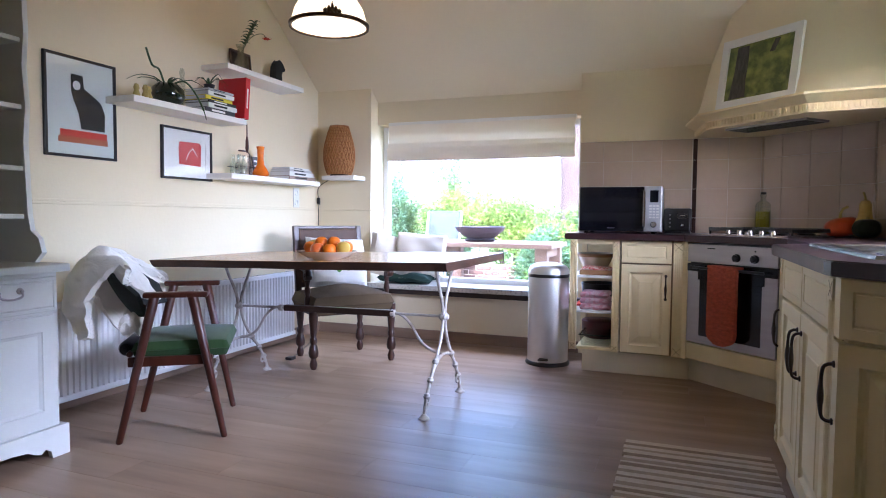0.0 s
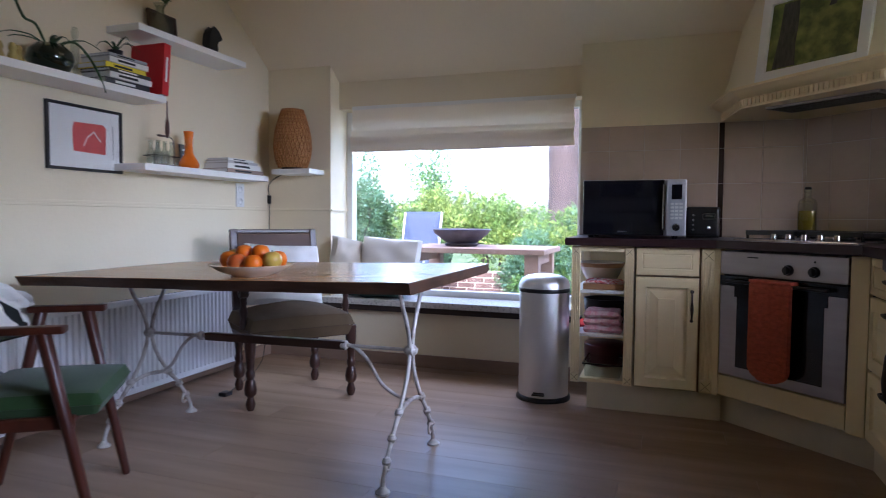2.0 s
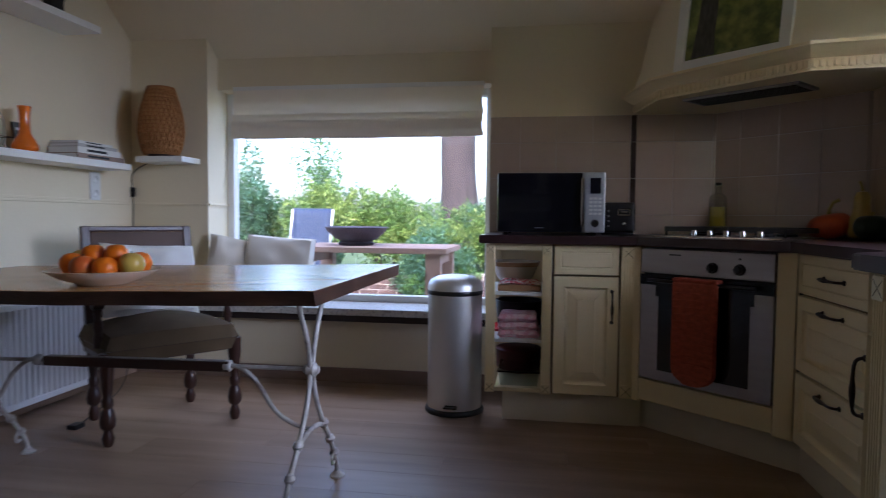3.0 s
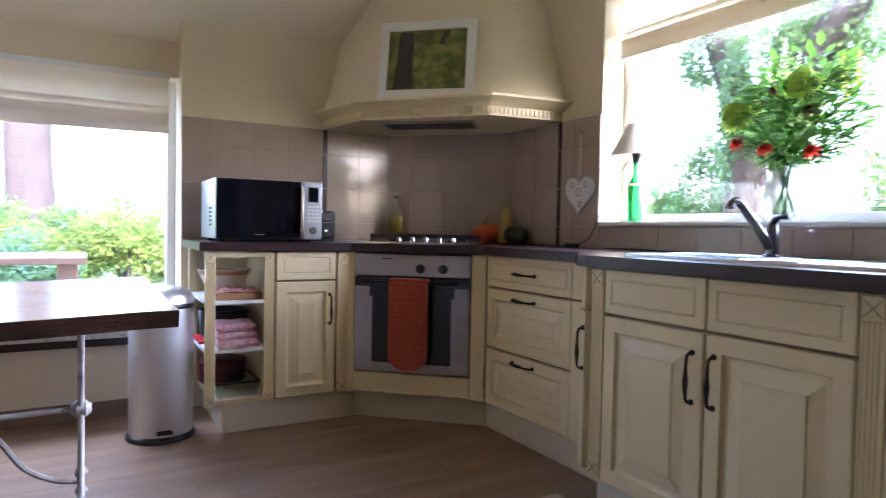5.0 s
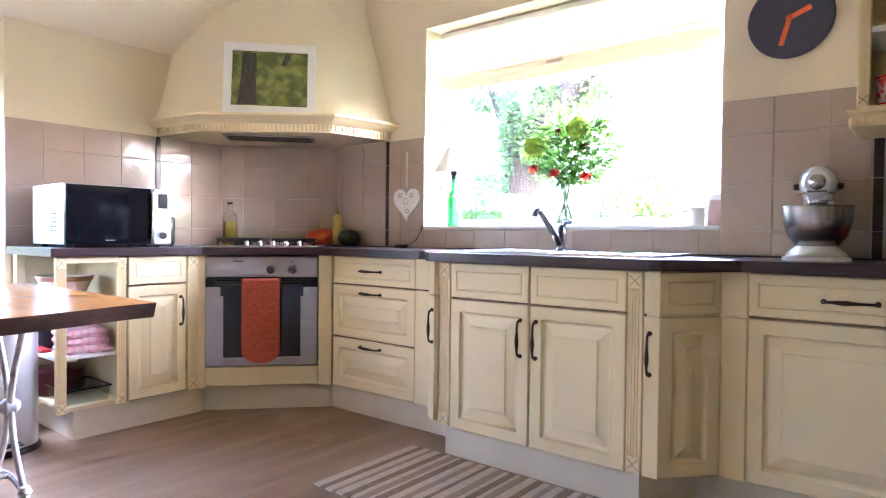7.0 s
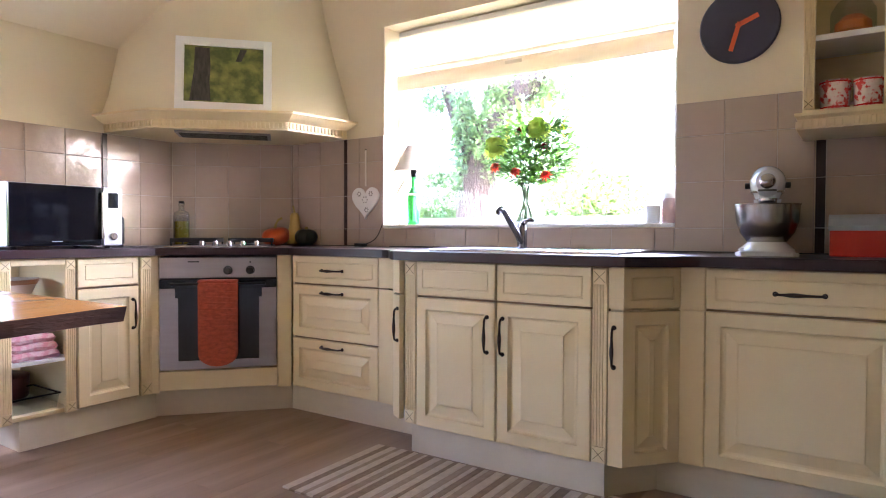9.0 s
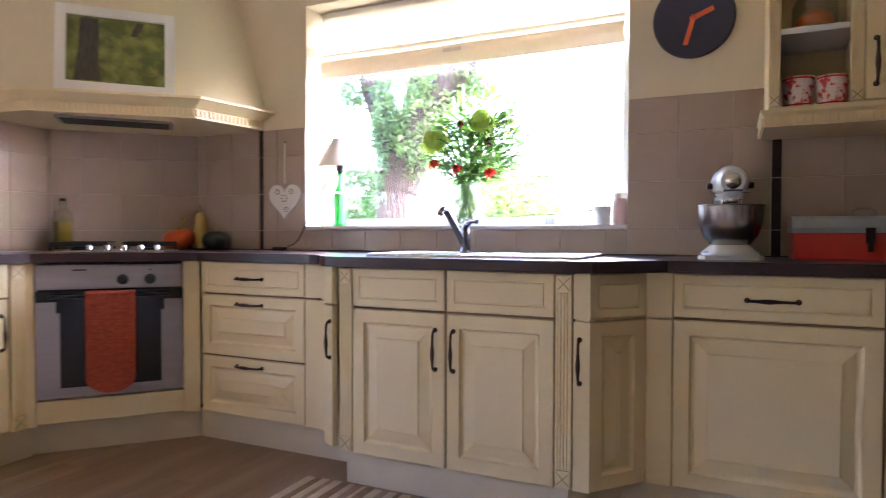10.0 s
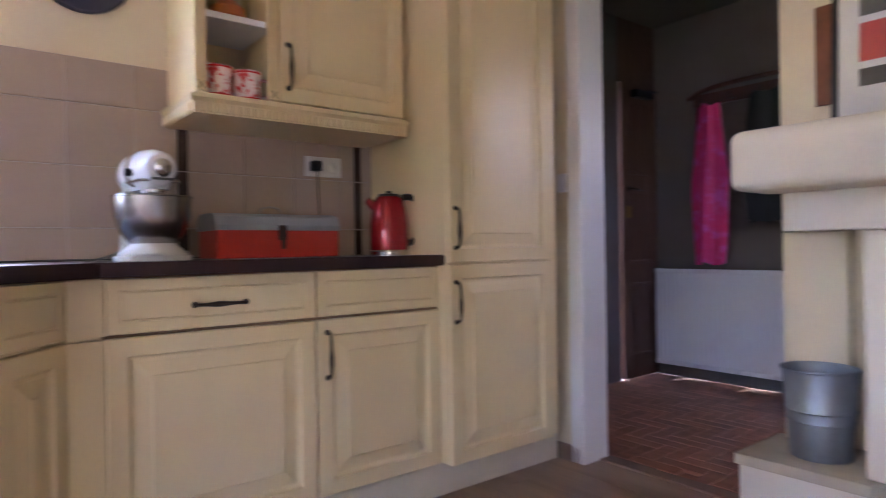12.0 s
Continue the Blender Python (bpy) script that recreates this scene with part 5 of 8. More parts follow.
# ---- things of the kitchen ----
# corner hood
hd = thing("cooker_hood", "cream plastered corner hood with a dentilled cornice", "hood", pose(0, 0, 0))
BOT = [(0.150, 4.752), (0.205, 4.345), (0.672, 3.800), (1.090, 3.740)]
RIM = [(0.085, 4.755), (0.150, 4.305), (0.640, 3.728), (1.092, 3.655)]
BODY = [(0.135, 4.755), (0.215, 4.360), (0.685, 3.795), (1.092, 3.715)]
LOWB = [(0.180, 4.755), (0.245, 4.385), (0.690, 3.852), (1.092, 3.752)]
MIDB = [(0.245, 4.755), (0.305, 4.425), (0.692, 3.962), (1.092, 3.855)]
UPB = [(0.295, 4.755), (0.350, 4.470), (0.712, 4.035), (1.092, 3.935)]
TOPB = [(0.345, 4.755), (0.395, 4.520), (0.745, 4.095), (1.092, 3.985)]
BACK = [(1.092, 4.215), (0.588, 4.755)]
HOODM = mat("hood_plaster", (0.80, 0.71, 0.50), 0.75, var=0.06, scale=2, bump=0.15)


def loft(bm, rings):
    t = bmesh.new()
    rs = [[t.verts.new((x, y, z)) for x, y in ring] for ring, z in rings]
    n = len(rs[0])
    for a, b in zip(rs, rs[1:]):
        for i in range(n):
            t.faces.new((a[i], a[(i + 1) % n], b[(i + 1) % n], b[i]))
    t.faces.new(rs[0][::-1])
    t.faces.new(rs[-1])
    bmesh.ops.recalc_face_normals(t, faces=t.faces)
    t.verts.index_update()
    return merge(bm, t)


lerp = lambda a, b, s: [(p[0] + (q[0] - p[0]) * s, p[1] + (q[1] - p[1]) * s) for p, q in zip(a, b)]
part("body", loft(B(), [(BODY + BACK, 1.652), (LOWB + BACK, 1.78), (MIDB + BACK, 2.08), (UPB + BACK, 2.35), (TOPB + BACK, CZ)]), HOODM, hd, "tapering plastered hood body", smooth=True)
part("cornice", loft(B(), [(BOT + BACK, 1.560), (BOT + BACK, 1.608), (lerp(BOT, RIM, 0.15) + BACK, 1.612), (lerp(BOT, RIM, 0.45) + BACK, 1.622), (lerp(BOT, RIM, 0.85) + BACK, 1.640),
                           (RIM + BACK, 1.643), (RIM + BACK, 1.655)]), CREAM, hd, "moulded cream cornice")
me_d = None
for a, b in zip(BOT, BOT[1:]):
    A, Bv = Vector((*a, 0)), Vector((*b, 0))
    ln = (Bv - A).length
    rz = math.degrees(math.atan2(Bv.y - A.y, Bv.x - A.x))
    n = max(2, int(ln / 0.0235))
    for k in range(n):
        if me_d is None:
            bmd = bx(B(), 0.004, 0.019, -0.007, 0.002, 1.571, 1.603, 0.0015, 1)
            me_d = bpy.data.meshes.new("dentil")
            bmd.to_mesh(me_d)
            bmd.free()
            me_d.materials.append(CREAM)
        o = new("dentil", me_d)
        o.parent = hd
        o.matrix_basis = pose(A.x, A.y, 0, 0, 0, rz) @ pose(ln * k / n, 0, 0)
gm = pose(0.345, 3.972, 0, 0, 0, -42.1)
bm = bx(B(), -0.10 - 0.16, 0.10 + 0.16, 0.24, 0.44, 1.548, 1.560, 0.003, m=gm)
gr = part("filter", bm, STEEL, hd, "grey extractor filter under the hood")
for k in range(9):
    part("slot", bx(B(), -0.24, 0.24, 0.255 + k * 0.02, 0.265 + k * 0.02, 1.5455, 1.5485, m=gm), BLACK, gr)
# picture standing on the hood
PAINT = mat("woodland_photo", (0.055, 0.085, 0.025), 0.45, scale=14, fine=70, bump=0.03, col2=(0.30, 0.32, 0.08), contrast=(0.42, 0.66))
BARK = mat("photo_trunk", (0.10, 0.09, 0.075), 0.45, scale=30, fine=120, bump=0.03, col2=(0.03, 0.03, 0.025), stretch=(3, 1, 0.6))
pc = picture("white-framed woodland photograph standing on the hood cornice", pose(0.262, 4.240, 1.656, -8.5, 0, -43.2), 0.51, 0.415, [
    (BARK, [(0.075, 0.055), (0.185, 0.055), (0.178, 0.16), (0.182, 0.26), (0.176, 0.36), (0.100, 0.36), (0.095, 0.22)], "tree_trunk"),
    (BARK, [(0.315, 0.29), (0.345, 0.29), (0.375, 0.36), (0.340, 0.36)], "far_trunk")], PAINT, WHITE, 0.045, 0.022, False)
# gas hob
hb = thing("gas_hob", "stainless steel gas hob with black pan supports and chrome knobs", "hob", OV)
part("plate", bx(B(), 0.015, 0.585, 0.075, 0.575, 0.906, 0.914, 0.003), STEEL, hb)
part("front_lip", bx(B(), 0.012, 0.588, 0.068, 0.080, 0.905, 0.912, 0.002), CHROME, hb)
for bxx, byy, br in ((0.15, 0.24, 0.045), (0.45, 0.24, 0.036), (0.15, 0.45, 0.036), (0.45, 0.45, 0.045)):
    bu = part("burner", lathe(B(), [(br, 0.914), (br, 0.924), (br * 0.8, 0.926), (br * 0.8, 0.932), (br * 0.6, 0.936), (0, 0.936)], 24, at=(bxx, byy, 0)), BLACK, hb, smooth=True)
for xa in (0.035, 0.335):
    bm = bx(B(), xa, xa + 0.012, 0.13, 0.555, 0.932, 0.952, 0.002)
    ps = part("pan_support", bm, BLACK, hb, "black cast-iron pan support")
    part("side_bar", bx(B(), xa + 0.23, xa + 0.242, 0.13, 0.555, 0.932, 0.952, 0.002), BLACK, ps)
    for q in (0.13, 0.24, 0.345, 0.45, 0.545):
        part("cross_bar", bx(B(), xa, xa + 0.24, q, q + 0.011, 0.934, 0.955, 0.002), BLACK, ps)
    for q in (xa, xa + 0.23):
        for w in (0.135, 0.54):
            part("foot", bx(B(), q, q + 0.010, w, w + 0.01, 0.914, 0.94, 0.001), BLACK, ps)
for k in range(5):
    kb = part("knob", lathe(B(), [(0.019, 0.914), (0.019, 0.918), (0.015, 0.920), (0.014, 0.938), (0.012, 0.941), (0, 0.941)], 18, at=(0.20 + 0.072 * k, 0.103, 0)), CHROME, hb, smooth=True)
# microwave
MWS = mat("microwave_silver", (0.50, 0.51, 0.53), 0.3, 0.6, var=0.06, bump=0.02)
mw = thing("microwave", "silver microwave oven with a black glass door on the worktop", "microwave", pose(-0.552, 4.228, 0.906))
part("case", bx(B(), 0, 0.512, 0.018, 0.40, 0.014, 0.302, 0.006), MWS, mw)
dr = part("door", bx(B(), 0.003, 0.405, 0, 0.019, 0.017, 0.299, 0.004), BLACKGLASS, mw, "black glass door")
part("handle", bx(B(), 0.398, 0.412, -0.020, 0.0, 0.045, 0.275, 0.005, 3), CHROME, dr)
part("maker_bar", bx(B(), 0.18, 0.225, -0.001, 0.0005, 0.034, 0.038), MWS, dr)
pn_ = part("control_panel", bx(B(), 0.418, 0.509, 0.0, 0.019, 0.017, 0.299, 0.004), MWS, mw, "silver control panel")
part("display", bx(B(), 0.440, 0.490, -0.0015, 0.001, 0.200, 0.275, 0.001), BLACKGLASS, pn_)
for k in range(5):
    for q in range(3):
        part("button", bx(B(), 0.436 + 0.021 * q, 0.452 + 0.021 * q, -0.002, 0.001, 0.100 + 0.018 * k, 0.110 + 0.018 * k, 0.001), SOCKETW, pn_)
part("dial", lathe(B(), [(0.020, 0), (0.019, 0.010), (0.015, 0.014), (0, 0.014)], 22, m=pose(0.464, 0, 0.060, 90)), CHROME, pn_, smooth=True)
for k in range(5):
    for q in range(3):
        part("vent_slot", bx(B(), -0.002, 0.001, 0.10 + 0.026 * q, 0.116 + 0.026 * q, 0.075 + 0.020 * k, 0.085 + 0.020 * k), BLACK, mw)
for q in ((0.04, 0.05), (0.46, 0.05), (0.04, 0.36), (0.46, 0.36)):
    part("foot", lathe(B(), [(0.014, 0), (0.014, 0.015)], 12, at=(*q, 0)), BLACK, mw)
# toaster
ts = thing("toaster", "black toaster with chrome slots behind the microwave", "toaster", pose(-0.036, 4.518, 0.906))
part("body", bx(B(), 0, 0.176, 0, 0.205, 0.010, 0.168, 0.020, 4), BLACK, ts, smooth=True)
part("base", bx(B(), 0.006, 0.170, 0.01, 0.20, 0, 0.014, 0.003), BLACK, ts)
for q in (0.055, 0.115):
    part("slot", bx(B(), 0.018, 0.158, q, q + 0.026, 0.164, 0.1695, 0.001), CHROME, ts)
part("trim", bx(bx(bx(bx(B(), 0.085, 0.150, -0.003, 0.003, 0.128, 0.133), 0.085, 0.150, -0.003, 0.003, 0.100, 0.105), 0.085, 0.089, -0.003, 0.003, 0.10, 0.133), 0.146, 0.150, -0.003, 0.003, 0.10, 0.133), CHROME, ts)
part("lever", bx(B(), 0.100, 0.135, -0.018, 0.002, 0.112, 0.121, 0.003), CHROME, ts)
part("dial", lathe(B(), [(0.012, 0), (0.010, 0.008), (0, 0.008)], 14, m=pose(0.118, 0, 0.055, 90)), CHROME, ts)
for k in range(4):
    part("button", lathe(B(), [(0.006, 0), (0.005, 0.004), (0, 0.004)], 10, m=pose(0.040, 0, 0.045 + 0.026 * k, 90)), STEEL, ts)
# oil bottle, squashes
OIL = mat("olive_oil", (0.50, 0.38, 0.03), 0.15, var=0.1, bump=0, transmission=0.3)
o = thing("oil_bottle", "stout clear glass bottle of golden olive oil behind the hob", "bottle", pose(0.572, 4.648, 0.906, 0, 0, -20))


def square_ring(r, z, n=24, p=4.5):
    return [(r * math.copysign(abs(math.cos(a)) ** (2 / p), math.cos(a)), r * math.copysign(abs(math.sin(a)) ** (2 / p), math.sin(a))) for a in [2 * math.pi * k / n for k in range(n)]], z


def ringed(bm, rings):
    """A rounded-square body through rings of (outline, height)."""
    t = bmesh.new()
    rs = [[t.verts.new((x, y, z)) for x, y in ring] for ring, z in rings]
    n = len(rs[0])
    for a, b in zip(rs, rs[1:]):
        for i in range(n):
            t.faces.new((a[i], a[(i + 1) % n], b[(i + 1) % n], b[i]))
    t.faces.new(rs[0][::-1])
    t.faces.new(rs[-1])
    t.verts.index_update()
    for f in t.faces:
        f.smooth = True
    return merge(bm, t)


part("glass", ringed(B(), [square_ring(0.040, 0), square_ring(0.043, 0.005), square_ring(0.043, 0.185), square_ring(0.037, 0.205), square_ring(0.018, 0.220, p=2), square_ring(0.016, 0.245, p=2), square_ring(0.019, 0.248, p=2), square_ring(0.019, 0.262, p=2)]), CLEAR, o, smooth=True)
part("oil", ringed(B(), [square_ring(0.0385, 0.006), square_ring(0.0385, 0.150)]), OIL, o, smooth=True)
part("cap", lathe(B(), [(0.017, 0.262), (0.017, 0.276), (0, 0.277)], 14), BLACK, o)


def squash(label, m, r, h, col, ribs, stem, c2=None):
    ob = thing("squash", label, "squash", m)
    bm = B()
    n, k = 40, 14
    t = bmesh.new()
    rows = []
    for i in range(k + 1):
        a = math.pi * i / k
        row = []
        for j in range(n):
            w = 2 * math.pi * j / n
            f = 1 - 0.07 * abs(math.sin(ribs * w / 2)) ** 0.6 * math.sin(a) if ribs else 1
            rr = r * math.sin(a) ** 0.8 * f
            row.append(t.verts.new((rr * math.cos(w), rr * math.sin(w), h / 2 - h / 2 * math.cos(a) * (1 - 0.12 * (1 - math.sin(a)) * (1 if ribs else 0)))))
        rows.append(row)
    for a, b in zip(rows, rows[1:]):
        for j in range(n):
            t.faces.new((a[j], a[(j + 1) % n], b[(j + 1) % n], b[j]))
    t.verts.index_update()
    merge(bm, t)
    part("skin", bm, mat("skin_" + label.split()[0], col, 0.35, var=0.25, scale=9, fine=60, bump=0.1, col2=c2), ob, smooth=True)
    part("stalk", tube(B(), stem, [0.011] + [0.007] * (len(stem) - 2) + [0.008], 7), YEL, ob, smooth=True)
    return ob


squash("orange red ribbed squash lying on the worktop", pose(0.938, 4.188, 0.906, 0, -12, 0), 0.094, 0.120, (0.62, 0.10, 0.02), 9, [(0, 0, 0.105), (0.004, -0.01, 0.135), (0.02, -0.02, 0.160), (0.045, -0.03, 0.168)])
squash("dark green round squash on the worktop", pose(1.002, 4.000, 0.906), 0.070, 0.110, (0.018, 0.032, 0.016), 8, [(0, 0, 0.09), (0.002, 0, 0.118)])
o = thing("squash", "pale yellow pear-shaped squash standing on the worktop", "squash", pose(1.020, 4.122, 0.906))
part("skin", lathe(B(), [(0.02, 0), (0.045, 0.008), (0.058, 0.04), (0.052, 0.08), (0.036, 0.115), (0.031, 0.15), (0.030, 0.185), (0.020, 0.205), (0.006, 0.21)], 24), mat("yellow_skin", (0.56, 0.38, 0.10), 0.4, var=0.2, scale=8), o, smooth=True)
part("stalk", tube(B(), [(0, 0, 0.205), (-0.004, 0, 0.23), (-0.012, 0.002, 0.252)], [0.008, 0.005, 0.006], 7), YEL, o, smooth=True)
# sink and tap
sk = thing("sink", "stainless steel inset sink with a ribbed draining board", "sink", pose(0, 0, 0))
SINKM = mat("sink_steel", (0.50, 0.50, 0.52), 0.26, 1.0, var=0.08, scale=4, fine=60, bump=0.03)
part("rim", relief(B(), 0, 0.86, 0, 0.46, [(0, 0.006), (0.002, -0.004), (0.012, -0.005), (0.020, 0.001), (0.024, 0.001)], Matrix(((0, 0, 1, 0.525), (-1, 0, 0, 2.735), (0, -1, 0, 0.912), (0, 0, 0, 1)))), SINKM, sk)
for xa, wa in ((0.05, 0.34), (0.42, 0.15)):
    part("bowl", relief(B(), xa, xa + wa, 0.06, 0.38, [(0, 0.0006), (0.004, -0.004), (0.010, -0.004), (0.022, 0.0002), (0.03, 0.0004)], Matrix(((0, 0, 1, 0.525), (-1, 0, 0, 2.735), (0, -1, 0, 0.912), (0, 0, 0, 1)))), SINKM, sk)
for k in range(7):
    part("drain_rib", bx(B(), 0.58, 0.93, 1.905 + 0.03 * k, 1.915 + 0.03 * k, 0.9112, 0.9155, 0.0015), SINKM, sk)
TAPM = mat("tap_steel", (0.30, 0.31, 0.35), 0.22, 1.0, var=0.06, bump=0)
tp = thing("tap", "chrome single-lever kitchen tap with a slanting spout", "tap", pose(0.965, 2.488, 0.910))
part("base", lathe(B(), [(0.029, 0), (0.029, 0.008), (0.024, 0.012), (0.024, 0.085), (0.022, 0.095), (0.020, 0.112), (0, 0.116)], 22), TAPM, tp, smooth=True)
part("spout", tube(B(), curve_pts([(-0.012, 0, 0.035), (-0.05, 0.008, 0.085), (-0.115, 0.025, 0.160), (-0.145, 0.032, 0.188), (-0.170, 0.038, 0.184), (-0.178, 0.040, 0.165)], 5), [0.016] * 15 + [0.015] * 5 + [0.014] * 6, 12), TAPM, tp, smooth=True)
part("lever", tube(B(), curve_pts([(0, 0, 0.105), (-0.008, -0.012, 0.128), (-0.03, -0.045, 0.140), (-0.045, -0.075, 0.138)], 5), [0.018] * 4 + [0.014] * 4 + [0.009] * 8, 10), TAPM, tp, smooth=True)
# heart on a ribbon
o = thing("heart_ornament", "white wooden heart with punched flowers hanging on a ribbon", "ornament", pose(1.083, 3.580, 1.165, 0, 0, -90))
bm = B()
hp = []
for k in range(40):
    a = 2 * math.pi * k / 40
    hp.append((0.105 * math.sin(a) ** 3, 0.0066 * (13 * math.cos(a) - 5 * math.cos(2 * a) - 2 * math.cos(3 * a) - math.cos(4 * a)) + 0.015))
prism(bm, hp, 0, 0.012, Matrix(((1, 0, 0, 0), (0, 0, -1, 0), (0, 1, 0, 0), (0, 0, 0, 1))))
bmesh.ops.bevel(bm, geom=[e for e in bm.edges if abs(e.verts[0].co.y - e.verts[1].co.y) < 1e-5], offset=0.003, segments=2, affect="EDGES")
hh = part("heart", bm, WHITE, o, smooth=True)
for cx, cz, rr in ((0, 0.02, 0.018), (0.045, 0.055, 0.012), (-0.045, 0.055, 0.012), (0.012, -0.04, 0.012)):
    for k in range(6):
        a = 2 * math.pi * k / 6
        part("punched_dot", lathe(B(), [(0.0042, 0), (0, 0.0004)], 8, m=pose(cx + rr * math.cos(a), -0.0124, cz + rr * math.sin(a), 90)), LEATHER, hh)
part("ribbon", bx(B(), -0.006, 0.006, -0.006, -0.003, 0.10, 0.318, 0.001), LINEN, o)
part("nail", lathe(B(), [(0.005, 0), (0.003, 0.010), (0, 0.010)], 8, m=pose(0, 0, 0.318, 90)), IRON, o)
# bottle lamp on the sill
GREENGL = mat("green_glass", (0.04, 0.52, 0.10), 0.06, var=0.1, bump=0, transmission=0.75)
lm = thing("table_lamp", "small lamp made of a green glass bottle with a cream shade", "lamp", pose(1.135, 3.268, 1.036))
part("bottle", lathe(B(), [(0.034, 0), (0.036, 0.006), (0.036, 0.15), (0.030, 0.185), (0.014, 0.215), (0.013, 0.262), (0.017, 0.264), (0.017, 0.275), (0.0, 0.275)], 22), GREENGL, lm, smooth=True)
part("label", lathe(B(), [(0.0365, 0.165), (0.0335, 0.178), (0.0337, 0.179), (0.0368, 0.166)], 22, cap=False), PAPERW, lm)
part("socket", lathe(B(), [(0.016, 0.272), (0.018, 0.290), (0.018, 0.318), (0, 0.320)], 16), BLACK, lm)
SHCL = mat("cream_shade_cloth", (0.76, 0.70, 0.62), 0.9, var=0.08, fine=300, bump=0.2)
nn = SHCL.node_tree.nodes
tl_, ms_ = nn.new("ShaderNodeBsdfTranslucent"), nn.new("ShaderNodeMixShader")
tl_.inputs[0].default_value, ms_.inputs[0].default_value = (0.80, 0.75, 0.68, 1), 0.16
SHCL.node_tree.links.new(nn["Principled BSDF"].outputs[0], ms_.inputs[1])
SHCL.node_tree.links.new(tl_.outputs[0], ms_.inputs[2])
SHCL.node_tree.links.new(ms_.outputs[0], nn["Material Output"].inputs[0])
part("shade", lathe(B(), [(0.118, 0.305), (0.038, 0.455), (0.036, 0.455), (0.116, 0.305)], 36, cap=False), SHCL, lm, "conical cream cloth shade", smooth=True)
part("shade_ring", lathe(B(), [(0.037, 0.452), (0.0, 0.450)], 24, cap=False), SHCL, lm)
cc = thing("lamp_cable", "thin black lamp cable running down to the worktop", "cable", pose(0, 0, 0))
part("cord", tube(B(), curve_pts([(1.10, 3.285, 1.315), (1.076, 3.34, 1.22), (1.074, 3.43, 1.07), (1.073, 3.50, 0.955), (1.065, 3.60, 0.915), (1.055, 3.66, 0.911), (1.06, 3.80, 0.910), (1.065, 4.05, 0.910)], 6), 0.0028, 6), BLACK, cc, smooth=True)
part("adapter", bx(B(), 1.035, 1.070, 3.56, 3.635, 0.906, 0.926, 0.005), BLACK, cc)
part("back_seal", tube(B(), [(1.078, 3.4 - 0.2 * k, 0.909 + 0.0015 * (k % 2)) for k in range(12)], 0.003, 5), BLACK, cc)
# vase of flowers
fv = thing("flower_vase", "clear glass jug of garden flowers on the window sill", "vase", pose(1.145, 2.560, 1.036))
part("jug", lathe(B(), [(0.050, 0), (0.062, 0.006), (0.081, 0.07), (0.076, 0.12), (0.056, 0.16), (0.062, 0.19), (0.070, 0.205), (0.067, 0.204), (0.053, 0.16), (0.073, 0.12), (0.078, 0.07), (0.058, 0.012), (0, 0.010)], 30), CLEAR, fv, smooth=True)
part("jug_handle", tube(B(), curve_pts([(0, 0.060, 0.185), (0, 0.11, 0.175), (0, 0.115, 0.125), (0, 0.078, 0.08)], 5), 0.006, 8), CLEAR, fv, smooth=True)
STEMG = mat("stem_green", (0.14, 0.26, 0.07), 0.6, var=0.3)
FOL = [mat("foliage_mid", (0.035, 0.115, 0.018), 0.55, var=0.5, scale=20, fine=90), mat("foliage_dark", (0.016, 0.055, 0.018), 0.5, var=0.4, scale=20), mat("foliage_pale", (0.22, 0.36, 0.14), 0.6, var=0.35, scale=20)]
for g_ in FOL:
    nn = g_.node_tree.nodes
    tl_, ms_ = nn.new("ShaderNodeBsdfTranslucent"), nn.new("ShaderNodeMixShader")
    tl_.inputs[0].default_value, ms_.inputs[0].default_value = (0.16, 0.38, 0.04, 1), 0.35
    g_.node_tree.links.new(nn["Principled BSDF"].outputs[0], ms_.inputs[1])
    g_.node_tree.links.new(tl_.outputs[0], ms_.inputs[2])
    g_.node_tree.links.new(ms_.outputs[0], nn["Material Output"].inputs[0])
LIME = mat("lime_petals", (0.58, 0.74, 0.16), 0.65, var=0.35, scale=30, bump=0.1)
YELF = mat("yellow_spray", (0.72, 0.55, 0.03), 0.7, var=0.3, scale=40)
SPRIG = mat("sprig_yellow_green", (0.42, 0.48, 0.12), 0.7, var=0.4, scale=60)
MAROON = mat("maroon_bloom", (0.16, 0.010, 0.02), 0.6, var=0.4, scale=30)
WHITEF = mat("pale_spike", (0.55, 0.62, 0.42), 0.7, var=0.25, scale=40)


def leaf(bm, c, d, up, l, w):
    """One folded leaf of four quads."""
    d = d.normalized()
    s = d.cross(up)
    s = s.normalized() if s.length > 1e-3 else Vector((1, 0, 0))
    nrm = s.cross(d)
    a, m1, m2, e = c, c + d * l * 0.35 - nrm * l * 0.04, c + d * l * 0.72 - nrm * l * 0.05, c + d * l - nrm * l * 0.14
    va = bm.verts.new(a)
    vm, vn = bm.verts.new(m1), bm.verts.new(m2)
    ve = bm.verts.new(e)
    l1, r1 = bm.verts.new(m1 + s * w + nrm * w * 0.3), bm.verts.new(m1 - s * w + nrm * w * 0.3)
    l2, r2 = bm.verts.new(m2 + s * w * 0.75 + nrm * w * 0.25), bm.verts.new(m2 - s * w * 0.75 + nrm * w * 0.25)
    for q in ((va, vm, l1), (va, r1, vm), (vm, vn, l2, l1), (vm, r1, r2, vn), (vn, ve, l2), (vn, r2, ve)):
        bm.faces.new(q)


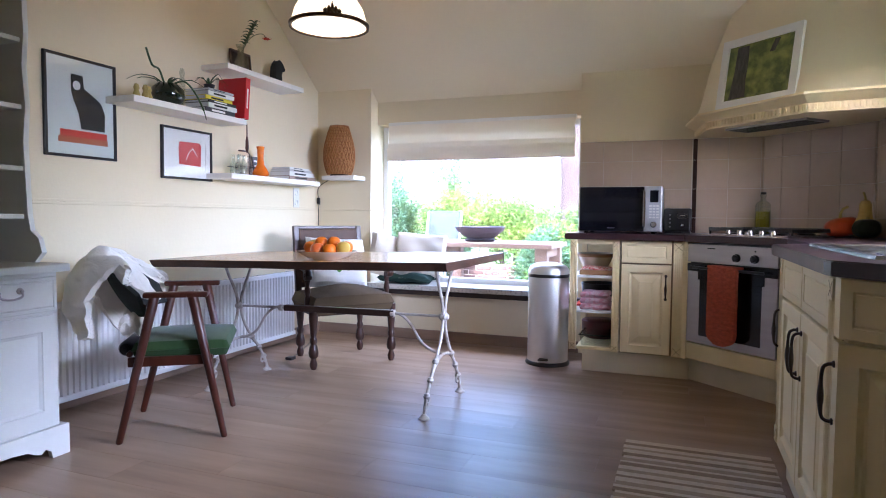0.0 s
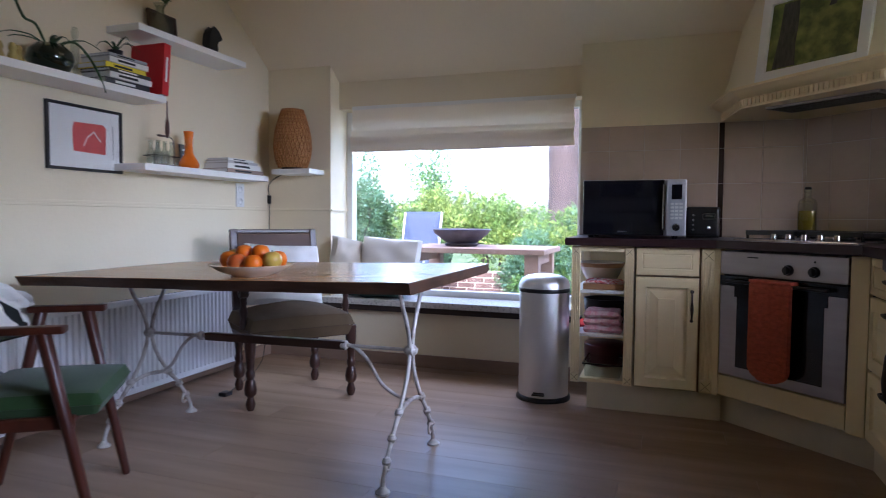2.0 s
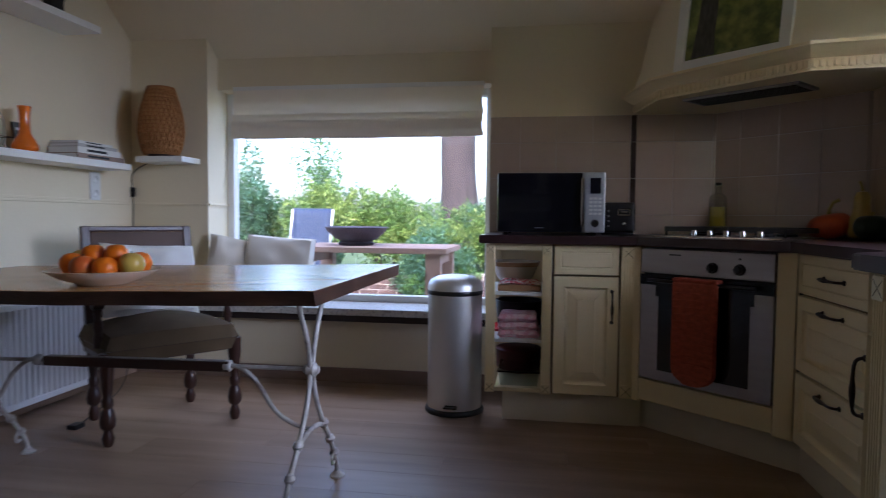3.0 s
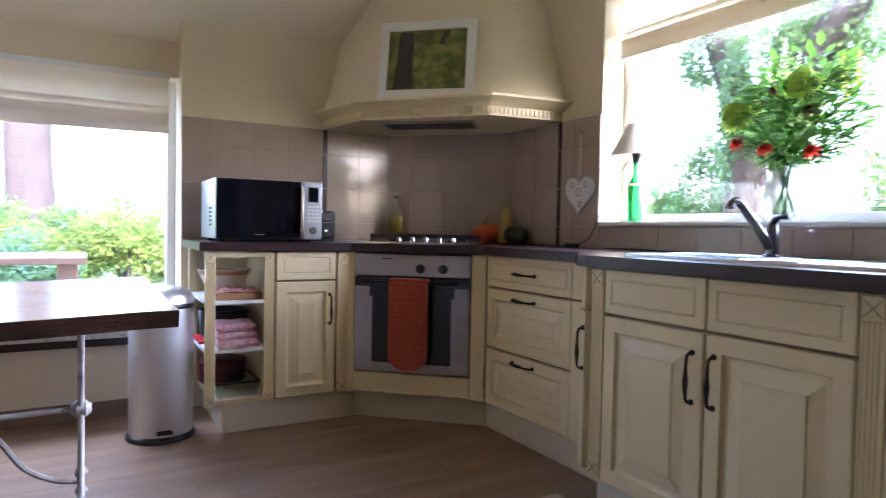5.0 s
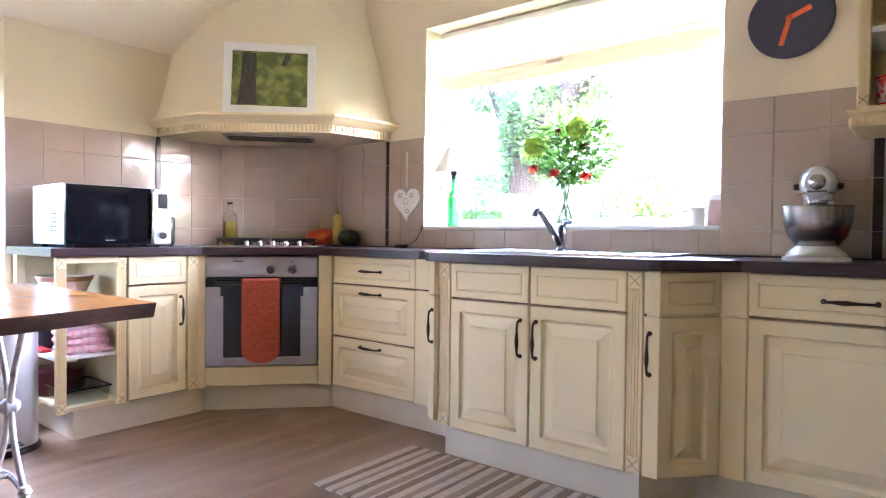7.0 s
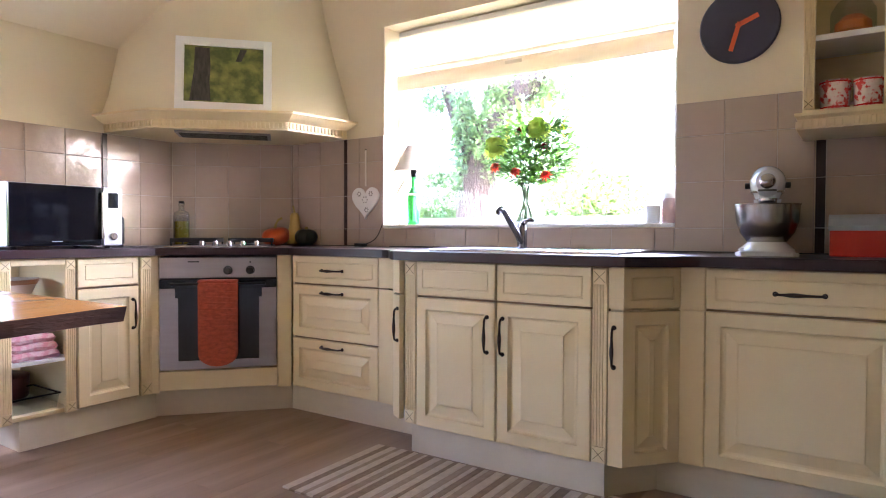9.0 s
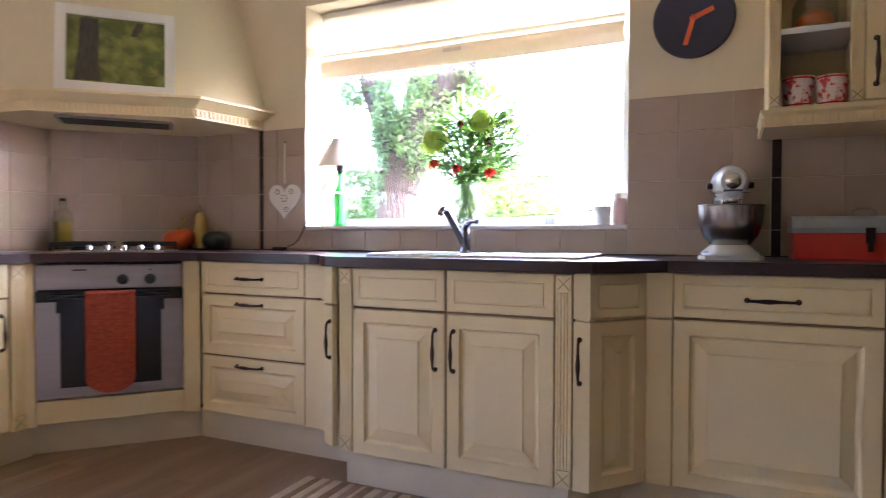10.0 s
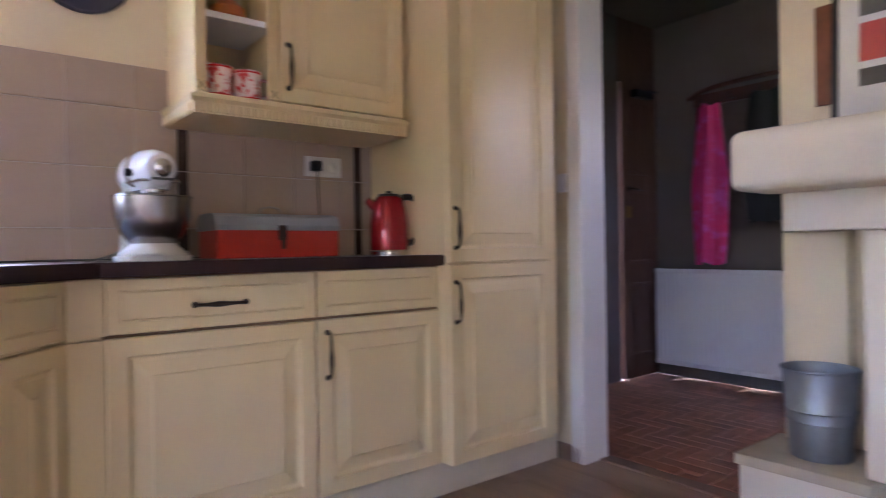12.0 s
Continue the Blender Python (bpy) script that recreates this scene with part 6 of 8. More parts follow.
for g_, c_ in ((LIME, (0.66, 0.84, 0.16)), (REDPET, (0.75, 0.06, 0.03)), (YELF, (0.85, 0.7, 0.05)), (WHITEF, (0.7, 0.8, 0.55)), (STEMG, (0.15, 0.3, 0.05)), (MAROON, (0.3, 0.02, 0.03)), (SPRIG, (0.6, 0.68, 0.2))):
    nn = g_.node_tree.nodes
    tl_, ms_ = nn.new("ShaderNodeBsdfTranslucent"), nn.new("ShaderNodeMixShader")
    tl_.inputs[0].default_value, ms_.inputs[0].default_value = (*c_, 1), 0.55
    g_.node_tree.links.new(nn["Principled BSDF"].outputs[0], ms_.inputs[1])
    g_.node_tree.links.new(tl_.outputs[0], ms_.inputs[2])
    g_.node_tree.links.new(ms_.outputs[0], nn["Material Output"].inputs[0])
rf = random.Random(11)
stems = B()
for k in range(15):
    a, sp = rf.uniform(0, 2 * math.pi), rf.uniform(0.3, 1.0)
    tube(stems, curve_pts([(0.042 * math.cos(a + 2.6), 0.042 * math.sin(a + 2.6), 0.015), (0.01 * math.cos(a), 0.02 * math.sin(a), 0.17), (-0.02 + 0.09 * sp * math.cos(a), 0.15 * sp * math.sin(a), 0.30 + 0.12 * (1 - sp)), (-0.03 + 0.13 * sp * math.cos(a), 0.24 * sp * math.sin(a), 0.42 + 0.12 * (1 - sp))], 4), 0.0022, 5)
part("stems", stems, STEMG, fv)["kind"] = "stuff"
for q in range(3):
    bm = B()
    for k in range((620, 200, 420)[q]):
        a, rr, zz = rf.uniform(0, 2 * math.pi), rf.random() ** 0.5, rf.uniform(0.20, 0.50 if q < 2 else 0.58)
        wide = math.sin(min(1, (zz - 0.15) / 0.25) * math.pi / 2) * (1.0 if zz < 0.42 else 0.75)
        c = Vector((-0.030 + 0.14 * rr * wide * math.cos(a), 0.25 * rr * wide * math.sin(a) - (0.095 if q == 2 else 0.045), zz))
        d = Vector((math.cos(a) + rf.uniform(-0.6, 0.6), 1.3 * math.sin(a) + rf.uniform(-0.6, 0.6), rf.uniform(-0.5, 0.9)))
        leaf(bm, c, d, Vector((0, 0, 1)), rf.uniform(0.035, 0.085), rf.uniform(0.007, 0.015))
    part(("leaves", "dark_leaves", "pale_leaves")[q], bm, FOL[q], fv)["kind"] = "stuff"


def bloom(name, c, r, n, material, flat=0.55, label=""):
    bm = B()
    for lay in range(5):
        for k in range(n):
            a = 2 * math.pi * (k + 0.5 * lay) / n + rf.uniform(-0.1, 0.1)
            e = (-0.2, 0.1, 0.5, 0.95, 1.3)[lay]
            d = Vector((math.cos(a) * math.cos(e), math.sin(a) * math.cos(e), math.sin(e) * flat + 0.1))
            leaf(bm, Vector(c), d, Vector((0, 0, 1)), r * (1 - 0.12 * lay), r * 0.14)
    if n > 20:
        dome = bmesh.ops.create_icosphere(bm, subdivisions=3, radius=r * 0.62, matrix=Matrix.Translation(Vector(c) + Vector((0, 0, r * 0.28))) @ Matrix.Diagonal((1, 1, 0.8, 1)))
        for q in dome["verts"]:
            q.co += (q.co - Vector(c)) * 0.22 * noise.noise(q.co * 130)
    # blooms lean towards the room
    bmesh.ops.rotate(bm, verts=bm.verts, cent=Vector(c), matrix=Euler((0, radians(-50), 0)).to_matrix())
    return part(name, bm, material, fv, label)


for y, z, r, x in ((2.668, 1.415, 0.076, -0.15), (2.440, 1.492, 0.072, -0.135)):
    bloom("chrysanthemum", (x, y - 2.575, z - 1.036), r, 26, LIME, 0.8, "lime green chrysanthemum")
for y, z, x in ((2.672, 1.318, -0.15), (2.555, 1.288, -0.16), (2.402, 1.268, -0.14)):
    bloom("red_flower", (x, y - 2.575, z - 1.036), 0.036, 9, REDPET, 1.2, "red tulip-like flower")
for y, z, x in ((2.552, 1.495, -0.12), (2.408, 1.405, -0.14), (2.73, 1.43, -0.10)):
    bloom("maroon_flower", (x, y - 2.575, z - 1.036), 0.030, 8, MAROON, 1.2, "dark maroon flower")
for nm, mm, pts in (("yellow_spray", YELF, ((2.64, 1.52, -0.08), (2.34, 1.50, -0.06), (2.31, 1.55, -0.05), (2.37, 1.57, -0.03))), ("pale_spike", WHITEF, ((2.62, 1.60, -0.04), (2.58, 1.66, -0.02), (2.52, 1.60, -0.03), (2.66, 1.56, -0.06)))):
    bm = B()
    for y, z, x in pts:
        for k in range(26):
            s = k / 26
            a = k * 2.4
            leaf(bm, Vector((x, y - 2.575, z - 1.036 - 0.09 + 0.13 * s)), Vector((math.cos(a), math.sin(a), 0.6)), Vector((0, 0, 1)), 0.022 * (1.2 - s * 0.8), 0.005)
    part(nm, bm, mm, fv, "feathery flower sprays")["kind"] = "stuff"
# airy filler sprigs: thin stalks with many tiny buds
sprig, buds = B(), B()
for k in range(17):
    y0 = (-0.20 + 0.022 * k) if k < 12 else rf.uniform(-0.24, -0.12)
    tip = Vector((rf.uniform(-0.10, 0.02), y0, rf.uniform(0.46, 0.60) - abs(y0) * 0.45))
    base = Vector((-0.02, y0 * 0.25, 0.22))
    tube(sprig, [base, base.lerp(tip, 0.5) + Vector((0, 0, 0.02)), tip], 0.0012, 4)
    for j in range(34):
        w = rf.uniform(0.45, 1.04)
        sp = 0.010 + 0.030 * (1.1 - w)
        c = base.lerp(tip, w) + Vector((rf.gauss(0, sp), rf.gauss(0, sp), rf.gauss(0, sp)))
        leaf(buds, c, Vector((rf.uniform(-1, 1), rf.uniform(-1, 1), rf.uniform(0, 1))), Vector((0.1, 0, 1)), rf.uniform(0.010, 0.020), rf.uniform(0.002, 0.004))
part("sprig_stalks", sprig, STEMG, fv)["kind"] = "stuff"
part("sprig_buds", buds, SPRIG, fv, "yellow-green filler sprigs")["kind"] = "stuff"
# small things at the other end of the sill
o = thing("mug", "small white mug standing on the window sill", "mug", pose(1.15, 1.918, 1.036))
part("cup", lathe(B(), [(0.028, 0), (0.034, 0.006), (0.038, 0.08), (0.035, 0.08), (0.031, 0.01), (0, 0.009)], 22), SOCKETW, o, smooth=True)
part("handle", tube(B(), curve_pts([(-0.02, 0.032, 0.065), (-0.03, 0.058, 0.058), (-0.03, 0.058, 0.028), (-0.02, 0.030, 0.018)], 5), 0.0045, 7), SOCKETW, o, smooth=True)
PINKC = mat("pale_pink_glass", (0.66, 0.46, 0.45), 0.3, var=0.2)
o = thing("jar", "pale pink jar with a light lid on the window sill", "jar", pose(1.165, 1.846, 1.036))
part("body", lathe(B(), [(0.030, 0), (0.033, 0.005), (0.033, 0.10), (0.026, 0.115)], 20), PINKC, o, smooth=True)
part("lid", lathe(B(), [(0.028, 0.113), (0.028, 0.138), (0, 0.14)], 20), SOCKETW, o, smooth=True)
o = thing("card_stand", "small clear acrylic card stand with a thin grey edge", "stand", pose(1.225, 2.285, 1.085, 0, 0, -90))
bm = B()
bx(bm, 0, 0.235, -0.003, 0, 0, 0.003)
bx(bm, 0, 0.235, -0.003, 0, 0.177, 0.180)
bx(bm, 0, 0.003, -0.003, 0, 0, 0.18)
bx(bm, 0.232, 0.235, -0.003, 0, 0, 0.18)
part("edge", bm, SLATE, o)
part("foot", bx(B(), 0.10, 0.13, -0.02, 0.004, -0.049, 0.002), CLEAR, o)
# clock
CLOCKM = mat("anthracite_clock", (0.062, 0.060, 0.092), 0.6, var=0.25, scale=3, fine=60)
HANDM = mat("orange_hand", (0.85, 0.15, 0.04), 0.5, var=0.1)
ck = thing("wall_clock", "round anthracite wall clock with orange hands", "clock", pose(1.095, 1.554, 1.852, 0, 0, -90))
fc = part("face", lathe(B(), [(0.150, 0), (0.154, 0.004), (0.154, 0.020), (0.149, 0.026), (0.0, 0.026)], 48, m=pose(0, 0, 0, 90)), CLOCKM, ck, smooth=True)
for ang, ln, w in ((196, 0.108, 0.009), (68, 0.080, 0.010)):
    a = radians(ang)
    part("hand", bx(B(), -w, w, -0.031, -0.027, -0.012, ln, 0.001, m=pose(0, 0, 0, 0, ang, 0)), HANDM, fc, "orange clock hand")
part("hub", lathe(B(), [(0.010, 0.026), (0.010, 0.034), (0, 0.034)], 14, m=pose(0, 0, 0, 90)), HANDM, fc)
# wall cabinet
uc = thing("wall_cabinet", "cream wall cabinet with an open shelf and a raised-panel door", "cabinet", pose(0.78, 1.300, 0, 0, 0, -90))
CW = 0.782
bm = B()
bx(bm, 0.0, CW, 0.295, 0.313, 1.42, 2.24)
part("back_panel", bm, CREAM, uc)
for xa in (0.0, 0.262, CW - 0.016):
    part("side_panel", bx(B(), xa, xa + 0.016, 0.02, 0.295, 1.42, 2.24), CREAM, uc)
part("bottom_board", bx(B(), 0.0, CW, 0.0, 0.313, 1.405, 1.424, 0.002), CREAM, uc)
part("top_board", bx(B(), 0.0, CW, 0.0, 0.313, 2.24, 2.26, 0.002), CREAM, uc)
part("shelf", bx(B(), 0.016, 0.262, 0.02, 0.295, 1.668, 1.690, 0.004), WHITE, uc)
pilaster(uc, 0.0, 0.036, 1.424, 2.24)
pilaster(uc, 0.236, 0.272, 1.424, 2.24)
dd = front(uc, "door", 0.276, 0.778, 1.428, 2.238)
add_handle(dd, 0.305, 1.475)
cn = part("cornice", loft(B(), [([(-0.012, 0.312), (-0.012, -0.012), (CW, -0.012), (CW, 0.312)], 1.356), ([(-0.014, 0.312), (-0.014, -0.014), (CW, -0.016), (CW, 0.312)], 1.392), ([(-0.022, 0.312), (-0.022, -0.026), (CW, -0.026), (CW, 0.312)], 1.402), ([(-0.024, 0.312), (-0.024, -0.028), (CW, -0.028), (CW, 0.312)], 1.412)]), CREAM, uc, "dentilled cream cornice")
me_c = None
for k in range(33):
    if me_c is None:
        bmd = bx(B(), 0.004, 0.019, -0.021, -0.012, 1.360, 1.388, 0.0015, 1)
        me_c = bpy.data.meshes.new("dentil")
        bmd.to_mesh(me_c)
        bmd.free()
        me_c.materials.append(CREAM)
    o = new("dentil", me_c)
    o.parent = cn
    o.matrix_basis = pose(-0.016 + 0.0238 * k, 0, 0)
for k in range(13):
    o = new("dentil", me_c)
    o.parent = cn
    o.matrix_basis = pose(0, 0.305, 0, 0, 0, -90) @ pose(0.0238 * k, 0, 0)
MUGR = mat("red_patterned_glaze", (0.80, 0.74, 0.68), 0.25, scale=60, fine=120, bump=0.02, col2=(0.66, 0.05, 0.05), contrast=(0.50, 0.60))
MUGRED = mat("red_glaze", (0.62, 0.03, 0.03), 0.25, var=0.1, bump=0.02)
for yy, sc in ((1.205, 1.14), (1.105, 1.10)):
    o = thing("mug", "red and white patterned mug on the open shelf", "mug", pose(0.865, yy, 1.424) @ Matrix.Scale(sc, 4), "patterned mugs")
    part("cup", lathe(B(), [(0.034, 0), (0.040, 0.006), (0.043, 0.095), (0.040, 0.095), (0.037, 0.01), (0, 0.009)], 26), MUGR, o, smooth=True)
    for za in (0.008, 0.086):
        part("band", lathe(B(), [(0.0412 + za * 0.02, za), (0.0418 + za * 0.02, za + 0.0025), (0.0412 + za * 0.02, za + 0.005)], 26, cap=False), MUGRED, o)
    part("handle", tube(B(), curve_pts([(0, -0.040, 0.078), (-0.01, -0.068, 0.072), (-0.01, -0.070, 0.035), (0, -0.040, 0.022)], 5), 0.005, 7), MUGR, o, smooth=True)
o = thing("glass_dome", "glass dome over an orange ornament on the upper shelf", "ornament", pose(0.90, 1.155, 1.690))
part("ornament", lathe(B(), [(0.04, 0), (0.058, 0.02), (0.056, 0.05), (0.03, 0.075), (0, 0.08)], 22), ORANGE, o, smooth=True)
part("dome", lathe(B(), [(0.070, 0), (0.070, 0.09), (0.05, 0.125), (0, 0.135)], 24), CLEAR, o, smooth=True)
# mixer
MIXW = mat("mixer_enamel", (0.74, 0.74, 0.73), 0.15, var=0.03, bump=0, coat=0.4)
mx = thing("stand_mixer", "white stand mixer with a polished steel bowl on the worktop", "mixer", pose(0.885, 1.418, 0.906, 0, 0, 186))
bm = B()
t = prism(bmesh.new(), [(-0.13, -0.055), (-0.09, -0.085), (0.02, -0.105), (0.09, -0.105), (0.115, -0.085), (0.125, 0.0), (0.115, 0.085), (0.09, 0.105), (0.02, 0.105), (-0.09, 0.085), (-0.13, 0.055)], 0, 0.028)
bmesh.ops.bevel(t, geom=[e for e in t.edges if e.verts[0].co.z > 0.02 and e.verts[1].co.z > 0.02], offset=0.014, segments=3, affect="EDGES")
t.verts.index_update()
merge(bm, t)
part("base", bm, MIXW, mx, smooth=True)
part("column", loft(B(), [([(-0.13, -0.045), (-0.06, -0.05), (-0.06, 0.05), (-0.13, 0.045)], 0.02), ([(-0.125, -0.035), (-0.075, -0.038), (-0.075, 0.038), (-0.125, 0.035)], 0.12), ([(-0.135, -0.045), (-0.045, -0.048), (-0.045, 0.048), (-0.135, 0.045)], 0.215)]), MIXW, mx, smooth=True)
hm_ = Matrix.Translation((-0.15, 0, 0.272)) @ pose(0, 0, 0, 0, 90)
hp = part("head", lathe(B(), [(0, 0), (0.035, 0.006), (0.055, 0.03), (0.064, 0.09), (0.066, 0.16), (0.060, 0.23), (0.050, 0.265), (0.040, 0.28), (0, 0.282)], 28, m=hm_ @ Matrix.Diagonal((1, 0.95, 1, 1))), MIXW, mx, smooth=True)
part("band", lathe(B(), [(0.0665, 0.145), (0.0668, 0.15), (0.0668, 0.168), (0.0660, 0.172)], 28, m=hm_ @ Matrix.Diagonal((1, 0.95, 1, 1)), cap=False), CHROME, hp)
part("hub_cap", lathe(B(), [(0.026, 0.278), (0.028, 0.284), (0.024, 0.292), (0, 0.294)], 20, m=hm_), CHROME, hp)
part("speed_knob", lathe(B(), [(0.012, 0), (0.012, 0.018), (0, 0.019)], 14, m=pose(0.04, 0.058, 0.262, -90)), BLACK, hp)
part("lock_lever", lathe(B(), [(0.012, 0), (0.012, 0.018), (0, 0.019)], 14, m=pose(0.04, -0.058, 0.262, 90)), BLACK, hp)
part("name_bar", bx(B(), 0.1, 0.1345, -0.030, 0.030, 0.236, 0.243), SLATE, hp)
part("pedestal", lathe(B(), [(0.100, 0.020), (0.090, 0.030), (0.066, 0.050), (0.054, 0.070), (0.052, 0.082), (0, 0.082)], 30, at=(0.045, 0, 0)), MIXW, mx, smooth=True)
part("jaw", loft(B(), [([(-0.10, -0.036), (0.075, -0.040), (0.098, -0.026), (0.098, 0.026), (0.075, 0.040), (-0.10, 0.036)], 0.212), ([(-0.12, -0.052), (0.085, -0.055), (0.112, -0.036), (0.112, 0.036), (0.085, 0.055), (-0.12, 0.052)], 0.262)]), MIXW, mx, smooth=True)
part("trim_band", bx(B(), -0.02, 0.1135, -0.056, 0.056, 0.232, 0.240, 0.002), CHROME, mx)
part("neck", lathe(B(), [(0.030, 0.19), (0.034, 0.215), (0.034, 0.235)], 20, at=(0.055, 0, 0)), CHROME, mx, smooth=True)
part("bowl", lathe(B(), [(0.055, 0.028), (0.055, 0.042), (0.066, 0.052), (0.092, 0.085), (0.106, 0.13), (0.110, 0.188), (0.114, 0.190), (0.113, 0.193), (0.107, 0.191), (0.103, 0.13), (0.088, 0.088), (0.05, 0.055), (0, 0.052)], 36, at=(0.045, 0, 0)), mat("polished_bowl", (0.40, 0.38, 0.36), 0.25, 1.0, var=0.1, bump=0), mx, "polished steel bowl", smooth=True)
part("mixer_cable", tube(B(), curve_pts([(-0.12, -0.04, 0.03), (-0.17, -0.09, 0.006), (-0.175, -0.16, 0.004), (-0.165, -0.24, 0.004)], 5), 0.003, 6), SLATE, mx)
# red tin box
REDTIN = mat("red_tin", (0.52, 0.035, 0.015), 0.35, var=0.15, scale=8)
GREYTIN = mat("grey_tin", (0.36, 0.41, 0.45), 0.3, 0.3, var=0.15, scale=8)
rb = thing("bread_tin", "red metal bread tin with a grey lid on the worktop", "tin", pose(0.862, 1.214, 0.906, 0, 0, -90) @ Matrix.Diagonal((0.925, 1, 1, 1)))
part("body", bx(B(), 0, 0.482, 0, 0.19, 0, 0.096, 0.006), REDTIN, rb)
bm = B()
LN = [(-0.004, 0.094), (-0.004, 0.112), (0.012, 0.140), (0.04, 0.152), (0.15, 0.152), (0.18, 0.140), (0.194, 0.112), (0.194, 0.094)]
prism(bm, LN, -0.004, 0.486, Matrix(((0, 0, 1, 0), (1, 0, 0, 0), (0, 1, 0, 0), (0, 0, 0, 1))))
ld = part("lid", bm, GREYTIN, rb, "grey domed lid")
part("handle", tube(B(), curve_pts([(0.20, 0.095, 0.150), (0.205, 0.095, 0.172), (0.241, 0.095, 0.180), (0.277, 0.095, 0.172), (0.282, 0.095, 0.150)], 5), 0.004, 7), STEEL, ld, smooth=True)
part("latch", bx(bx(B(), 0.228, 0.258, -0.010, 0.0, 0.060, 0.112, 0.003), 0.234, 0.252, -0.014, -0.008, 0.030, 0.070, 0.003), IRON, rb)
# kettle
REDK = mat("red_kettle_enamel", (0.33, 0.008, 0.014), 0.18, 0.3, var=0.1, bump=0, coat=0.5)
kt = thing("kettle", "glossy red electric kettle with a black handle on the worktop", "kettle", pose(0.828, 0.568, 0.906, 0, 0, -112) @ Matrix.Scale(0.99, 4))
part("base", lathe(B(), [(0.078, 0), (0.078, 0.014), (0.074, 0.018), (0, 0.018)], 28), CHROME, kt, smooth=True)
part("body", lathe(B(), [(0.074, 0.020), (0.076, 0.04), (0.074, 0.12), (0.066, 0.18), (0.056, 0.215), (0.048, 0.225), (0, 0.226)], 30), REDK, kt, smooth=True)
part("lid", lathe(B(), [(0.046, 0.224), (0.040, 0.236), (0.012, 0.240), (0.010, 0.248), (0, 0.249)], 24), BLACK, kt, smooth=True)
part("handle", tube(B(), curve_pts([(0.050, 0, 0.222), (0.085, 0, 0.226), (0.112, 0, 0.20), (0.114, 0, 0.12), (0.102, 0, 0.06), (0.072, 0, 0.045)], 5), [0.013] * 26, 9), BLACK, kt, smooth=True)
part("spout", tube(B(), [(-0.045, 0, 0.18), (-0.075, 0, 0.205), (-0.085, 0, 0.215)], [0.022, 0.016, 0.012], 8), REDK, kt, smooth=True)
so = socket(pose(1.084, 0.715, 1.262, 0, 90, -90) @ pose(0, 0, 0), 2, "white double wall socket above the bread tin")
o = thing("plug", "black plug with its cable in the wall socket", "plug", pose(1.070, 0.755, 1.262))
part("body", bx(B(), -0.030, 0.004, -0.020, 0.020, -0.020, 0.020, 0.008, 3), BLACK, o)
part("cord", tube(B(), curve_pts([(-0.02, 0, -0.01), (-0.022, -0.002, -0.08), (-0.012, -0.012, -0.20), (-0.008, -0.03, -0.345)], 5), 0.003, 6), BLACK, o)
# window blinds
def blind(label, m, w, h, fold, seed, tab=False):
    """A half-drawn roman blind: a flat upper cloth, and below it a stack of two folds; local x along, -y into the room."""
    ob = thing("roman_blind", label, "blind", m)

    def drop(z0, z1, y0, belly, salt):
        def f(u, v):
            z = z0 + (z1 - z0) * v
            side = 0.010 * math.sin(v * math.pi) * (1 - 2 * u) * (1 if abs(u - 0.5) > 0.47 else 0)
            y = y0 - belly * math.sin(v * math.pi) ** 1.5 + 0.005 * noise.noise(Vector((u * 3 + seed, v * 3, salt)))
            return (u * w + side, y, z - 0.007 * math.sin(u * math.pi) * v + 0.005 * noise.noise(Vector((u * 4, v, seed + salt))))
        return f
    part("cloth", shell(B(), drop(0.0, -fold, -0.012, 0.012, 0.0), 36, 16, 0.0015), BLINDM, ob, smooth=True)
    part("upper_fold", shell(B(), drop(-fold + 0.012, -h + 0.012, -0.024, 0.012, 3.0), 36, 12, 0.0015), BLINDM, ob, smooth=True)
    part("lower_fold", shell(B(), drop(-fold - 0.03, -h, -0.046, 0.010, 6.0), 36, 12, 0.0015), BLINDM, ob, smooth=True)
    part("batten", tube(B(), [(0.004, -0.040, -h + 0.004), (w - 0.004, -0.040, -h + 0.004)], 0.005, 6), BLINDM, ob, smooth=True)
    part("head_rail", bx(B(), 0, w, -0.014, 0.012, -0.005, 0.022, 0.003), WHITE, ob)
    if tab:
        part("pull_tab", bx(B(), w * 0.46, w * 0.52, -0.062, -0.057, -h + 0.052, -h + 0.070, 0.001), LINEN, ob, "beige cloth pull tab")
    return ob


BLINDM = mat("cream_blind_cloth", (0.85, 0.80, 0.72), 0.95, var=0.08, scale=3, fine=350, bump=0.25)
n_ = BLINDM.node_tree.nodes
trl, mxs = n_.new("ShaderNodeBsdfTranslucent"), n_.new("ShaderNodeMixShader")
trl.inputs[0].default_value, mxs.inputs[0].default_value = (0.90, 0.82, 0.68, 1), 0.36
BLINDM.node_tree.links.new(n_["Principled BSDF"].outputs[0], mxs.inputs[1])
BLINDM.node_tree.links.new(trl.outputs[0], mxs.inputs[2])
BLINDM.node_tree.links.new(mxs.outputs[0], n_["Material Output"].inputs[0])
blind("folded cream roman blind at the top of the low window", pose(-2.245, 4.872, 1.765), 1.565, 0.300, 0.165, 1)
blind("folded cream roman blind above the sink window", pose(1.222, 3.425, 2.160, 0, 0, -90), 1.595, 0.335, 0.215, 4, True)
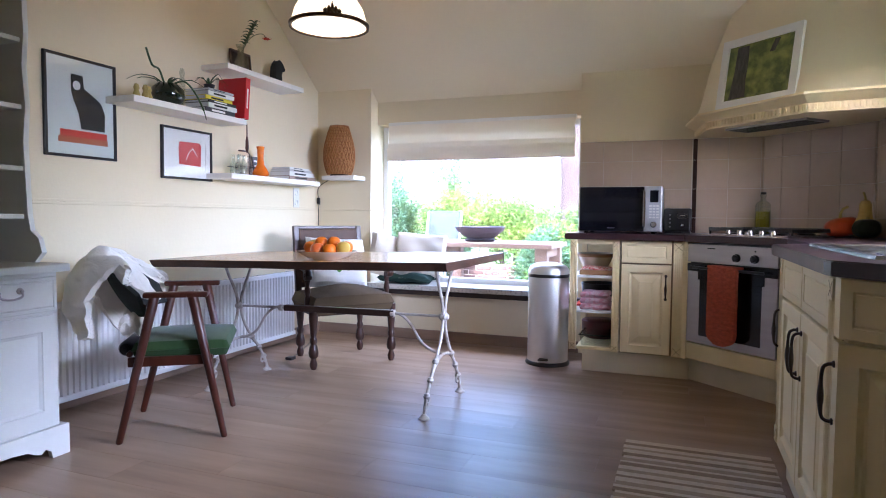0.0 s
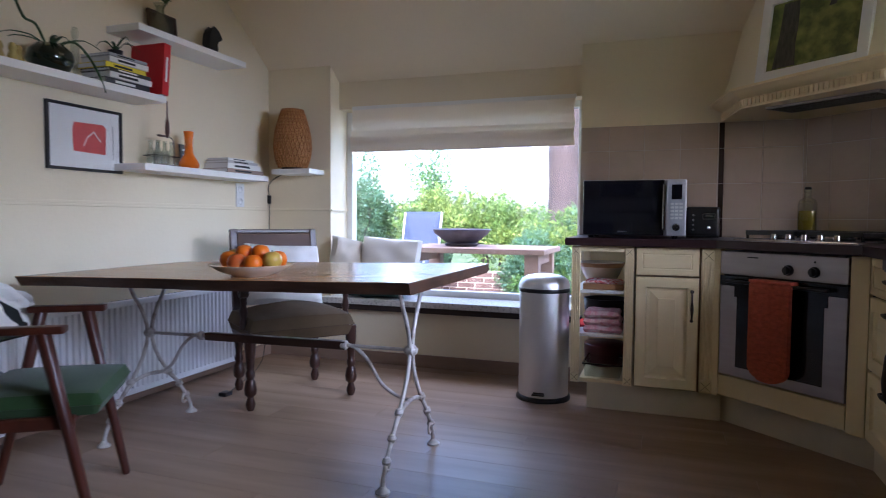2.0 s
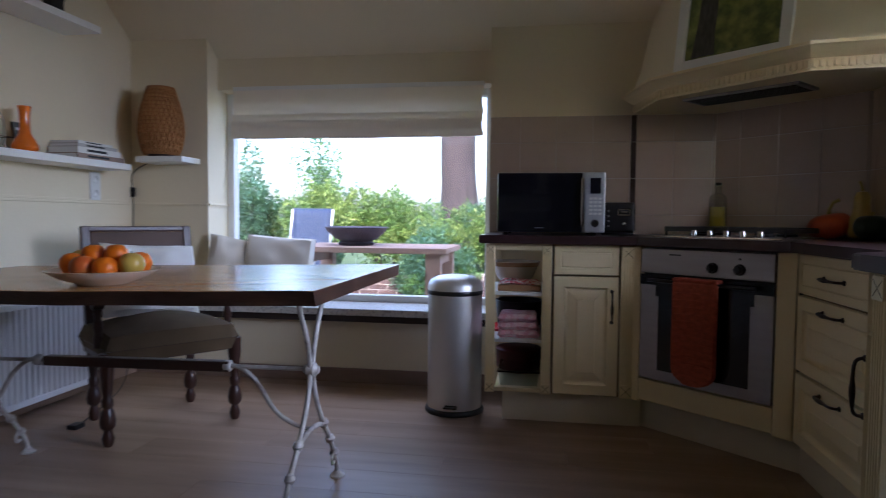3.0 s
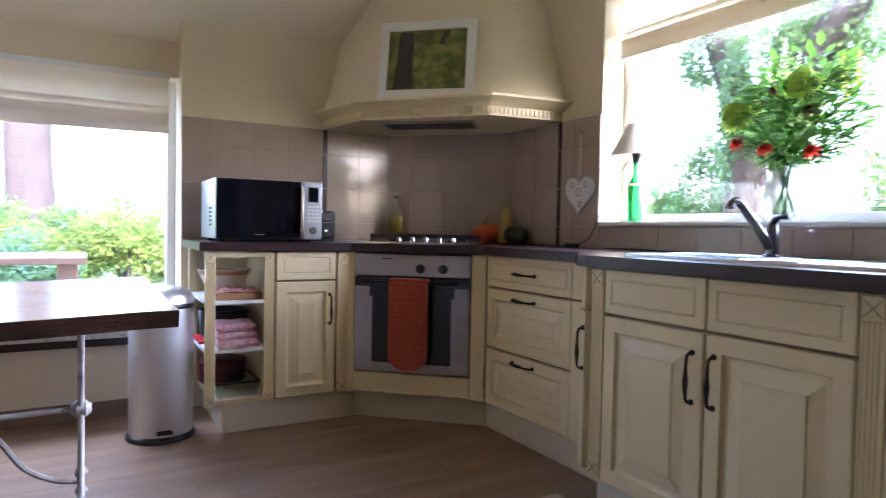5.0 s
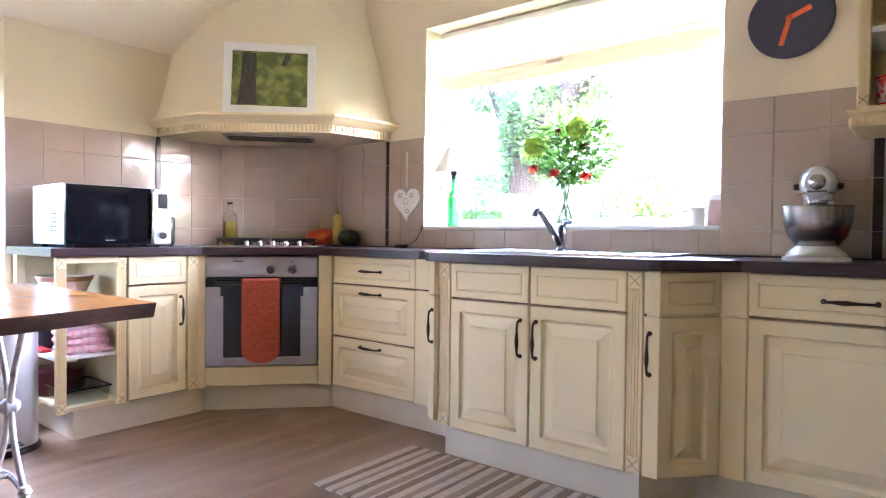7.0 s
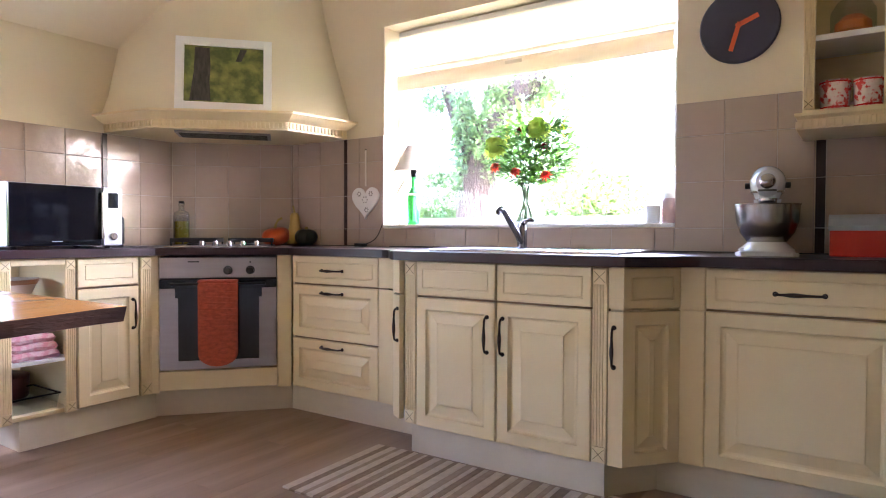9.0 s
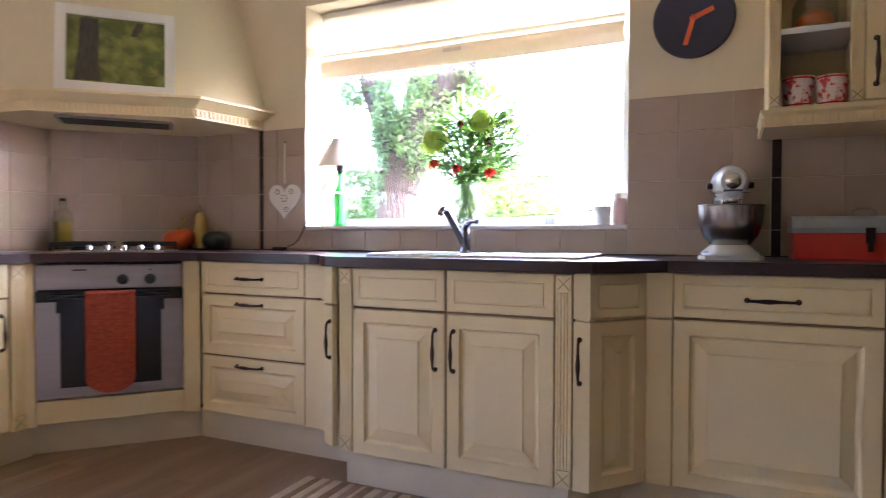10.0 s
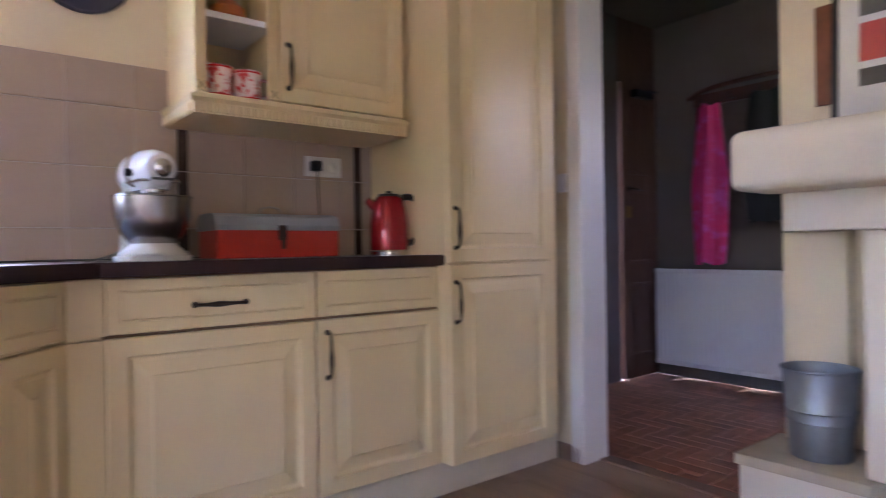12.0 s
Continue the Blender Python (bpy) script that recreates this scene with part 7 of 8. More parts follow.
# pedal bin
pb = thing("pedal_bin", "tall brushed steel pedal bin with a domed lid", "bin", pose(-0.768, 4.345, 0, 0, 0, 0))
part("body", lathe(B(), [(0.138, 0.018), (0.138, 0.60)], 48), BINSTEEL, pb, smooth=True)
part("base_ring", lathe(B(), [(0.150, 0), (0.152, 0.010), (0.146, 0.022), (0.138, 0.026)], 48), BLACK, pb, smooth=True)
part("lid_ring", lathe(B(), [(0.139, 0.600), (0.142, 0.604), (0.142, 0.618), (0.139, 0.622)], 48), BLACK, pb, smooth=True)
part("lid", lathe(B(), [(0.141, 0.622), (0.140, 0.645), (0.125, 0.672), (0.09, 0.690), (0.04, 0.698), (0, 0.699)], 48), BINSTEEL, pb, smooth=True)
part("pedal", bx(bx(B(), -0.034, 0.034, -0.168, -0.140, 0.046, 0.053, 0.003), -0.030, 0.030, -0.1405, -0.132, 0.042, 0.058, 0.003), BLACK, pb)
# striped rug
RUGM = [mat("rug_cream", (0.66, 0.55, 0.42), 0.95, var=0.2, scale=30, fine=160, bump=0.9, dist=0.006), mat("rug_brown", (0.33, 0.24, 0.165), 0.95, var=0.3, scale=30, fine=160, bump=0.9, dist=0.006), mat("rug_tan", (0.42, 0.32, 0.23), 0.95, var=0.25, scale=30, fine=160, bump=0.9, dist=0.006)]
rg = thing("rug", "striped cream and brown woven cotton rug before the sink", "rug", pose(0, 0, 0))
y = 2.965
rr = random.Random(9)
k = 0
while y > 1.72:
    w = (0.040, 0.026, 0.030, 0.020, 0.034)[k % 5] * rr.uniform(0.8, 1.2)
    mm = RUGM[(0, 1, 0, 2)[k % 4]]
    bm = bx(B(), -0.128 + rr.uniform(-0.006, 0.006), 0.458 + rr.uniform(-0.006, 0.006), y - w, y, 0.0005, 0.0095, 0.003)
    part("stripe", bm, mm, rg)
    y -= w + 0.0004
    k += 1
# things in the open shelf
SH = pose(-0.60, 4.20, 0)
WOODBOWL = mat("turned_wood", (0.42, 0.22, 0.10), 0.45, var=0.35, scale=8, stretch=(1, 1, 4))
o = thing("bowl", "large white and terracotta bowl on the upper shelf", "bowl", SH @ pose(0.13, 0.25, 0.631))
part("body", lathe(B(), [(0.055, 0), (0.060, 0.008), (0.095, 0.06), (0.125, 0.13), (0.128, 0.135), (0.122, 0.134), (0.09, 0.06), (0.05, 0.012), (0, 0.011)], 30), CERAMIC, o, smooth=True)
part("band", lathe(B(), [(0.118, 0.112), (0.1265, 0.132), (0.1275, 0.130), (0.119, 0.110)], 30, cap=False), WOODBOWL, o)
o = thing("basket", "shallow wooden tray with a red checked cloth", "tray", SH @ pose(0.055, 0.04, 0.631))
part("tray", bx(B(), 0, 0.21, 0, 0.16, 0, 0.032, 0.006), WOODBOWL, o)
CHECK = mat("red_check_cloth", (0.70, 0.60, 0.55), 0.9, scale=50, fine=250, bump=0.3, col2=(0.50, 0.06, 0.06), contrast=(0.45, 0.55))
part("cloth", pad(B(), 0.005, 0.205, 0.005, 0.155, 0.026, 0.046, 0.006, 10, 0.01, 3), CHECK, o, smooth=True)
PINKT = mat("pink_towel", (0.60, 0.24, 0.28), 0.95, scale=40, fine=220, bump=0.5, col2=(0.66, 0.48, 0.48), contrast=(0.42, 0.6))
for k in range(3):
    o = thing("towel", "folded pink checked tea towel on the shelf", "towel", SH @ pose(0.058, 0.03 + 0.006 * k, 0.4015 + 0.038 * k), "folded tea towels")
    part("cloth", pad(B(), 0, 0.205 - 0.008 * k, 0, 0.19, 0, 0.037, 0.002, 20, 0.006, k, 18), PINKT, o, smooth=True)
o = thing("baking_dish", "dark oval baking dish behind the towels", "dish", SH @ pose(0.15, 0.36, 0.4015))
part("body", lathe(B(), [(0.09, 0), (0.115, 0.02), (0.125, 0.14), (0.128, 0.15), (0.12, 0.15), (0.11, 0.03), (0, 0.02)], 28), BLACK, o, smooth=True)
o = thing("mat", "red folded place mat on the shelf edge", "mat", SH @ pose(0.004, 0.20, 0.402))
part("cloth", bx(B(), 0, 0.05, 0, 0.22, 0, 0.014, 0.004), MUGRED, o)
o = thing("glass_dish", "clear rectangular glass oven dish on the bottom board", "dish", SH @ pose(0.062, 0.05, 0.1615))
t = loft(bmesh.new(), [([(0.01, 0.01), (0.19, 0.01), (0.19, 0.25), (0.01, 0.25)], 0.0), ([(0, 0), (0.2, 0), (0.2, 0.26), (0, 0.26)], 0.07)])
part("dish", t, CLEAR, o)
part("rim", bx(bx(bx(bx(B(), -0.006, 0.206, -0.006, 0.004, 0.066, 0.074, 0.003), -0.006, 0.206, 0.256, 0.266, 0.066, 0.074, 0.003), -0.006, 0.004, 0.004, 0.256, 0.066, 0.074, 0.003), 0.196, 0.206, 0.004, 0.256, 0.066, 0.074, 0.003), SMOKE, o)
o = thing("casserole", "dark red enamel casserole at the back of the shelf", "pan", SH @ pose(0.15, 0.40, 0.1615))
part("body", lathe(B(), [(0.10, 0), (0.12, 0.02), (0.125, 0.12), (0.118, 0.125), (0, 0.13)], 28), mat("maroon_enamel", (0.10, 0.012, 0.014), 0.3, var=0.2), o, smooth=True)

# ---- fireplace beside the doorway ----
FPL = mat("chimney_plaster", (0.82, 0.76, 0.63), 0.8, var=0.08, scale=5, fine=30, bump=0.4, dist=0.006)
HEARTH = mat("hearth_flagstone", (0.60, 0.53, 0.38), 0.6, var=0.25, scale=7, fine=60, bump=0.25)
fp = thing("fireplace", "white plastered open fireplace with a thick rounded mantel shelf", "fireplace", pose(0, 0, 0))
mn = part("mantel", bx(B(), -1.72, -0.235, -0.208, 0.045, 1.085, 1.268, 0.045, 5), FPL, fp, "thick rounded plaster mantel shelf", smooth=True)
part("frieze", bx(B(), -1.66, -0.312, -0.206, -0.155, 0.965, 1.087, 0.006), FPL, fp)
part("pillar", bx(B(), -0.72, -0.525, -0.42, -0.160, 0.242, 0.966, 0.015, 3), FPL, fp)
part("pillar", bx(B(), -1.66, -1.48, -0.42, -0.160, 0.242, 0.966, 0.015, 3), FPL, fp)
part("hearth_base", bx(B(), -1.74, -0.170, -0.462, -0.135, 0, 0.205, 0.004), FPL, fp)
for xa, xb in ((-1.75, -1.36), (-1.355, -0.96), (-0.955, -0.56), (-0.555, -0.158)):
    part("hearth_slab", bx(B(), xa, xb, -0.462, -0.122, 0.205, 0.241, 0.006), HEARTH, fp)
SOOT = mat("soot_black", (0.02, 0.018, 0.016), 0.95, var=0.4)
part("firebox", bx(B(), -1.478, -0.723, -0.468, -0.455, 0.242, 0.966), SOOT, fp)
ZINC = mat("galvanised_zinc", (0.36, 0.40, 0.42), 0.45, 0.75, var=0.25, scale=14, fine=60, bump=0.08)
bk = thing("zinc_bucket", "grey galvanised zinc bucket standing on the hearth", "bucket", pose(-0.356, -0.300, 0.241) @ Matrix.Diagonal((0.89, 0.89, 1.0, 1)))
part("body", lathe(B(), [(0.098, 0), (0.100, 0.010), (0.108, 0.115), (0.112, 0.118), (0.109, 0.124), (0.113, 0.15), (0.117, 0.153), (0.114, 0.158), (0.122, 0.278), (0.126, 0.281), (0.124, 0.285), (0.119, 0.281), (0.105, 0.12), (0.095, 0.012), (0, 0.011)], 40), ZINC, bk, smooth=True)
part("rim", tube(B(), [(0.124 * math.cos(a), 0.124 * math.sin(a), 0.282) for a in [2 * math.pi * i / 36 for i in range(37)]], 0.0045, 6), ZINC, bk, smooth=True)
# on the mantel
RUST = mat("rusty_copper", (0.30, 0.10, 0.03), 0.55, 0.3, scale=9, fine=60, bump=0.2, col2=(0.10, 0.04, 0.02))
o = thing("wood_panel", "rust brown slab with a rough edge hanging above the mantel", "ornament", pose(-0.400, -0.196, 1.345, 0, 0, 180))
part("slab", prism(B(), [(0, 0), (0.075, 0), (0.079, 0.06), (0.072, 0.10), (0.080, 0.15), (0.074, 0.21), (0.078, 0.30), (0, 0.30)], 0, 0.012, Matrix(((1, 0, 0, 0), (0, 0, -1, 0), (0, 1, 0, 0), (0, 0, 0, 1)))), RUST, o)
picture("black-framed graphic print standing on the mantel", pose(-0.465, -0.130, 1.268, -3, 0, 180), 0.42, 0.56, [
    (SLATE, [(0.07, 0.10), (0.34, 0.10), (0.34, 0.15), (0.07, 0.15)], "grey_bar"), (REDINK, [(0.07, 0.17), (0.34, 0.17), (0.34, 0.28), (0.07, 0.28)], "red_bar"),
    (SLATE, [(0.07, 0.30), (0.34, 0.30), (0.34, 0.42), (0.07, 0.42)], "grey_block")], PAPERW, FRAMEBLACK, 0.016)

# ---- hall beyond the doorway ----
# grey plaster darkened so its colour carries the dimness of the hall
HALLW = mat("hall_grey_plaster_dimmed", (0.155, 0.130, 0.110), 0.85, var=0.15, scale=2.5, fine=30, bump=0.3)
HALLF = mat("hall_parquet", (0.44, 0.18, 0.095), 0.45, var=0.45, scale=6, fine=40, bump=0.2, rand=0.2, stretch=(1, 4, 1))
floor_hall = setting("floor_hall", bx(B(), -1.2, 1.62, -2.35, -0.301, -0.12, -0.014), HALLF, "red-brown parquet floor of the hall")
setting("wall_hall_south", bx(B(), -1.2, 1.62, -2.30, -2.15, 0, 2.6), HALLW, "grey plastered hall wall in a dimmed tone")
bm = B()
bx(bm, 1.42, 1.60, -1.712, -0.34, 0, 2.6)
setting("wall_hall_east", bm, HALLW, "grey plastered hall wall in a dimmed tone")
# opening out of view, added so that daylight reaches the hall
bm = B()
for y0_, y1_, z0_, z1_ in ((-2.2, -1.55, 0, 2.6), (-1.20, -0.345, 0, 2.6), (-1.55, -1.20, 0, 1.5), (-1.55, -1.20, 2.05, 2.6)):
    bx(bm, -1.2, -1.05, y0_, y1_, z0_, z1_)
setting("wall_hall_west", bm, HALLW, "grey plastered hall wall with an added unseen opening for daylight")
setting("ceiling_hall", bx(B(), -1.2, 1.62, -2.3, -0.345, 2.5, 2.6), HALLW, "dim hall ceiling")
# one grey strip paints both the skirting and the shadow below the radiator
setting("baseboard_hall", bx(B(), -1.05, 1.42, -2.15, -2.132, 0, 0.075, 0.004), SLATE, "grey hall skirting with the gap shadow painted into its strip")
HDOOR = mat("dark_oak_door", (0.15, 0.075, 0.042), 0.45, var=0.4, scale=4, fine=50, bump=0.15, stretch=(6, 6, 0.8))
dr = thing("door_1", "dark oak outer door standing slightly open in the hall", "door", pose(1.425, -2.14, 0, 0, 0, 0), kind="structure")
part("door_leaf", bx(B(), -0.02, 0.025, -0.006, 0.405, 0.005, 2.056, 0.004), HDOOR, dr)
for za in (0.15, 0.80, 1.42):
    part("door_panel", relief(B(), 0.06, 0.345, za, za + 0.52, [(0, 0.006), (0.004, -0.004), (0.02, -0.004), (0.03, 0.002)], pose(-0.02, 0.405, 0, 0, 0, -90)), HDOOR, dr)
part("door_handle", tube(lathe(B(), [(0.022, 0), (0.022, 0.008), (0, 0.009)], 14, m=pose(-0.02, 0.34, 1.32, 0, -90)), [(-0.03, 0.34, 1.32), (-0.06, 0.34, 1.32), (-0.06, 0.25, 1.31)], 0.008, 8), IRON, dr)
part("lock_plate", bx(B(), -0.026, -0.018, 0.315, 0.365, 1.12, 1.20, 0.002), BRASS, dr)
part("door_closer", bx(bx(B(), -0.075, -0.018, 0.10, 0.30, 1.96, 2.01, 0.008), -0.06, -0.05, 0.02, 0.14, 2.015, 2.025), BLACK, dr)
setting("door_lintel", bx(B(), 1.42, 1.60, -2.16, -1.714, 2.058, 2.5), HDOOR, "brown wooden panel above the hall door")
# casing of the doorway
bm = B()
bx(bm, 0.523, 0.537, -0.362, SY + 0.012, 0, 2.05, 0.003)
bx(bm, 0.535, 0.590, SY, SY + 0.014, 0, 2.05, 0.004)
bx(bm, -0.285, 0.523, -0.362, SY + 0.012, 2.046, 2.06, 0.003)
setting("door_casing", bm, WHITE, "white painted door casing")
setting("threshold", bx(B(), -0.168, 0.523, -0.372, -0.30, -0.014, 0.008, 0.005), WOODBASE, "worn wooden threshold")
o = thing("light_switch", "cream light switch beside the doorway", "switch", pose(0.625, SY, 1.205))
part("plate", bx(B(), -0.026, 0.026, 0, 0.010, -0.04, 0.04, 0.003), SOCKETW, o)
part("rocker", bx(B(), -0.017, 0.017, 0.008, 0.015, -0.028, 0.028, 0.003), SOCKETW, o)
radiator("white panel radiator in the hall below the coat rack", pose(1.385, -2.148, 0, 0, 0, 180) , 0.90, 0.085, 0.760, 0.075)
RACK = mat("rack_mahogany", (0.10, 0.035, 0.022), 0.4, var=0.4, scale=4, stretch=(1, 4, 4))
rk = thing("coat_rack", "dark wooden coat rack with a curved top on the hall wall", "coat rack", pose(1.10, -2.15, 1.86, 0, 0, 180))
part("board", bx(B(), 0, 0.95, -0.024, 0, 0, 0.085, 0.006), RACK, rk)
bm = B()
tube(bm, curve_pts([(-0.02, -0.05, 0.06), (0.1, -0.06, 0.10), (0.3, -0.06, 0.115), (0.6, -0.06, 0.115), (0.85, -0.06, 0.10), (0.97, -0.05, 0.06)], 6), 0.016, 8)
part("rail", bm, RACK, rk, smooth=True)
for k in range(5):
    part("hook", tube(B(), curve_pts([(0.08 + 0.2 * k, -0.02, 0.03), (0.08 + 0.2 * k, -0.06, 0.01), (0.08 + 0.2 * k, -0.085, 0.03), (0.08 + 0.2 * k, -0.08, 0.055)], 4), 0.006, 6), IRON, rk, smooth=True)


def hung(name, label, cat, m, w, h, material, seed, taper=0.55):
    """Cloth hanging in folds from a hook; local x along the wall, -y into the room, z down from 0."""
    ob = thing(name, label, cat, m)
    def f(u, v):
        a = 2 * math.pi * u
        ww = w / 2 * (taper + (1 - taper) * min(1, v * 2.2)) * (1 - 0.12 * max(0, v - 0.8) * 5)
        r = 1 + 0.28 * math.sin(a * 4 + seed + v * 1.5) + 0.15 * noise.noise(Vector((u * 5, v * 3, seed)))
        return (ww * math.cos(a) * r, 0.055 * math.sin(a) * r - 0.075, -h * v + 0.012 * math.sin(a * 3 + seed))
    part("cloth", shell(B(), f, 40, 26, 0.004), material, ob, smooth=True)
    return ob


PINKS = mat("pink_print_silk", (0.62, 0.004, 0.10), 0.5, scale=14, fine=60, bump=0.2, col2=(0.60, 0.08, 0.34), contrast=(0.5, 0.66))
DARKC = mat("dark_jacket", (0.028, 0.032, 0.030), 0.8, var=0.4, fine=120, bump=0.4)
hung("scarf", "bright pink patterned scarf hanging from the coat rack", "scarf", pose(0.965, -2.15, 1.85, 0, 0, 180), 0.20, 1.05, PINKS, 1)
hung("jacket", "dark quilted jacket hanging from the coat rack", "jacket", pose(0.575, -2.15, 1.87, 0, 0, 180), 0.30, 0.80, DARKC, 3, 0.7)

# ---- the garden ----
GRASS = mat("lawn_green", (0.07, 0.115, 0.03), 0.9, var=0.5, scale=1.2, fine=40, bump=0.6, dist=0.03)
PAVE = mat("brick_paving", (0.16, 0.125, 0.115), 0.8, var=0.4, scale=3, fine=40, bump=0.4, dist=0.01)
gd = setting("ground", bx(B(), -400, 400, -400, 400, -0.6, -0.16), GRASS, "lawn reaching to the horizon")
setting("pavement", bx(B(), -6, 1.40, 5.15, 8.3, -0.3, -0.05), PAVE, "dark paved terrace outside the window")
BRICK = mat("garden_brick", (0.12, 0.075, 0.065), 0.85, var=0.4, scale=8, fine=50, bump=0.4)
gw = thing("garden_wall", "low dark brick garden wall below the hedge", "wall", pose(0, 0, 0))
bmw = None
for r in range(6):
    for k in range(42):
        xa = -5.6 + 0.225 * k + (0.11 if r % 2 else 0)
        if bmw is None:
            b_ = bx(B(), 0, 0.212, 0, 0.10, 0, 0.055, 0.004, 1)
            bmw = bpy.data.meshes.new("brick")
            b_.to_mesh(bmw)
            b_.free()
            bmw.materials.append(BRICK)
        p = new("brick", bmw)
        p.parent = gw
        p.location = (xa, 8.30 + random.uniform(-0.003, 0.003), -0.05 + 0.066 * r)
part("mortar", bx(B(), -5.6, 3.9, 8.312, 8.5, -0.2, 0.342), GROUT, gw)
GL = [mat("leaf_yellow_green", (0.20, 0.27, 0.05), 0.5, var=0.4, scale=3), mat("leaf_mid_green", (0.10, 0.20, 0.04), 0.5, var=0.4, scale=3), mat("leaf_blue_green", (0.06, 0.15, 0.11), 0.5, var=0.4, scale=3), mat("leaf_dark_green", (0.03, 0.085, 0.025), 0.5, var=0.4, scale=3)]
for g_ in GL:
    nn = g_.node_tree.nodes
    tl_, ms_ = nn.new("ShaderNodeBsdfTranslucent"), nn.new("ShaderNodeMixShader")
    tl_.inputs[0].default_value, ms_.inputs[0].default_value = (0.24, 0.36, 0.14, 1), 0.42
    g_.node_tree.links.new(nn["Principled BSDF"].outputs[0], ms_.inputs[1])
    g_.node_tree.links.new(tl_.outputs[0], ms_.inputs[2])
    g_.node_tree.links.new(ms_.outputs[0], nn["Material Output"].inputs[0])
BARKM = mat("tree_bark", (0.055, 0.042, 0.042), 0.95, var=0.5, scale=6, fine=30, bump=0.9, dist=0.03, stretch=(2, 2, 0.5))


def foliage(name, parent, blobs, n, size, mats, seed):
    """n small leaves on and inside uneven clumps (x, y, z, rx, ry, rz)."""
    r = np.random.RandomState(seed)
    bl = np.array(blobs)
    w = (bl[:, 3] * bl[:, 5]) / (bl[:, 3] * bl[:, 5]).sum()
    idx = r.choice(len(bl), n, p=w)
    d = r.normal(size=(n, 3))
    d /= np.linalg.norm(d, axis=1)[:, None]
    rad = 1 - 0.45 * r.rand(n) ** 1.5
    lump = 1 + 0.22 * np.sin(d[:, 0] * 7 + idx) * np.cos(d[:, 2] * 6 + idx * 2) + 0.10 * r.normal(size=n)
    c = bl[idx, :3] + d * bl[idx, 3:6] * (rad * lump)[:, None]
    a = d + 0.9 * r.normal(size=(n, 3))
    a /= np.linalg.norm(a, axis=1)[:, None]
    b = np.cross(a, r.normal(size=(n, 3)))
    b /= np.linalg.norm(b, axis=1)[:, None]
    s = size * (0.6 + 0.8 * r.rand(n))[:, None]
    nrm = np.cross(a, b)
    v = np.stack([c - a * s, c + b * s * 0.42 + nrm * s * 0.12, c + a * s, c - b * s * 0.42 + nrm * s * 0.12], 1).reshape(-1, 3)
    k = np.arange(n) * 4
    faces = np.concatenate([np.stack([k, k + 1, k + 2], 1), np.stack([k, k + 2, k + 3], 1)])
    me = bpy.data.meshes.new(name)
    me.from_pydata(v.tolist(), [], faces.tolist())
    for m in mats:
        me.materials.append(m)
    pick = np.where(r.rand(n) < 0.6, idx % len(mats), r.randint(0, len(mats), n))
    me.polygons.foreach_set("material_index", np.concatenate([pick, pick]).astype(np.int32))
    ob = new(name, me)
    ob.parent = parent
    ob["kind"] = "stuff"
    return ob


def shrub(label, x, y, z0, w, d, h, n, mats, seed, size=0.045):
    ob = thing("shrub", label, "shrub", pose(x, y, z0))
    r = random.Random(seed)
    bm = B()
    for k in range(7):
        a = r.uniform(0, 6.28)
        tube(bm, curve_pts([(r.uniform(-0.1, 0.1), r.uniform(-0.1, 0.1), -0.05), (w * 0.12 * math.cos(a), d * 0.12 * math.sin(a), h * 0.3), (w * 0.22 * math.cos(a), d * 0.2 * math.sin(a), h * 0.55)], 4), [0.03 - 0.0026 * i for i in range(9)], 6)
    part("stems", bm, BARKM, ob)
    blobs = []
    for k in range(12):
        a, q = r.uniform(0, 6.28), r.random() ** 0.5
        blobs.append((w * 0.36 * q * math.cos(a), d * 0.36 * q * math.sin(a), h * r.uniform(0.28, 0.80), w * r.uniform(0.14, 0.24), d * r.uniform(0.14, 0.24), h * r.uniform(0.13, 0.24)))
    foliage("leaves", ob, blobs, n, size, mats, seed)
    return ob


rs = random.Random(21)
for k in range(9):
    x = -4.9 + 0.85 * k
    shrub("dense sunlit garden shrub in the hedge row", x, 9.0 + rs.uniform(-0.2, 0.3), 0.0, 1.25, 1.0, rs.uniform(1.25, 1.55), 6500, [GL[0], GL[1], GL[2 if k % 3 == 1 else 0]], 40 + k, 0.03)
shrub("tall blue-green conifer at the end of the hedge", -4.15, 8.6, -0.1, 1.0, 1.0, 2.25, 7000, [GL[2], GL[2], GL[3]], 71, 0.028)
shrub("loose blue-green shrub rising behind the hedge", -3.35, 9.9, -0.1, 1.5, 1.0, 2.5, 3600, [GL[2], GL[1]], 72, 0.03)
shrub("low blue-green shrub beside the terrace", -3.05, 8.25, -0.1, 0.9, 0.7, 1.05, 4600, [GL[2], GL[3]], 73, 0.028)
shrub("blue-green leafy shrub before the garden wall", -1.55, 8.15, -0.1, 1.1, 0.5, 1.0, 4600, [GL[2], GL[2], GL[1]], 74, 0.03)


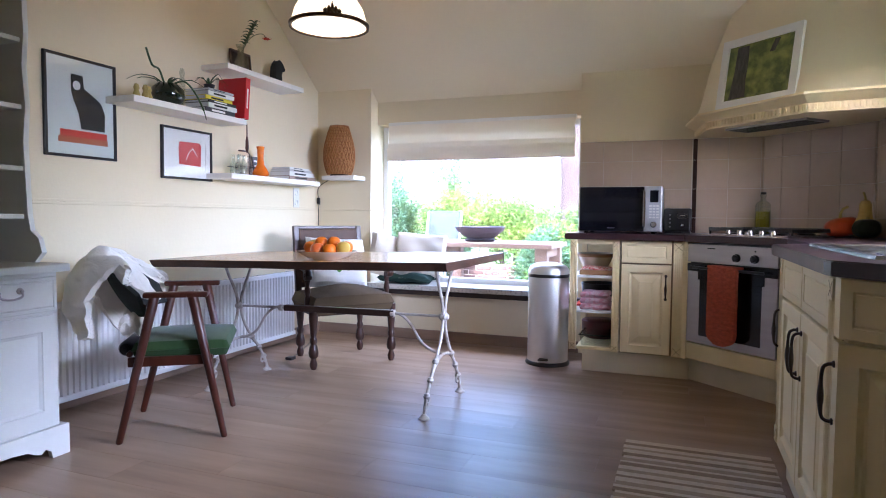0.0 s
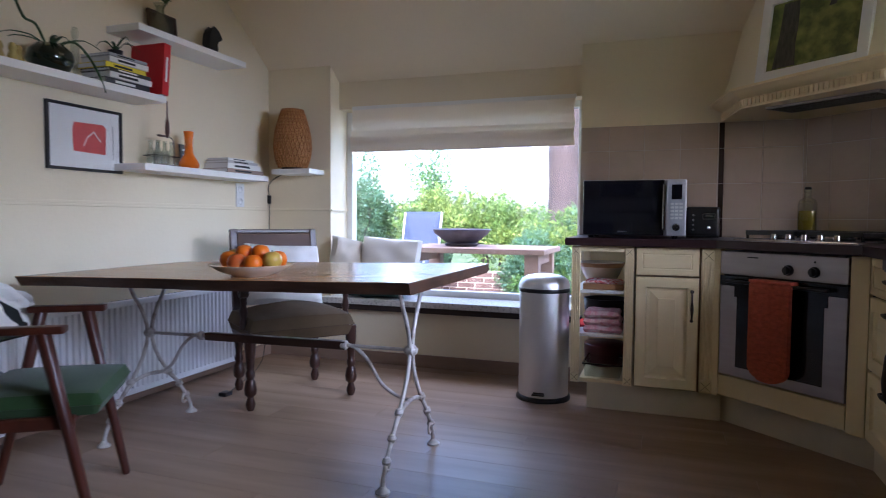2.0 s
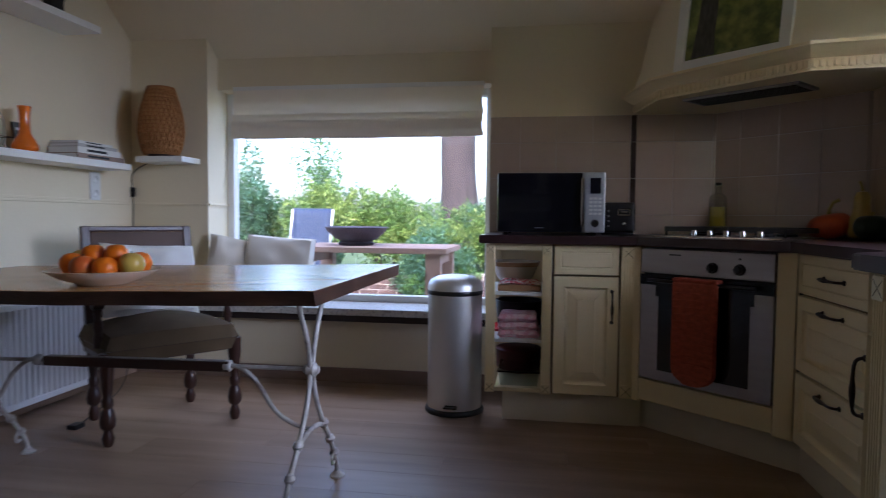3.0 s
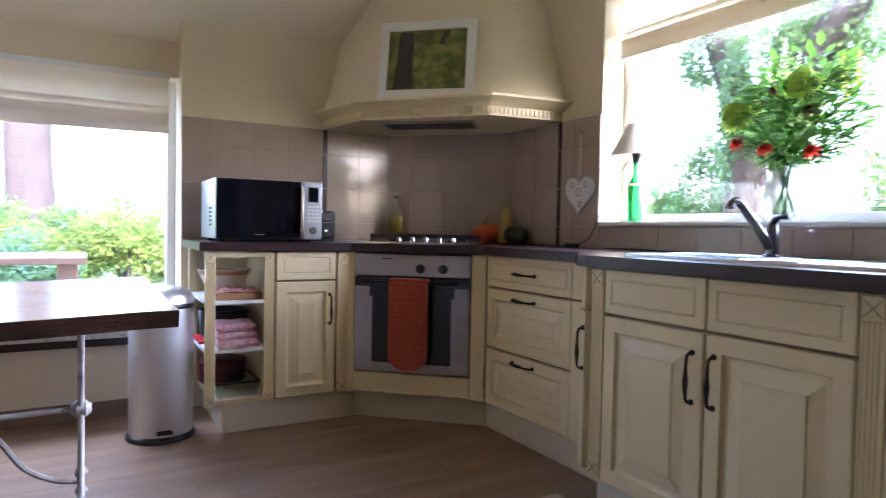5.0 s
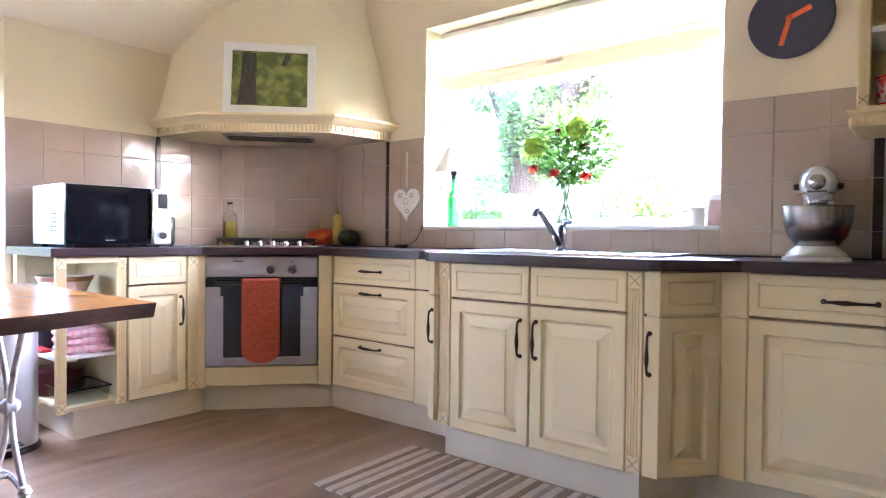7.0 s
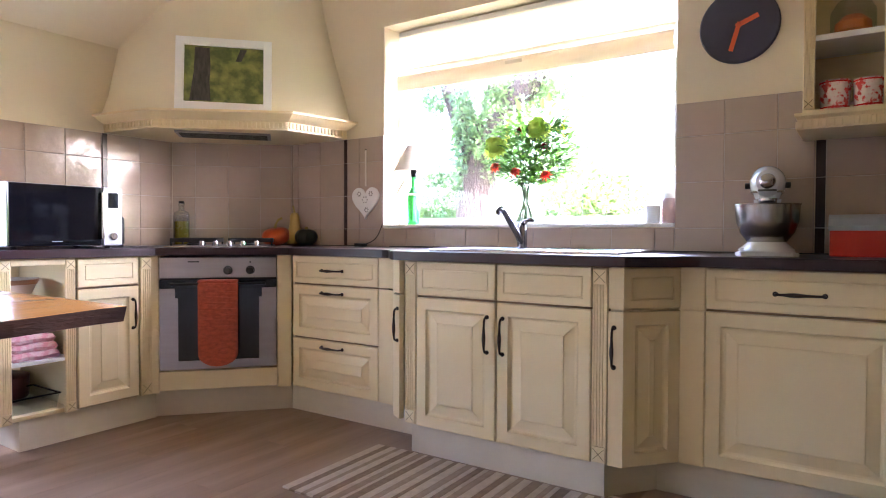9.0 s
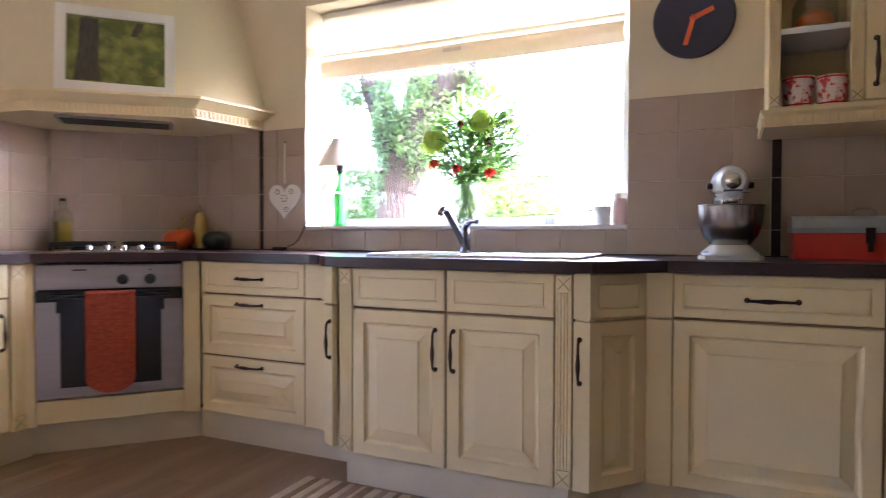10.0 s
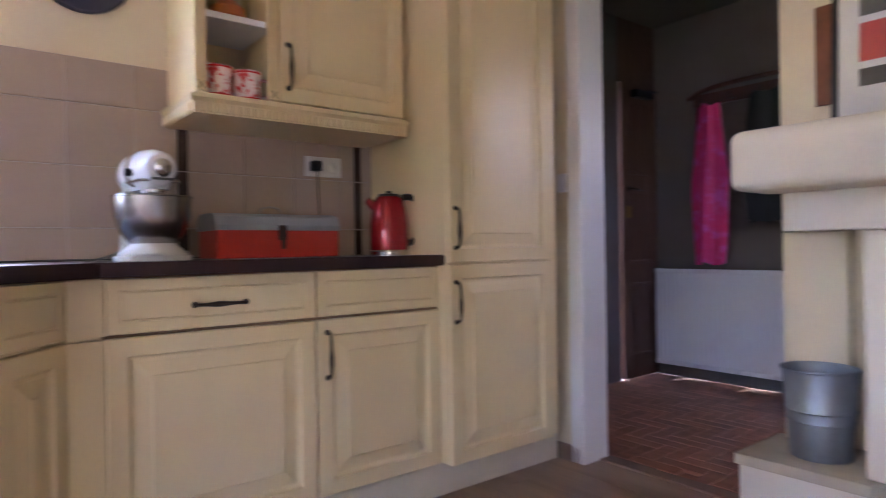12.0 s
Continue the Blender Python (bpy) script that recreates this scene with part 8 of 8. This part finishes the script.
def tree(label, x, y, fork, limbs, r0, crown, n, seed, size=0.07, mats=None):
    ob = thing("tree", label, "tree", pose(x, y, -0.2))
    bm = tube(B(), curve_pts([(0, 0, -0.1), (0.02, 0, fork * 0.35), (-0.02, 0.03, fork * 0.7), (0, 0, fork + 0.1)], 5), [r0 * (1.25 - 0.35 * min(1, i / 8)) for i in range(16)], 14)
    part("trunk", bm, BARKM, ob, "rough grey-brown trunk", smooth=True)
    for lx, ly, lz, rr in limbs:
        part("limb", tube(B(), curve_pts([(0, 0, fork - 0.15), (lx * 0.35, ly * 0.35, fork + (lz - fork) * 0.4), (lx, ly, lz)], 6), [rr * (1 - 0.045 * i) for i in range(13)], 10), BARKM, ob, smooth=True)
    foliage("crown", ob, crown, n, size, mats or [GL[1], GL[0], GL[3]], seed)
    return ob


tree("tall tree with a thick grey trunk behind the hedge", -1.72, 11.6, 3.2, [(-1.2, 0.3, 5.0, 0.16), (1.0, -0.2, 5.2, 0.16), (0.1, 0.5, 5.6, 0.18)], 0.33, [(0, 0, 5.2, 2.0, 1.6, 1.1), (-1.2, 0.2, 4.8, 1.1, 1.0, 0.8), (1.1, 0, 5.0, 1.1, 1.0, 0.8)], 7000, 81)
tree("forked tree with dark limbs and pale hanging leaves", 3.05, 3.95, 1.75, [(0.05, 0.50, 2.95, 0.17), (0.0, -0.80, 2.85, 0.19), (0.35, -0.15, 3.1, 0.13)], 0.19,
     [(0.10, -0.75, 2.55, 0.25, 0.30, 0.30), (0.10, -0.45, 2.50, 0.25, 0.30, 0.34), (-0.10, -0.25, 2.05, 0.22, 0.28, 0.42), (-0.15, 0.08, 2.05, 0.12, 0.10, 0.55), (0.05, 0.42, 2.55, 0.25, 0.25, 0.30), (0.0, 0.40, 1.55, 0.25, 0.22, 0.40), (0.1, -0.15, 2.75, 0.5, 0.7, 0.25)], 12000, 82, 0.026, [GL[3], GL[1], GL[3], GL[2], GL[3]])
shrub("grey-green shrub outside the sink window", 3.35, 4.55, -0.1, 1.1, 1.1, 1.75, 5000, [GL[2], GL[1]], 75, 0.05)
shrub("pale green shrub in the garden beyond the sink window", 7.6, 4.6, -0.1, 2.2, 2.2, 2.5, 3600, [GL[0], GL[1]], 76, 0.07)
# garden furniture on the terrace
GTEAK = mat("weathered_teak", (0.40, 0.25, 0.18), 0.7, var=0.3, scale=3, fine=40, bump=0.3, stretch=(0.6, 6, 6))
gt = thing("garden_table", "weathered wooden garden table on the terrace", "table", pose(-1.72, 6.35, -0.05))
for k in range(6):
    part("slat", bx(B(), -0.66, 0.66, -0.42 + 0.142 * k, -0.42 + 0.136 + 0.142 * k, 0.755, 0.80, 0.006), GTEAK, gt)
for sx in (-0.55, 0.55):
    for sy in (-0.34, 0.34):
        part("leg", bx(B(), sx - 0.06, sx + 0.06, sy - 0.05, sy + 0.05, 0, 0.755, 0.006), GTEAK, gt)
    part("rail", bx(B(), sx - 0.03, sx + 0.03, -0.34, 0.34, 0.66, 0.755, 0.004), GTEAK, gt)
BOWLM = mat("rusted_fire_bowl", (0.10, 0.085, 0.105), 0.55, 0.5, var=0.4, scale=9, fine=50, bump=0.3)
o = thing("fire_bowl", "wide dark metal bowl standing on the garden table", "bowl", pose(-1.90, 6.35, 0.75))
part("bowl", lathe(B(), [(0.14, 0), (0.16, 0.02), (0.13, 0.035), (0.18, 0.06), (0.25, 0.12), (0.265, 0.150), (0.275, 0.152), (0.262, 0.158), (0.22, 0.10), (0, 0.07)], 36), BOWLM, o, smooth=True)
SLING = mat("blue_grey_sling", (0.018, 0.032, 0.07), 0.75, var=0.2, fine=200, bump=0.2)
ALU = mat("aluminium", (0.55, 0.57, 0.58), 0.4, 0.9, var=0.1)
gc = thing("garden_chair", "aluminium garden chair with a blue-grey sling", "chair", pose(-2.86, 7.55, -0.05, 0, 0, -6))
for s in (-0.24, 0.24):
    part("side_frame", tube(B(), [(s, 0.25, 0), (s, 0.10, 0.42), (s, 0.24, 1.12)], 0.015, 8), ALU, gc, smooth=True)
    part("front_leg", tube(B(), [(s, -0.30, 0), (s, -0.22, 0.42), (s, 0.12, 0.42)], 0.015, 8), ALU, gc, smooth=True)
    part("armrest", tube(B(), [(s, -0.22, 0.42), (s, -0.22, 0.64), (s, 0.18, 0.66)], 0.014, 8), ALU, gc, smooth=True)
part("sling", shell(B(), lambda u, v: (-0.235 + 0.47 * u, 0.105 + 0.13 * v, 0.44 + 0.69 * v), 6, 8, 0.006), SLING, gc)
part("seat", shell(B(), lambda u, v: (-0.235 + 0.47 * u, -0.22 + 0.33 * v, 0.43 - 0.02 * math.sin(math.pi * v)), 6, 6, 0.006), SLING, gc)
# ---- floor planks ----
PW, PL_LEN = 0.19, 1.29
plank_data = {}


def plank(ln, wd):
    key = (round(ln, 3), round(wd, 3))
    if key not in plank_data:
        bm = bx(B(), 0, ln - 0.0006, 0, wd - 0.0006, -0.014, 0, 0.0005, 1)
        me = bpy.data.meshes.new("plank")
        bm.to_mesh(me)
        bm.free()
        me.materials.append(FLOOR)
        plank_data[key] = me
    return plank_data[key]


rngp = random.Random(5)
y, row = -0.30, 0
while y < NY:
    wd = min(PW, NY - y)
    x = WX - 1.29 + (0.43 * (row % 3) + 0.07 * (row % 2))
    while x < EX:
        a, b = max(x, WX), min(x + PL_LEN, EX)
        if b - a > 0.02:
            p = new("plank", plank(b - a, wd))
            p.parent = floor
            p.location = (a, y, 0)
        x += PL_LEN
    y += PW
    row += 1

# ---- wall tiles ----
TS = 0.199
tile_data = {}


def tile_mesh(w, h, material):
    key = (round(w, 3), round(h, 3), material.name)
    if key not in tile_data:
        g = 0.0016
        bm = relief(B(), g, w - g, g, h - g, [(0, 0.006), (0, 0.0014), (0.0014, 0)])
        me = bpy.data.meshes.new("tile")
        bm.to_mesh(me)
        bm.free()
        me.materials.append(material)
        tile_data[key] = me
    return tile_data[key]


def tiles(parent, m, length, rows, material=TILE, step=TS, start=0.0):
    """Tiles on a wall whose local x runs along it and whose local -y faces the room; rows are (z0, z1)."""
    g = bx(B(), 0, length, 0.004, 0.010, rows[0][0], rows[-1][1])
    gr = part("grout", g, GROUT, parent)
    gr.matrix_world = m
    for z0, z1 in rows:
        x = start
        while x < length - 0.005:
            a, b = max(x, 0), min(x + step, length)
            if b - a > 0.008:
                p = new("tile", tile_mesh(b - a, z1 - z0, material))
                p.parent = parent
                p.matrix_basis = m @ pose(a, 0, z0)
            x += step


ROWS4 = [(0.906, 1.012), (1.012, 1.211), (1.211, 1.410), (1.410, 1.556)]
tiles(wall_north, pose(-0.632, 4.750, 0), 0.770, ROWS4, start=-0.03)
tiles(wall_north, pose(0.165, 4.750, 0), 0.415, ROWS4, start=0.0)
tiles(wall_corner, pose(0.578, 4.750, 0, 0, 0, -47.2), 0.745, ROWS4, start=-0.06)
tiles(wall_east, pose(1.085, 4.205, 0, 0, 0, -90), 0.445, ROWS4, start=-0.15)
tiles(wall_east, pose(1.085, 3.735, 0, 0, 0, -90), 0.284, ROWS4, start=-0.10)
tiles(wall_east, pose(1.085, 3.451, 0, 0, 0, -90), 1.647, [(0.906, 1.014)], start=-0.03)
tiles(wall_east, pose(1.085, 1.804, 0, 0, 0, -90), 0.53, ROWS4, start=0.0)
tiles(wall_east, pose(1.085, 1.236, 0, 0, 0, -90), 0.666, ROWS4, start=0.0)
tiles(wall_east, pose(1.085, 0.534, 0, 0, 0, -90), 0.05, ROWS4, start=0.0)
for px, py, rz in ((0.138, 4.748, 0), (1.083, 3.760, -90), (1.083, 1.272, -90), (1.083, 0.570, -90)):
    w = wall_north if rz == 0 else wall_east
    tiles(w, pose(px, py, 0, 0, 0, rz), 0.027 if px > 0.5 and py > 2 else (0.030 if rz == 0 else 0.036), ROWS4, DARKTILE, step=0.05)

# ---- parquet of the hall, laid in herringbone ----
PW, PN = 0.075, 3
para = []
for lx, ly in ((PN * PW, PW), (PW, PN * PW)):
    bmh = bx(B(), 0.0008, lx - 0.0008, 0.0008, ly - 0.0008, -0.014, 0, 0.0012, 1)
    me = bpy.data.meshes.new("block")
    bmh.to_mesh(me)
    bmh.free()
    me.materials.append(HALLF)
    para.append((me, lx, ly))
for i in range(-30, 31):
    for j in range(-8, 9):
        for (me, lx, ly), qx, qy in zip(para, (i + j * 2 * PN, i + j * 2 * PN + PN), (i, i - PN + 1)):
            px, py = 0.3 + qx * PW, -1.3 + qy * PW
            if -0.55 < px < 1.45 and -2.18 < py and py + ly < -0.30:
                p = new("parquet_block", me)
                p.parent = floor_hall
                p.location = (px, py, 0)
